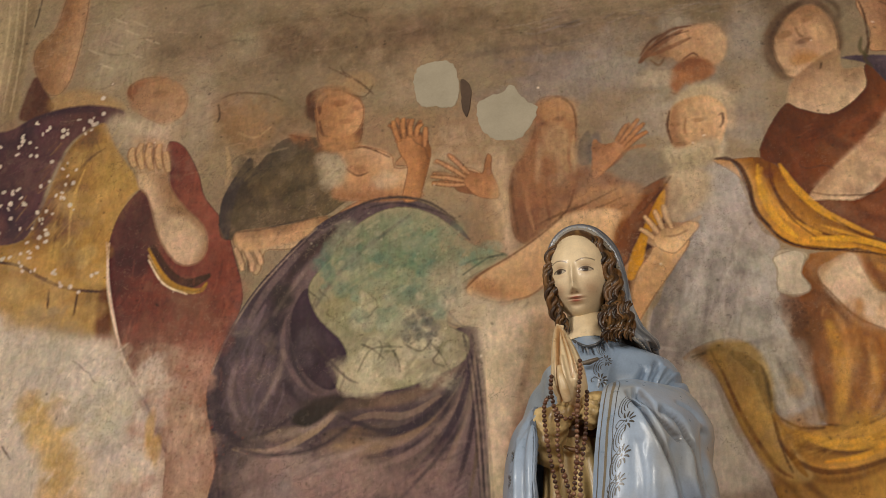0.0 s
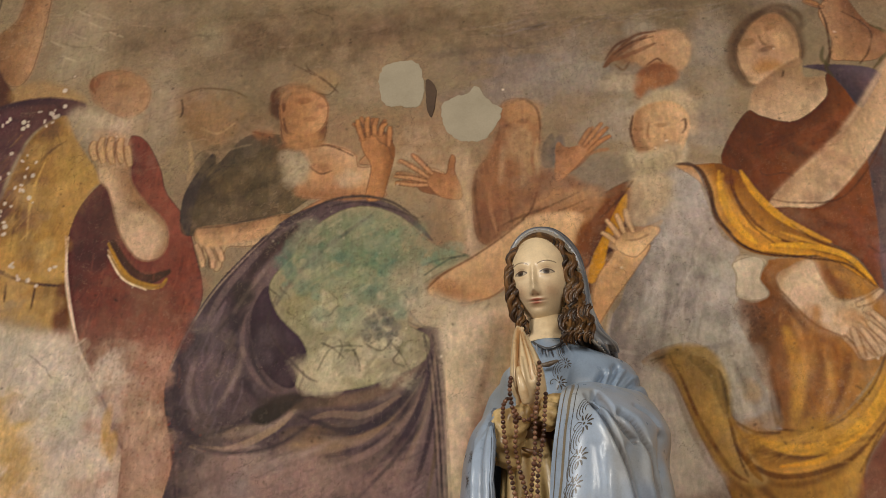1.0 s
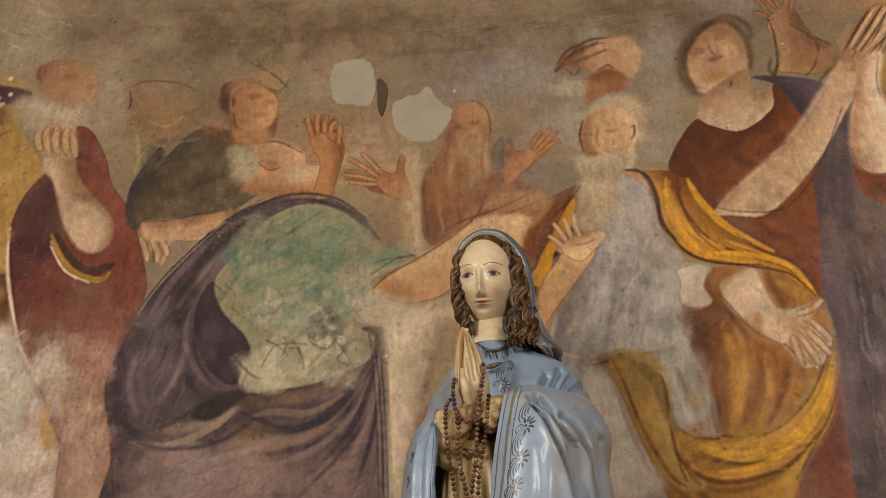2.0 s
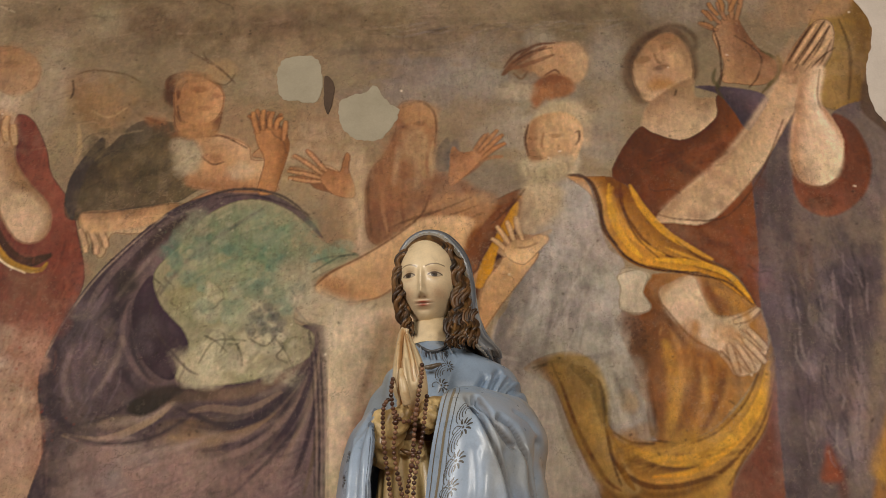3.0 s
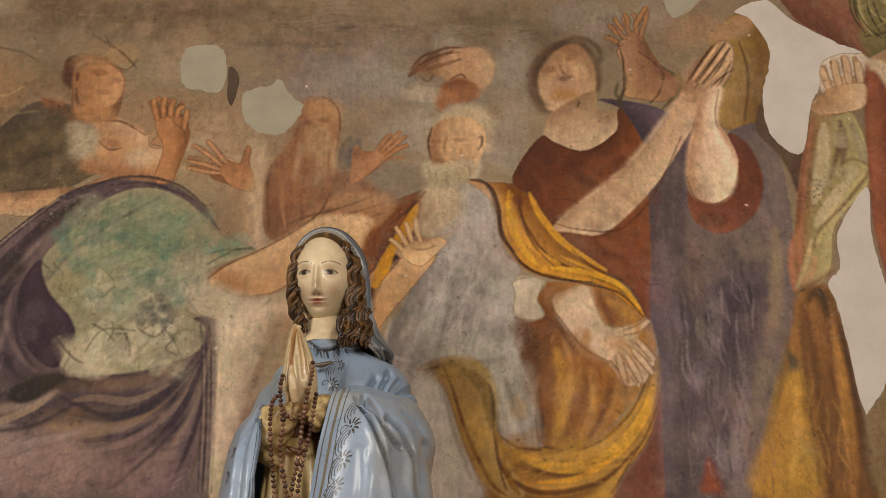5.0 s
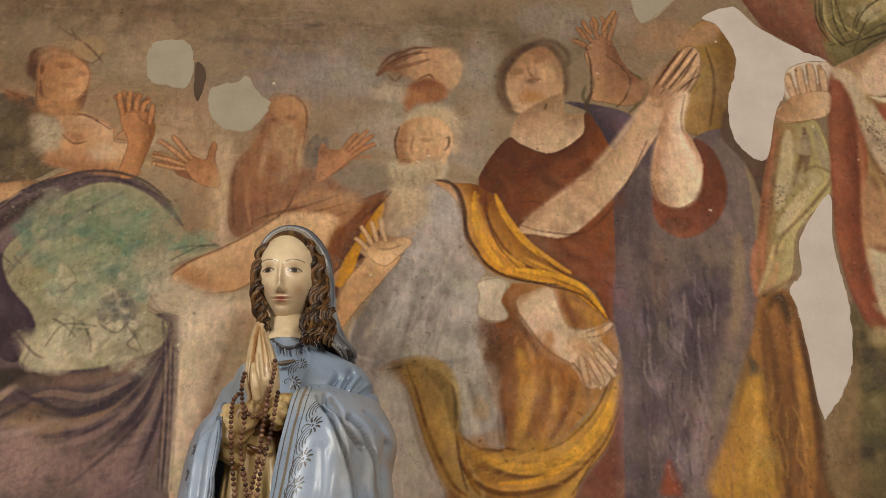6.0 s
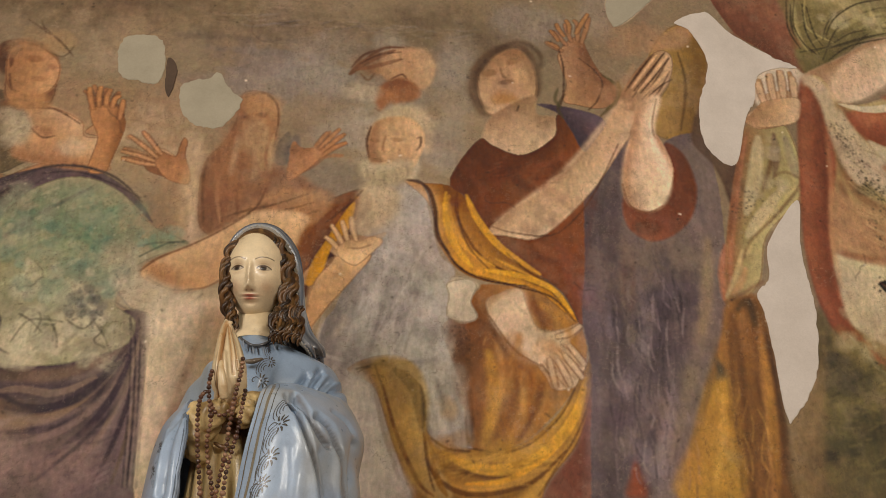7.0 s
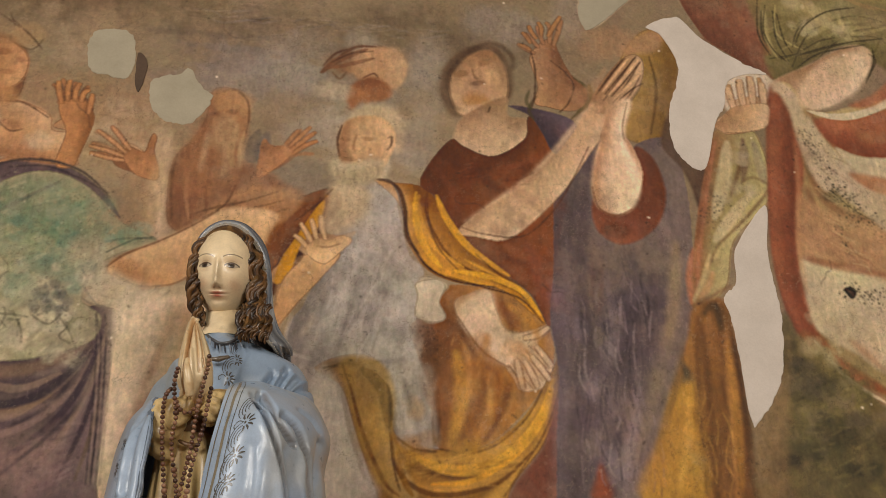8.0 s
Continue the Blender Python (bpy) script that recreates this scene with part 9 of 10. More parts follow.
# gown seen between the mantle's edges
gown = rings([(-0.115, 2.27, 2.335, 0.040, 0.04), (-0.118, 2.264, 2.31, 0.055, 0.056), (-0.120, 2.262, 2.275, 0.060, 0.060), (-0.120, 2.262, 2.255, 0.060, 0.060), (-0.115, 2.265, 2.20, 0.066, 0.066),
              (-0.105, 2.27, 2.05, 0.085, 0.075), (-0.09, 2.29, 1.75, 0.12, 0.10), (-0.08, 2.31, BASE_Z + 0.04, 0.16, 0.14)], 150, 150)
ng = gown - np.array([-0.11, 2.28, 0]) * [1, 1, 0] - gown * [0, 0, 1]
ng /= np.linalg.norm(ng, axis=2, keepdims=True) + 1e-9
ang = np.linspace(0, 2 * np.pi, 150, endpoint=False)
fold = 0.006 * np.sin(17 * ang + 2.4 * np.sin(2 * ang))[None, :] * np.clip((2.30 - gown[..., 2]) * 6, 0.25, 1)
press(gown + ng * fold[..., None], dye(gown.shape, OCHRE, "7d5f38", 0.6), closed=True)
belt = rings([(-0.118, 2.262, 2.284, 0.066, 0.064), (-0.118, 2.262, 2.274, 0.070, 0.068), (-0.118, 2.262, 2.262, 0.070, 0.068), (-0.118, 2.262, 2.250, 0.066, 0.064)], 14, 90)
press(belt, dye(belt.shape, "6b4c2b", "4a3420", 0.6, 5), closed=True)
tube([(-0.1382, 2.19, 2.2282), (-0.117, 2.185, 2.2175), (-0.0991, 2.19, 2.2218)], [0.003, 0.005, 0.003], "6b4c2b", 20, 10)

# mantle over the forearm on the statue's left, with the stencilled border
drape_line_a = [(-0.0467, 2.2, 2.3534), (-0.0553, 2.125, 2.3068), (-0.0659, 2.11, 2.2478), (-0.0749, 2.115, 2.2005), (-0.0825, 2.12, 2.1477), (-0.0879, 2.125, 2.0980), (-0.115, 2.15, 1.95), (-0.13, 2.17, 1.66), (-0.14, 2.18, BASE_Z + 0.03)]
drape_line_b = [(-0.0248, 2.22, 2.3698), (-0.0295, 2.115, 2.3075), (-0.036, 2.085, 2.2415), (-0.0449, 2.085, 2.1863), (-0.0538, 2.09, 2.1374), (-0.0604, 2.095, 2.0885), (-0.08, 2.12, 1.95), (-0.09, 2.14, 1.66), (-0.10, 2.16, BASE_Z + 0.03)]
drape_line_c = [(0.0069, 2.24, 2.3790), (0.0049, 2.12, 2.3078), (0.0015, 2.075, 2.2379), (-0.0077, 2.07, 2.1811), (-0.0148, 2.075, 2.1325), (-0.0218, 2.08, 2.0839), (-0.03, 2.11, 1.95), (-0.03, 2.12, 1.66), (-0.03, 2.14, BASE_Z + 0.03)]
drape_line_d = [(0.0346, 2.26, 2.3806), (0.0375, 2.14, 2.3098), (0.0413, 2.085, 2.2425), (0.0374, 2.07, 2.1816), (0.0319, 2.075, 2.1331), (0.0265, 2.08, 2.0844), (0.02, 2.11, 1.95), (0.02, 2.12, 1.66), (0.02, 2.14, BASE_Z + 0.03)]
drape_line_e = [(0.0674, 2.28, 2.3798), (0.0758, 2.18, 2.3155), (0.0849, 2.13, 2.2533), (0.0845, 2.12, 2.1977), (0.0803, 2.12, 2.1495), (0.0762, 2.12, 2.0980), (0.07, 2.14, 1.95), (0.07, 2.15, 1.66), (0.07, 2.16, BASE_Z + 0.03)]
drape_line_f = [(0.0988, 2.31, 2.3830), (0.1117, 2.24, 2.3290), (0.125, 2.2, 2.2701), (0.1263, 2.19, 2.2222), (0.1215, 2.19, 2.1746), (0.1211, 2.19, 2.1215), (0.12, 2.20, 1.95), (0.12, 2.21, 1.66), (0.13, 2.22, BASE_Z + 0.03)]
drape_line_g = [(0.1152, 2.36, 2.3967), (0.1314, 2.31, 2.3482), (0.1505, 2.29, 2.2962), (0.1529, 2.28, 2.2623), (0.1433, 2.28, 2.2137), (0.1492, 2.28, 2.1514), (0.155, 2.29, 1.95), (0.16, 2.29, 1.66), (0.17, 2.30, BASE_Z + 0.03)]
drape_line_h = [(0.118, 2.42, 2.4168), (0.1349, 2.42, 2.3855), (0.1539, 2.42, 2.3406), (0.1559, 2.42, 2.3088), (0.1458, 2.42, 2.2636), (0.1522, 2.42, 2.1974), (0.15, 2.42, 1.95), (0.155, 2.42, 1.66), (0.165, 2.42, BASE_Z + 0.03)]
drape = loft([drape_line_a, drape_line_b, drape_line_c, drape_line_d, drape_line_e, drape_line_f, drape_line_g, drape_line_h], 220, 190)
nd = towards(drape, normals(drape), (0.1, -1, 0))
drape = carve(drape, nd, [(0.0092, 2.12, 2.3056), (0.0308, 2.1, 2.2654), (0.0499, 2.09, 2.2301), (0.0667, 2.09, 2.2082), (0.0764, 2.1, 2.2011)], 0.0055, 0.026)
drape = carve(drape, nd, [(-0.0036, 2.11, 2.2965), (0.0224, 2.08, 2.2369), (0.0458, 2.08, 2.1801), (0.0628, 2.09, 2.1302), (0.0711, 2.09, 2.0777)], 0.0060, 0.022)
drape = carve(drape, nd, [(0.0565, 2.11, 2.2562), (0.0827, 2.13, 2.2396), (0.0996, 2.13, 2.1994), (0.1094, 2.14, 2.1536), (0.1168, 2.15, 2.1029)], 0.0065, 0.028)
drape = carve(drape, nd, [(0.0868, 2.18, 2.2897), (0.1118, 2.2, 2.2816), (0.126, 2.22, 2.2662)], 0.006, 0.006)
drape = carve(drape, nd, [(0.0608, 2.1, 2.1790), (0.0713, 2.1, 2.1337), (0.084, 2.11, 2.0896)], 0.008, 0.008)
drape = carve(drape, nd, [(0.0973, 2.15, 2.2069), (0.0915, 2.14, 2.1479), (0.0955, 2.14, 2.0995)], 0.009, -0.009)
drape = carve(drape, nd, [(0.0161, 2.08, 2.2457), (0.0394, 2.07, 2.1871), (0.0543, 2.08, 2.1372), (0.059, 2.09, 2.0828)], 0.012, -0.008)
drape = carve(drape, nd, [(0.0067, 2.07, 2.1758), (0.0076, 2.07, 2.1226), (0.0044, 2.08, 2.0790)], 0.012, 0.004)
drape = carve(drape, nd, [(0.1341, 2.25, 2.2448), (0.1285, 2.24, 2.1832), (0.1346, 2.24, 2.1325)], 0.008, 0.010)
s_axis = np.linspace(0, 1, 190)[None, :]
low = np.clip((2.05 - drape[..., 2]) * 3, 0, 1)
drape = drape + nd * (low * 0.010 * np.sin(2 * np.pi * 5.2 * s_axis + 1.2))[..., None]
nd = towards(drape, normals(drape), (0.1, -1, 0))
drape_tint = dye(drape.shape, "a0b2c7", "b3b1a4", 0.45, 18)
# brown tint, partly dust, laid along three of the carved folds
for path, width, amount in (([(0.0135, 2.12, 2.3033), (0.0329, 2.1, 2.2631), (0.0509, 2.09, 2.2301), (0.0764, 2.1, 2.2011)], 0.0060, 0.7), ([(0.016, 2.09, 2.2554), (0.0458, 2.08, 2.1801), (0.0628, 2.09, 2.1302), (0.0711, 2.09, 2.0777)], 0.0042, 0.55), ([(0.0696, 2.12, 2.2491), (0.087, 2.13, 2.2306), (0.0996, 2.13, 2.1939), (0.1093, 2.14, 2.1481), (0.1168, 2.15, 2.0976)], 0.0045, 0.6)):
    fold_brown = np.exp(-(to_path(drape, curve3(path, 14)) / width) ** 2)[..., None] * amount * (0.6 + 0.6 * cloudy(220, 190, 9, 3))[..., None]
    drape_tint = drape_tint * (1 - fold_brown) + srgb("6b5b49") * fold_brown
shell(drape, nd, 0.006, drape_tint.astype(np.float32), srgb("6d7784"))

# mantle over the other forearm
fall_line_a = [(-0.2151, 2.42, 2.3964), (-0.2464, 2.43, 2.3458), (-0.2644, 2.43, 2.2949), (-0.2726, 2.43, 2.2452), (-0.276, 2.43, 2.1965), (-0.28, 2.42, 1.95), (-0.285, 2.42, 1.66), (-0.30, 2.42, BASE_Z + 0.03)]
fall_line_b = [(-0.2163, 2.33, 2.3592), (-0.245, 2.3, 2.3048), (-0.2602, 2.29, 2.2456), (-0.2666, 2.29, 2.1964), (-0.2709, 2.29, 2.1505), (-0.29, 2.29, 1.95), (-0.295, 2.29, 1.66), (-0.31, 2.30, BASE_Z + 0.03)]
fall_line_c = [(-0.2045, 2.25, 2.3312), (-0.2214, 2.2, 2.2703), (-0.2353, 2.185, 2.2070), (-0.2416, 2.185, 2.1600), (-0.2442, 2.19, 2.1179), (-0.265, 2.20, 1.95), (-0.27, 2.20, 1.66), (-0.28, 2.22, BASE_Z + 0.03)]
fall_line_d = [(-0.1936, 2.2, 2.3153), (-0.1983, 2.14, 2.2467), (-0.2059, 2.125, 2.1851), (-0.2091, 2.125, 2.1394), (-0.2119, 2.13, 2.0985), (-0.235, 2.15, 1.95), (-0.24, 2.16, 1.66), (-0.25, 2.18, BASE_Z + 0.03)]
fall_line_e = [(-0.1873, 2.18, 2.3047), (-0.1832, 2.13, 2.2351), (-0.1853, 2.12, 2.1758), (-0.1881, 2.12, 2.1379), (-0.1896, 2.12, 2.0954), (-0.205, 2.15, 1.95), (-0.21, 2.16, 1.66), (-0.22, 2.18, BASE_Z + 0.03)]
fall_line_f = [(-0.1902, 2.24, 2.3272), (-0.1876, 2.22, 2.2669), (-0.1907, 2.23, 2.2161), (-0.1947, 2.24, 2.1797), (-0.1971, 2.25, 2.1381), (-0.20, 2.25, 1.95), (-0.205, 2.26, 1.66), (-0.21, 2.26, BASE_Z + 0.03)]
fall = loft([fall_line_a, fall_line_b, fall_line_c, fall_line_d, fall_line_e, fall_line_f], 190, 130)
nf = towards(fall, normals(fall), (-0.3, -1, 0))
fall = carve(fall, nf, [(-0.1973, 2.2, 2.3034), (-0.2109, 2.17, 2.2424), (-0.219, 2.16, 2.1846), (-0.2222, 2.16, 2.1082)], 0.0065, 0.010)
fall = carve(fall, nf, [(-0.1879, 2.16, 2.2640), (-0.1924, 2.13, 2.1959), (-0.1963, 2.12, 2.1378), (-0.1984, 2.12, 2.0901)], 0.0055, 0.009)
fall = carve(fall, nf, [(-0.2089, 2.2, 2.2798), (-0.2287, 2.19, 2.2294), (-0.2355, 2.19, 2.1729), (-0.2386, 2.2, 2.1158)], 0.006, 0.006)
fall = carve(fall, nf, [(-0.2206, 2.18, 2.2485), (-0.2264, 2.17, 2.1881), (-0.2295, 2.17, 2.1115)], 0.006, -0.006)
low = np.clip((2.05 - fall[..., 2]) * 3, 0, 1)
fall = fall + nf * (low * 0.008 * np.sin(2 * np.pi * 4 * np.linspace(0, 1, 130)[None, :]))[..., None]
nf = towards(fall, normals(fall), (-0.3, -1, 0))
shell(fall, nf, 0.006, dye(fall.shape, "a0b2c7", "b9b9b0", 0.5, 16), srgb("6d7784"))

# sleeves of the gown, wrists and joined palms
tube([(-0.1134, 2.15, 2.2886), (-0.143, 2.155, 2.2718), (-0.1655, 2.19, 2.2554), (-0.1825, 2.26, 2.2495)], [0.018, 0.030, 0.038, 0.034], OCHRE, 60, 48, "80602f", amount=0.8, ripple=0.11, slot=1)
tube([(-0.1712, 2.17, 2.3008), (-0.1724, 2.17, 2.2452), (-0.1614, 2.2, 2.2089), (-0.152, 2.25, 2.2066)], [0.014, 0.026, 0.022, 0.008], OCHRE, 50, 40, "80602f", amount=0.8, ripple=0.12, slot=1)
tube([(-0.1005, 2.15, 2.2911), (-0.0792, 2.155, 2.2958), (-0.0559, 2.18, 2.2995), (-0.0279, 2.24, 2.3102)], [0.016, 0.026, 0.032, 0.036], OCHRE, 60, 48, "80602f", amount=0.8, ripple=0.11, slot=1)
tube([(-0.086, 2.15, 2.3053), (-0.0782, 2.145, 2.2732), (-0.0845, 2.17, 2.2509)], [0.012, 0.022, 0.006], OCHRE, 50, 40, "80602f", amount=0.8, ripple=0.12, slot=1)
palm_rows = [((-0.1158, 2.17, 2.2782), 0.018, 0.020), ((-0.1161, 2.155, 2.2976), 0.025, 0.026), ((-0.1157, 2.14, 2.3264), 0.034, 0.034), ((-0.118, 2.135, 2.3596), 0.033, 0.034), ((-0.122, 2.14, 2.3955), 0.027, 0.030), ((-0.1274, 2.15, 2.4331), 0.018, 0.022), ((-0.131, 2.158, 2.4581), 0.011, 0.014), ((-0.1343, 2.165, 2.4753), 0.003, 0.004)]
hand = rings([(p[0], p[1], p[2], a, b) for p, a, b in palm_rows], 130, 110)
nh = hand - np.array([-0.128, 2.15, 0]) * [1, 1, 0] - hand * [0, 0, 1]
nh /= np.linalg.norm(nh, axis=2, keepdims=True) + 1e-9
hand = carve(hand, nh, [(-0.1298, 2.12, 2.2760), (-0.1322, 2.11, 2.3131), (-0.1338, 2.11, 2.3718), (-0.1332, 2.15, 2.4641)], 0.0032, 0.010)
hand = carve(hand, nh, [(-0.1074, 2.11, 2.3345), (-0.1166, 2.12, 2.3887), (-0.1285, 2.15, 2.4579)], 0.0022, 0.004)
hand = carve(hand, nh, [(-0.0995, 2.12, 2.3437), (-0.1094, 2.13, 2.3910), (-0.1236, 2.15, 2.4493)], 0.0022, 0.004)
hand = carve(hand, nh, [(-0.0923, 2.13, 2.3436), (-0.1018, 2.14, 2.3861), (-0.1168, 2.16, 2.4381)], 0.0022, 0.004)
hand = carve(hand, nh, [(-0.1189, 2.11, 2.3018), (-0.1236, 2.11, 2.3366), (-0.1291, 2.12, 2.3765)], 0.005, -0.006)
hand = carve(hand, nh, [(-0.1047, 2.12, 2.3649), (-0.1144, 2.13, 2.4055), (-0.1261, 2.15, 2.4542)], 0.003, -0.003)
hand = carve(hand, nh, [(-0.1382, 2.12, 2.3174), (-0.1415, 2.12, 2.3644), (-0.1389, 2.14, 2.4281)], 0.004, -0.003)
hand = carve(hand, nh, [(-0.1436, 2.13, 2.3100), (-0.1449, 2.13, 2.3570), (-0.1412, 2.15, 2.4206)], 0.002, 0.004)
hand_tint = dye(hand.shape, "e0caa2", "c6a06a", 0.4, 16)
# orange-brown tint along the palm and finger creases and across the wrists
for path, width in (([(-0.1298, 2.12, 2.2760), (-0.1322, 2.11, 2.3131), (-0.1338, 2.11, 2.3718), (-0.1332, 2.15, 2.4641)], 0.0050), ([(-0.1074, 2.11, 2.3345), (-0.1166, 2.12, 2.3887), (-0.1285, 2.15, 2.4579)], 0.0018), ([(-0.0995, 2.12, 2.3437), (-0.1094, 2.13, 2.3910), (-0.1236, 2.15, 2.4493)], 0.0018), ([(-0.140, 2.1, 2.279), (-0.118, 2.1, 2.283), (-0.096, 2.1, 2.292)], 0.008)):
    crease_tint = 0.75 * np.exp(-(to_path(hand, curve3(path, 14)) / width) ** 2)[..., None]
    hand_tint = hand_tint * (1 - crease_tint) + srgb("a8702f") * crease_tint
press(hand, hand_tint.astype(np.float32), closed=True)
tube([(-0.1208, 2.12, 2.2876), (-0.1255, 2.105, 2.3111), (-0.1308, 2.1, 2.3390), (-0.132, 2.105, 2.3600)], [0.008, 0.0095, 0.0075, 0.004], "dcc49a", 40, 16, "b98f5c")

# neck, head and face
neck = rings([(-0.0895, 2.385, 2.6446, 0.036, 0.040), (-0.0861, 2.372, 2.5889, 0.0375, 0.042), (-0.0819, 2.362, 2.5428, 0.041, 0.046), (-0.0784, 2.36, 2.5121, 0.062, 0.058)], 40, 60)
press(neck, dye(neck.shape, SKIN, "b89a68", 0.4, 10), closed=True)
HEAD = Matrix.Translation((-0.0893, 2.335, 2.6705)) @ Euler((radians(16), radians(2), radians(-9))).to_matrix().to_4x4()
turn = np.array(HEAD.to_3x3())
home = np.array(HEAD.translation)


def head_form(rx, ry, rz, jaw, n_v=150, n_u=180):
    th = np.linspace(0.02, np.pi - 0.02, n_v)[:, None]
    ph = np.linspace(0, 2 * np.pi, n_u, endpoint=False)[None, :]
    w = np.cos(th) * np.ones_like(ph)
    x, y = rx * np.sin(th) * np.cos(ph), -ry * np.sin(th) * np.sin(ph)
    slim = 1 - jaw * np.clip(-w - 0.05, 0, 1) ** 1.4
    return np.stack([x * slim, y * (1 - jaw * 0.45 * np.clip(-w - 0.1, 0, 1)), rz * w], 2)


face = head_form(0.068, 0.080, 0.101, 0.25, 330, 420)
fx, fz, front = face[..., 0], face[..., 2], np.clip(-face[..., 1] / 0.080, 0, 1) > 0.15


def mound(x, z, sx, sz):
    return np.exp(-((fx - x) / sx) ** 2 - ((fz - z) / sz) ** 2) * front


EYE_Z, NOSE_Z, LIP_Z = 0.001, -0.042, -0.0590
rise = 0.0150 * mound(0, NOSE_Z + 0.004, 0.0066, 0.009) + 0.0115 * mound(0, NOSE_Z + 0.022, 0.0062, 0.016) + 0.006 * mound(0, EYE_Z + 0.004, 0.0056, 0.014)
rise += sum(0.0052 * mound(k * 0.0070, NOSE_Z + 0.001, 0.0042, 0.0050) for k in (-1, 1))
rise -= sum(0.0075 * mound(k * 0.0285, EYE_Z, 0.0160, 0.0105) for k in (-1, 1))
rise += sum(0.0062 * mound(k * 0.0285, EYE_Z - 0.001, 0.0125, 0.0068) for k in (-1, 1))
rise += sum(0.0028 * mound(k * 0.029, EYE_Z + 0.0235, 0.019, 0.008) for k in (-1, 1)) + sum(0.003 * mound(k * 0.032, NOSE_Z + 0.006, 0.016, 0.016) for k in (-1, 1))
fz = fz - 0.0011 * (fx / 0.017) ** 2 * (np.abs(fx) < 0.03)
rise += 0.0046 * mound(0, LIP_Z + 0.0038, 0.0150, 0.0034) + 0.0052 * mound(0, LIP_Z - 0.0042, 0.0130, 0.0040) - 0.0022 * mound(0, LIP_Z, 0.013, 0.0013) - 0.002 * mound(0, LIP_Z - 0.012, 0.014, 0.004)
fz = face[..., 2]
rise += 0.0055 * mound(0, -0.084, 0.018, 0.011) - 0.0015 * mound(0, LIP_Z + 0.011, 0.003, 0.006)
face[..., 1] -= rise
tint = dye(face.shape, SKIN, "d3ba8c", 0.3, 70)


def face_tint(mask, colour):
    global tint
    m = np.clip(mask, 0, 1)[..., None]
    tint = tint * (1 - m) + srgb(colour) * m


face_tint(sum(0.35 * mound(k * 0.034, NOSE_Z + 0.004, 0.014, 0.014) for k in (-1, 1)), "c4845c")
fz = face[..., 2] - 0.0011 * (fx / 0.017) ** 2 * (np.abs(fx) < 0.03)
face_tint(1.1 * mound(0, LIP_Z + 0.0030, 0.0150, 0.0026) + 1.1 * mound(0, LIP_Z - 0.0036, 0.0125, 0.0032), "b0604a")
face_tint(0.9 * mound(0, LIP_Z, 0.0145, 0.0010), "6f3a30")
fz = face[..., 2]
for k in (-1, 1):
    off = fx - k * 0.0285
    arc = 0.0245 - 0.0050 * (np.abs(off - k * 0.002) / 0.019) ** 2
    face_tint(0.9 * np.exp(-((fz - EYE_Z - arc) / 0.0012) ** 2) * (np.abs(off) < 0.019) * front, "4d3220")
    lid = 0.0066 - 0.0066 * (off / 0.0148) ** 2
    low = 0.0046 - 0.0046 * (off / 0.0148) ** 2
    up = fz - EYE_Z
    ball = np.clip((lid - up) / 0.0006, 0, 1) * np.clip((up + low) / 0.0006, 0, 1) * (np.abs(off) < 0.0146) * front
    face_tint(0.9 * ball, "b3a690")
    far = np.hypot(off + 0.0010, up - 0.0012)
    face_tint(ball * np.clip((0.0068 - far) / 0.0007, 0, 1), "3f342b")
    face_tint(ball * np.clip((0.0028 - far) / 0.0006, 0, 1), "140e0b")
    face_tint(1.2 * np.exp(-((up - lid) / 0.0015) ** 2) * (np.abs(off) < 0.0150) * front, "2a1912")
    face_tint(0.55 * np.exp(-((up + low) / 0.0007) ** 2) * (np.abs(off) < 0.0140) * front, "6b4630")
    face_tint(0.35 * np.exp(-((up - lid - 0.0042) / 0.0009) ** 2) * (np.abs(off) < 0.0150) * front, "8a5c3a")
    # darker skin tones above and below the eye, dark nostril
    face_tint(0.3 * mound(k * 0.0285, EYE_Z + 0.011, 0.015, 0.006), "b08254")
    face_tint(0.3 * mound(k * 0.0285, EYE_Z - 0.010, 0.012, 0.004), "c49a70")
    face_tint(0.8 * mound(k * 0.0058, NOSE_Z - 0.0045, 0.0026, 0.0016), "6b3f2a")
# darker skin tones under the nose and below the lower lip
face_tint(0.35 * mound(0, NOSE_Z - 0.006, 0.012, 0.004), "b07c56")
face_tint(0.3 * mound(0, LIP_Z - 0.0125, 0.012, 0.0035), "b07c56")
press(face @ turn.T + home, tint, closed=True)

# hair: a cap under the veil and curled locks beside the face
cap = head_form(0.071, 0.083, 0.103, 0.30)
cap[..., 1] += 0.0165
cap[..., 2] += 0.0125
strand = 0.0005 * np.sin(70 * np.linspace(0, 2 * np.pi, 180, endpoint=False)[None, :] + 4 * cap[..., 2] * 40)
cap += cap / np.linalg.norm(cap, axis=2, keepdims=True) * strand[..., None]
press(cap @ turn.T + home, dye(cap.shape, HAIR, "9a7440", 0.6, 6), closed=True, slot=1)


def lock(path, radius, wave, turns, phase, colour, curl=0.0):
    """A strand that waves from side to side and curls at its end."""
    p = curve3(path, 60)
    t = np.linspace(0, 1, 60)
    a = phase + 2 * np.pi * turns * t
    p = p + np.stack([wave * np.sin(a), 0.7 * wave * np.cos(a), 0.25 * wave * np.sin(2 * a)], 1)
    b = np.clip(t - 0.7, 0, 1) / 0.3
    p = p + np.stack([curl * np.sin(5.5 * b) * b, -curl * 0.6 * (1 - np.cos(5.5 * b)) * b, curl * (1 - np.cos(5.5 * b)) * b * 0.8], 1)
    tube(p[::2], [radius * 0.8, radius, radius * 1.1, radius, radius * 0.45], colour, 56, 8, "8a6636", amount=0.42, slot=1)


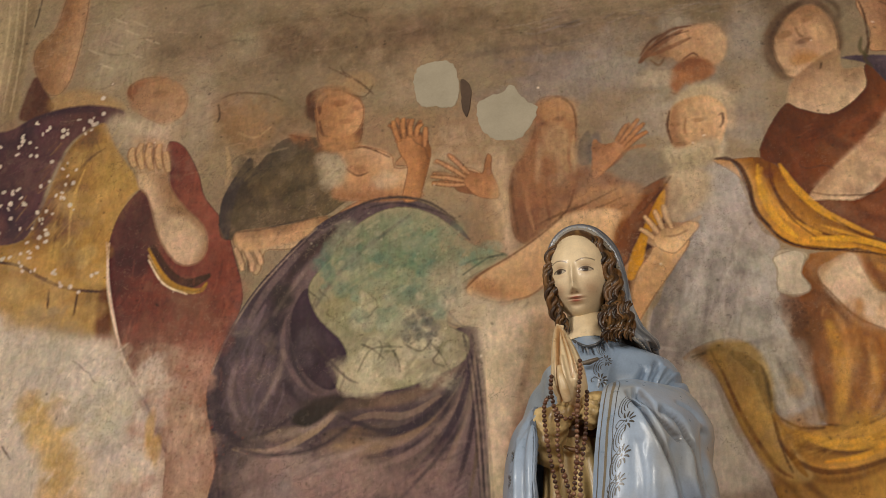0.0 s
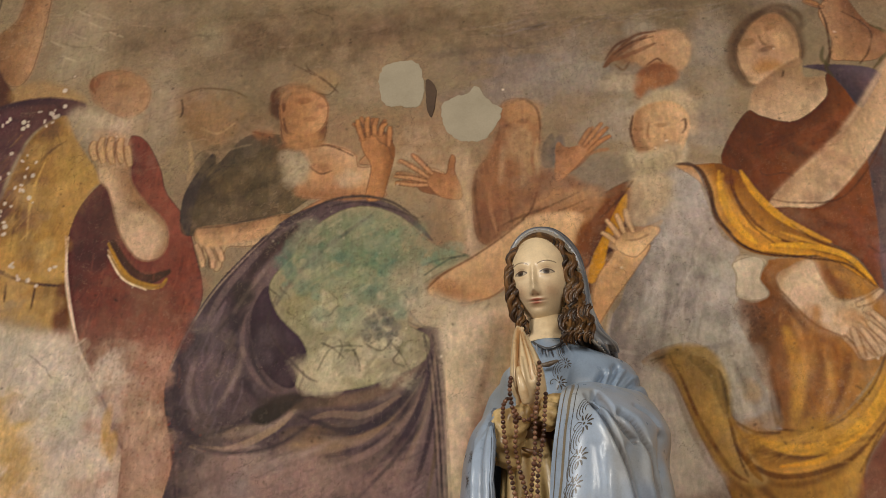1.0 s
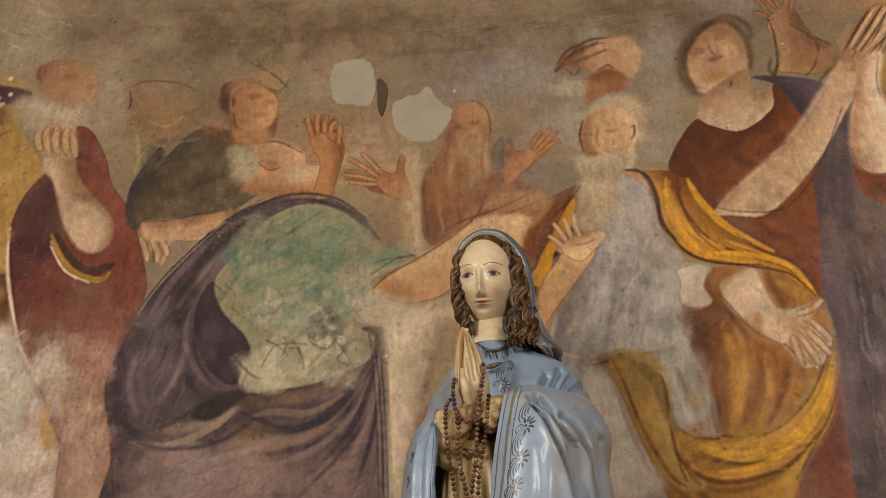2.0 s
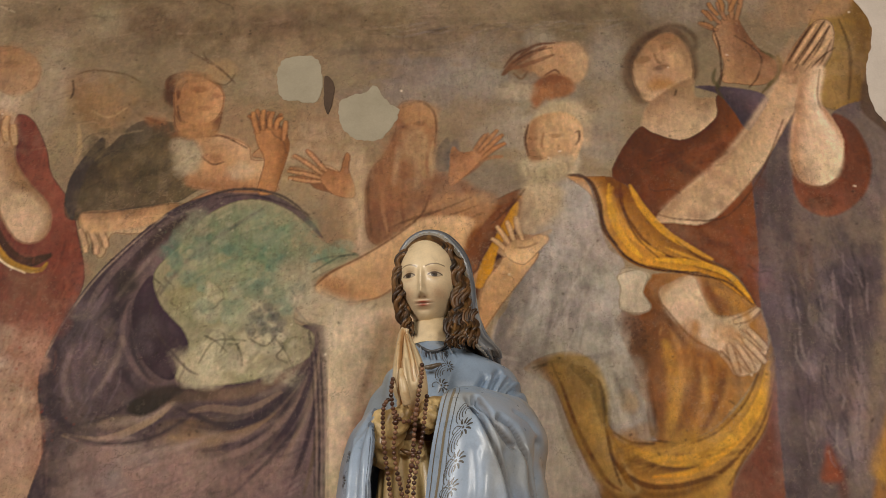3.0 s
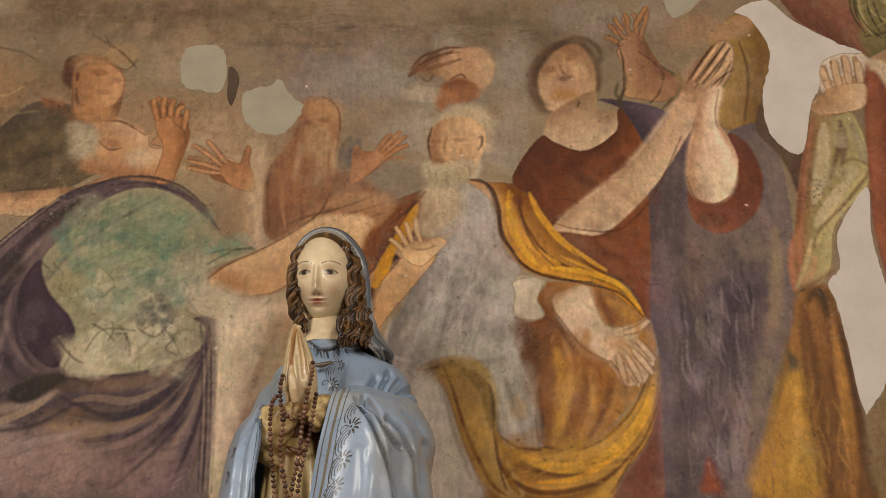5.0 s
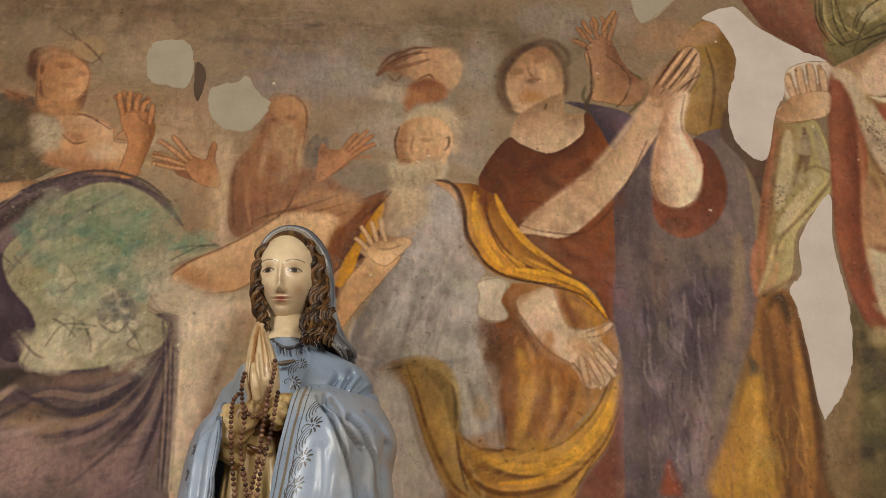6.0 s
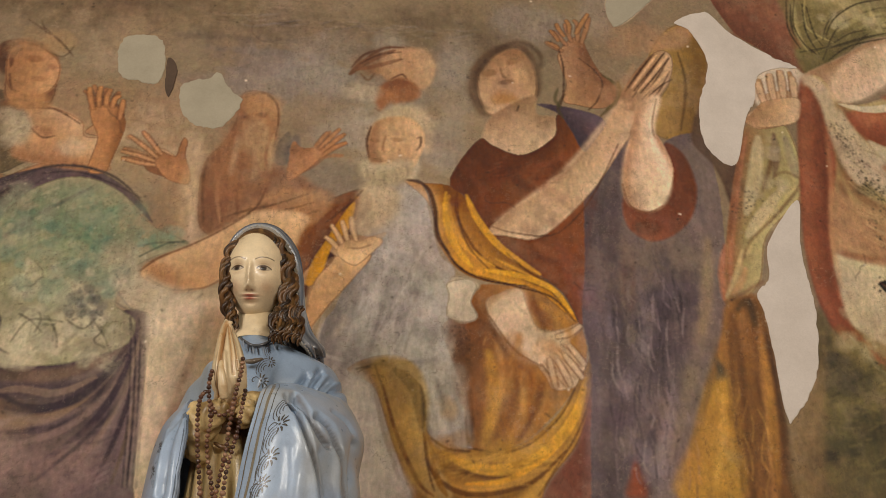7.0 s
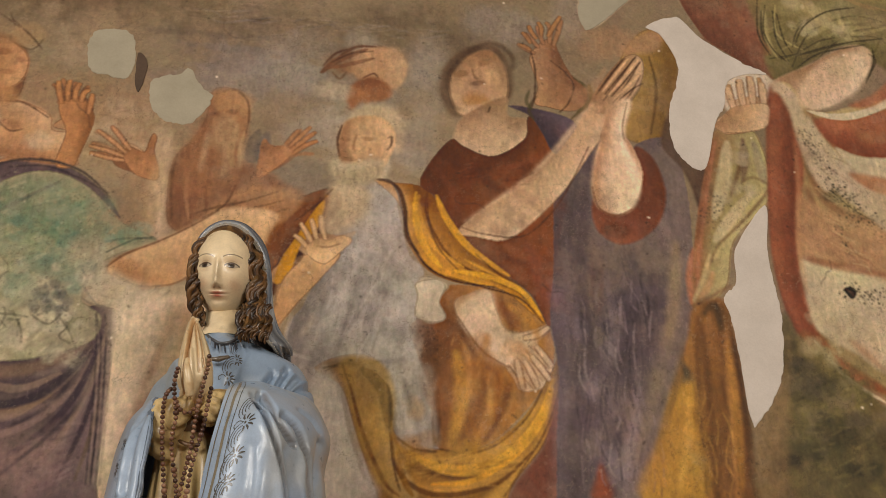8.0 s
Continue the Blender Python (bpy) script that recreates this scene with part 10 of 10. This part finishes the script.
shades = ("38230f", "6e4c28", "241508", "533719", "2f1c0c")
for k in range(34):
    u, v = k % 6, k // 6
    p = np.array([(-0.1278, 2.288, 2.7375), (-0.1484, 2.288, 2.6999), (-0.1539, 2.294, 2.6553), (-0.1524, 2.302, 2.6138), (-0.1465, 2.312, 2.5821), (-0.1289, 2.322, 2.5306)])
    lock(p + np.array([0.0024 * u - 0.003, 0.0075 * v, 0.003 * v]) + rng.normal(0, 0.0012, p.shape), 0.0036 + 0.0020 * rng.random(), 0.0066, 4.6 + 0.25 * rng.normal(), 0.5 * v + 0.35 * rng.normal(), shades[k % 5], 0.003)
for k in range(64):
    u, v = k % 9, k // 9
    p = np.array([(-0.0585, 2.286, 2.7465), (-0.0327, 2.288, 2.7052), (-0.0194, 2.294, 2.6580), (-0.0147, 2.298, 2.6102), (-0.0174, 2.29, 2.5624), (-0.0187, 2.278, 2.5111)])
    lock(p + np.array([0.0025 * u - 0.013, 0.0070 * v, 0.003 * v]) + rng.normal(0, 0.0013, p.shape), 0.0036 + 0.0022 * rng.random(), 0.0078, 4.4 + 0.25 * rng.normal(), 0.5 * v + 0.35 * rng.normal(), shades[k % 5], 0.004)
for k in range(36):
    u, v = k % 12, k // 12
    p = np.array([(-0.0437, 2.272, 2.5608), (-0.045, 2.26, 2.5255), (-0.0441, 2.254, 2.4937), (-0.0388, 2.256, 2.4663)])
    lock(p + np.array([0.0052 * u, -0.003 * v, 0.006 * rng.random()]) + rng.normal(0, 0.0015, p.shape), 0.0030 + 0.0014 * rng.random(), 0.0055, 1.7 + 0.3 * rng.normal(), 0.9 * (u // 3) + 0.3 * rng.normal(), shades[k % 5], 0.008)

# veil over the head, falling behind one shoulder
veil_line_a = [(-0.1475, 2.335, 2.6384), (-0.1569, 2.325, 2.6893), (-0.149, 2.305, 2.7268), (-0.1235, 2.288, 2.7535), (-0.0889, 2.282, 2.7652), (-0.0526, 2.288, 2.7551), (-0.018, 2.305, 2.7152), (-0.0008, 2.318, 2.6602), (0.0004, 2.306, 2.5872), (0.0025, 2.28, 2.5177), (0.022, 2.276, 2.4794), (0.0421, 2.33, 2.4761)]
veil_line_b = [(-0.1579, 2.36, 2.6514), (-0.1637, 2.35, 2.7059), (-0.1564, 2.335, 2.7513), (-0.1282, 2.32, 2.7827), (-0.0893, 2.315, 2.7953), (-0.0473, 2.32, 2.7860), (-0.0084, 2.335, 2.7427), (0.0091, 2.345, 2.6808), (0.0176, 2.35, 2.6144), (0.028, 2.325, 2.5402), (0.0535, 2.312, 2.4996), (0.0696, 2.37, 2.5004)]
veil_line_c = [(-0.1591, 2.4, 2.6669), (-0.1646, 2.4, 2.7308), (-0.1576, 2.39, 2.7831), (-0.1293, 2.385, 2.8215), (-0.0906, 2.38, 2.8330), (-0.0449, 2.385, 2.8249), (-0.0036, 2.39, 2.7774), (0.013, 2.4, 2.7124), (0.0204, 2.405, 2.6428), (0.0401, 2.4, 2.5744), (0.0676, 2.39, 2.5314), (0.0707, 2.41, 2.5135)]
veil_line_d = [(-0.1492, 2.45, 2.6848), (-0.1523, 2.455, 2.7526), (-0.1465, 2.455, 2.7996), (-0.124, 2.455, 2.8324), (-0.0924, 2.455, 2.8423), (-0.0548, 2.455, 2.8339), (-0.0194, 2.455, 2.7947), (0.0003, 2.46, 2.7299), (0.0093, 2.465, 2.6634), (0.0258, 2.47, 2.5969), (0.0494, 2.47, 2.5409), (0.0607, 2.45, 2.4933)]
veil_line_e = [(-0.1165, 2.48, 2.6864), (-0.1192, 2.495, 2.7465), (-0.1153, 2.5, 2.7797), (-0.1053, 2.505, 2.7981), (-0.0894, 2.505, 2.8030), (-0.0704, 2.505, 2.7972), (-0.0507, 2.5, 2.7658), (-0.0336, 2.505, 2.7159), (-0.0218, 2.51, 2.6593), (-0.0047, 2.515, 2.5894), (0.017, 2.515, 2.5329), (0.0251, 2.49, 2.4802)]
veil_line_f = [(-0.0879, 2.49, 2.6847), (-0.0897, 2.505, 2.7298), (-0.0892, 2.512, 2.7517), (-0.0883, 2.515, 2.7625), (-0.0856, 2.515, 2.7626), (-0.0814, 2.515, 2.7565), (-0.0741, 2.515, 2.7354), (-0.0649, 2.52, 2.6932), (-0.0528, 2.525, 2.6368), (-0.038, 2.53, 2.5672), (-0.0212, 2.53, 2.5109), (-0.0151, 2.5, 2.4634)]
veil = loft([veil_line_a, veil_line_b, veil_line_c, veil_line_d, veil_line_e, veil_line_f], 170, 260)
nv = normals(veil)
out = veil - np.array([-0.085, 2.38, 2.66])
nv = np.where((np.sum(nv * out, axis=2) > 0)[..., None], nv, -nv)
u = np.linspace(0, 1, 260)[None, :]
t_len = np.linspace(0, 1, 170)[:, None]
veil = veil + nv * (0.0075 * np.sin(2 * np.pi * 7.5 * u + 5 * t_len + 1.2 * np.sin(9 * t_len)) * np.clip(u * 9, 0.2, 1))[..., None]
veil = veil + nv * (0.0022 * np.sin(2 * np.pi * 21 * u + 1.5 * np.sin(8 * t_len)) * np.clip(1.3 - u * 4, 0, 1) * np.clip(u * 40, 0, 1))[..., None]
veil = veil - nv * (0.0085 * np.clip(u * 7, 0.1, 1))[..., None]
veil_tint = dye(veil.shape, "6a7483", "a19d94", 0.5, 10)
edge = np.clip(1.15 - u * 60, 0, 1)[..., None] * np.ones_like(veil_tint[..., :1])
# shade of the veil's folds, painted into its colour as dark bands
for at, wide in ((0.027, 0.007), (0.066, 0.008), (0.108, 0.009), (0.16, 0.014), (0.265, 0.02), (0.40, 0.024)):
    fold_tone = (0.8 * np.exp(-((u + 0.007 * np.sin(6 * t_len) - at) / wide) ** 2))[..., None]
    veil_tint = veil_tint * (1 - fold_tone) + srgb("3a404b") * fold_tone
veil_tint = (veil_tint * (1 - edge) + srgb("a39a86") * edge).astype(np.float32)
# silvery highlights on the folds, painted in as pale streaks
for at, wide in ((0.008, 0.006), (0.045, 0.010), (0.085, 0.010), (0.13, 0.012), (0.20, 0.02), (0.33, 0.02)):
    fold_tone = (0.6 * np.exp(-((u + 0.008 * np.sin(7 * t_len + at * 20) - at) / wide) ** 2) * (0.3 + 0.9 * cloudy(170, 260, 14, 3)))[..., None]
    veil_tint = (veil_tint * (1 - fold_tone) + srgb("c9c8c4") * fold_tone).astype(np.float32)
shell(veil, nv, 0.0045, veil_tint, srgb("4b5059"))
for k in range(4, 166, 3):
    if noise.noise(Vector((k * 0.37, 2.0, 0))) > -0.15:
        c = veil[k, 3] + nv[k, 3] * 0.001
        tube([c - [0.0012, 0, 0.001], c + [0, -0.001, 0], c + [0.0012, 0, 0.001]], [0.0016, 0.0022, 0.0016], "b8b1a0", 6, 6)

# neckline, clasp and stencilled ornament, proud of the cloth by half a millimetre
tube([(-0.1111, 2.292, 2.5005), (-0.1008, 2.282, 2.4867), (-0.0814, 2.274, 2.4741), (-0.0581, 2.276, 2.4806), (-0.0399, 2.288, 2.5024)], [0.003, 0.0035, 0.0035, 0.003], "4d4f52", 40, 10, "8f8a7c")
tube([(-0.0999, 2.248, 2.4259), (-0.0812, 2.242, 2.4235), (-0.0586, 2.244, 2.4323)], [0.003, 0.006, 0.003], "6b5f50", 20, 10, "8a7a62")

for k in range(7):
    u0 = k / 6
    x, z = -0.104 + 0.062 * u0, 2.487 - 0.014 * math.sin(math.pi * u0)
    tube([(x, 2.276, z), (x + 0.002, 2.270, z - 0.012), (x + 0.003 + 0.004 * u0, 2.262, z - 0.026)], [0.0012, 0.0022, 0.0008], "3d4048" if k % 2 else "8f99a6", 14, 8)


def on_cloth(g, n, row, col, lines, width, colour, flip=1):
    """Ribbons of paint on a cloth, drawn round a place in its grid; lines in metres across and up."""
    r0, c0 = int(row), int(col)
    eu = g[r0, min(c0 + 2, g.shape[1] - 1)] - g[r0, max(c0 - 2, 0)]
    ev = g[min(r0 + 2, g.shape[0] - 1), c0] - g[max(r0 - 2, 0), c0]
    ku, kv = 4 / np.linalg.norm(eu), -4 / np.linalg.norm(ev)

    def spot(a, b):
        r, c = np.clip(row + b * kv, 0, g.shape[0] - 1.01), np.clip(col + flip * a * ku, 0, g.shape[1] - 1.01)
        i, j = int(r), int(c)
        y, x = r - i, c - j
        mix = lambda q: q[i, j] * (1 - x) * (1 - y) + q[i, j + 1] * x * (1 - y) + q[i + 1, j] * (1 - x) * y + q[i + 1, j + 1] * x * y
        return mix(g) + mix(n) * 0.0007

    for line in lines:
        p = smooth_line(line, False, 5)
        d = np.gradient(p, axis=0)
        d /= np.linalg.norm(d, axis=1)[:, None] + 1e-9
        w = width / 2 * (0.35 + 0.65 * np.sin(np.pi * np.linspace(0.08, 0.97, len(p))))[:, None]
        side = np.stack([-d[:, 1], d[:, 0]], 1) * w
        strip = np.array([[spot(*q) for q in p + side], [spot(*q) for q in p], [spot(*q) for q in p - side]])
        press(strip, np.broadcast_to(srgb(colour), strip.shape))


def blossom(g, n, row, col, size, flip=1, curls=True):
    petals = []
    for k in range(7):
        a = radians(-100 + k * 34)
        petals.append([0.36 * size * math.cos(a), 0.36 * size * math.sin(a), 0.66 * size * math.cos(a + 0.10), 0.66 * size * math.sin(a + 0.10), size * math.cos(a), size * math.sin(a)])
    on_cloth(g, n, row, col, petals, 0.20 * size, "4a453d", flip)
    on_cloth(g, n, row, col, [[-0.10 * size, 0, 0.12 * size, 0]], 0.3 * size, "4f4a42", flip)
    if curls:
        lines = []
        for k in range(4):
            r, arc = (0.42 + 0.32 * k) * size, []
            for a in (95, 130, 165, 200, 225):
                arc += [0.35 * size + r * math.cos(radians(a)), 1.75 * size + 1.1 * r * math.sin(radians(a))]
            lines.append(arc)
        lines.append([-0.15 * size, 0.1 * size, -0.7 * size, 0.45 * size, -1.15 * size, 0.2 * size, -1.05 * size, -0.2 * size, -0.8 * size, -0.1 * size])
        on_cloth(g, n, row, col, lines, 0.11 * size, "4a453d", flip)


def nearest(g, p):
    i = np.argmin(np.sum((g - np.array(p)) ** 2, axis=2))
    return i // g.shape[1], i % g.shape[1]


for p in ((-0.0137, 2.08, 2.2220), (-0.0288, 2.08, 2.1630), (-0.0397, 2.085, 2.1115), (-0.0495, 2.09, 2.0641), (-0.075, 2.11, 2.00), (-0.08, 2.11, 1.93), (-0.082, 2.12, 1.86), (-0.084, 2.12, 1.79)):
    blossom(drape, nd, *nearest(drape, p), 0.0195)
blossom(drape, nd, *nearest(drape, (-0.0011, 2.1, 2.2786)), 0.014, 1, False)
for p, size in (((-0.0527, 2.245, 2.3890), 0.0165), ((-0.0402, 2.25, 2.4354), 0.0135)):
    blossom(body, nb, *nearest(body, p), size, -1 if body[0, 1, 0] < body[0, 0, 0] else 1)
for p in ((-0.2462, 2.2, 2.2215), (-0.2508, 2.2, 2.1674)):
    blossom(fall, nf, *nearest(fall, p), 0.014, 1, False)
rows_v = np.linspace(8, 215, 60).astype(int)
for col, width, colour in ((6, 0.0035, "6f6550"), (15, 0.008, "857b66"), (21, 0.002, "565248")):
    strip = np.array([[drape[r, col] + nd[r, col] * 0.0006 + (drape[r, col + 2] - drape[r, col]) / np.linalg.norm(drape[r, col + 2] - drape[r, col]) * o for r in rows_v] for o in (-width / 2, width / 2)])
    press(strip, np.broadcast_to(srgb(colour), strip.shape))

# foot slab
slab = rings([(-0.07, 2.36, BASE_Z + 0.05, 0.02, 0.02), (-0.07, 2.36, BASE_Z + 0.05, 0.27, 0.25), (-0.07, 2.36, BASE_Z + 0.04, 0.285, 0.265), (-0.07, 2.36, BASE_Z, 0.285, 0.265)], 24, 60)
press(slab, dye(slab.shape, "6f6657", "8f8676", 0.5), closed=True)


def statue():
    me = bpy.data.meshes.new("statue")
    co, quads = np.concatenate(clay["co"]), np.concatenate(clay["face"]).reshape(-1)
    me.vertices.add(len(co))
    me.vertices.foreach_set("co", co.astype(np.float32).reshape(-1))
    me.loops.add(len(quads))
    me.loops.foreach_set("vertex_index", quads.astype(np.int32))
    me.polygons.add(len(quads) // 4)
    me.polygons.foreach_set("loop_start", np.arange(0, len(quads), 4, dtype=np.int32))
    me.polygons.foreach_set("material_index", np.concatenate(clay["slot"]))
    me.update(calc_edges=True)
    layer = me.color_attributes.new("paint", "FLOAT_COLOR", "POINT")
    t = np.concatenate(clay["tint"])
    layer.data.foreach_set("color", np.concatenate([t, np.ones((len(t), 1))], 1).astype(np.float32).reshape(-1))
    me.shade_smooth()
    me.materials.append(GLAZED)
    me.materials.append(MATT)
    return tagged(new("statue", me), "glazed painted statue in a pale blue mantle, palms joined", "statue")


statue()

# ---- pedestal ----
pedestal = tagged(new("pedestal"), "plain grey stone pedestal standing against the wall", "pedestal")
pedestal.location = (-0.07, 2.38, 0)
for name, w, d, z0, z1 in (("plinth", 0.40, 0.36, 0.0, 0.14), ("shaft", 0.33, 0.30, 0.14, BASE_Z - 0.10), ("cap", 0.38, 0.345, BASE_Z - 0.10, BASE_Z)):
    part(name, add_box(bmesh.new(), (-w, -d, z0), (w, d, z1), 0.012), STONE, pedestal)

# ---- rosary: beads on a cord, wound round the joined palms ----
BEAD, bn, bl, bb = nodes_of("worn_wood_beads")
each = bn.new("ShaderNodeObjectInfo")
bl.new(ramp(bn, bl, each.outputs["Random"], [(0.0, (0.045, 0.018, 0.010)), (0.45, (0.13, 0.055, 0.030)), (0.8, (0.24, 0.12, 0.065)), (1.0, (0.34, 0.19, 0.11))]).outputs[0], bb.inputs["Base Color"])
bb.inputs["Roughness"].default_value, bb.inputs["Coat Weight"].default_value = 0.32, 0.4
bump(bn, bl, bb, noise_node(bn, bl, 300, 4).outputs[0], 0.4, 0.0004)
CORD = mottled("dark_cord", [(0.3, (0.05, 0.03, 0.02)), (0.7, (0.09, 0.06, 0.04))], 60, 0.8, 300, 0.0004)
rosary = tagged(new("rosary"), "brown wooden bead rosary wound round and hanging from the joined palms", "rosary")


def bead_mesh(r):
    bm = bmesh.new()
    bmesh.ops.create_uvsphere(bm, u_segments=10, v_segments=7, radius=r)
    for v in bm.verts:
        v.co.z *= 0.9
    me = bpy.data.meshes.new("bead")
    bm.to_mesh(me)
    bm.free()
    me.shade_smooth()
    me.materials.append(BEAD)
    return me


SMALL, LARGE = bead_mesh(0.0046), bead_mesh(0.0060)


def string(path, gap=0.0097, every=11):
    """One hanging strand: beads in a row and the cord through them."""
    p = curve3(path, 160)
    s = np.concatenate([[0], np.cumsum(np.linalg.norm(np.diff(p, axis=0), axis=1))])
    for k, u in enumerate(np.arange(gap / 2, s[-1], gap)):
        ob = new("bead", LARGE if k % every == every - 1 else SMALL)
        ob.parent = rosary
        ob.location = [np.interp(u, s, p[:, i]) for i in range(3)]
        ob.rotation_euler = (rng.random() * 0.6, rng.random() * 0.6, rng.random() * 6)
    cu = bpy.data.curves.new("cord", "CURVE")
    cu.dimensions, cu.bevel_depth, cu.bevel_resolution = "3D", 0.0009, 1
    sp = cu.splines.new("POLY")
    sp.points.add(len(p) // 2 - 1)
    for q, v in zip(sp.points, p[::2]):
        q.co = (*v, 1)
    cu.materials.append(CORD)
    ob = new("cord", cu)
    ob.parent = rosary


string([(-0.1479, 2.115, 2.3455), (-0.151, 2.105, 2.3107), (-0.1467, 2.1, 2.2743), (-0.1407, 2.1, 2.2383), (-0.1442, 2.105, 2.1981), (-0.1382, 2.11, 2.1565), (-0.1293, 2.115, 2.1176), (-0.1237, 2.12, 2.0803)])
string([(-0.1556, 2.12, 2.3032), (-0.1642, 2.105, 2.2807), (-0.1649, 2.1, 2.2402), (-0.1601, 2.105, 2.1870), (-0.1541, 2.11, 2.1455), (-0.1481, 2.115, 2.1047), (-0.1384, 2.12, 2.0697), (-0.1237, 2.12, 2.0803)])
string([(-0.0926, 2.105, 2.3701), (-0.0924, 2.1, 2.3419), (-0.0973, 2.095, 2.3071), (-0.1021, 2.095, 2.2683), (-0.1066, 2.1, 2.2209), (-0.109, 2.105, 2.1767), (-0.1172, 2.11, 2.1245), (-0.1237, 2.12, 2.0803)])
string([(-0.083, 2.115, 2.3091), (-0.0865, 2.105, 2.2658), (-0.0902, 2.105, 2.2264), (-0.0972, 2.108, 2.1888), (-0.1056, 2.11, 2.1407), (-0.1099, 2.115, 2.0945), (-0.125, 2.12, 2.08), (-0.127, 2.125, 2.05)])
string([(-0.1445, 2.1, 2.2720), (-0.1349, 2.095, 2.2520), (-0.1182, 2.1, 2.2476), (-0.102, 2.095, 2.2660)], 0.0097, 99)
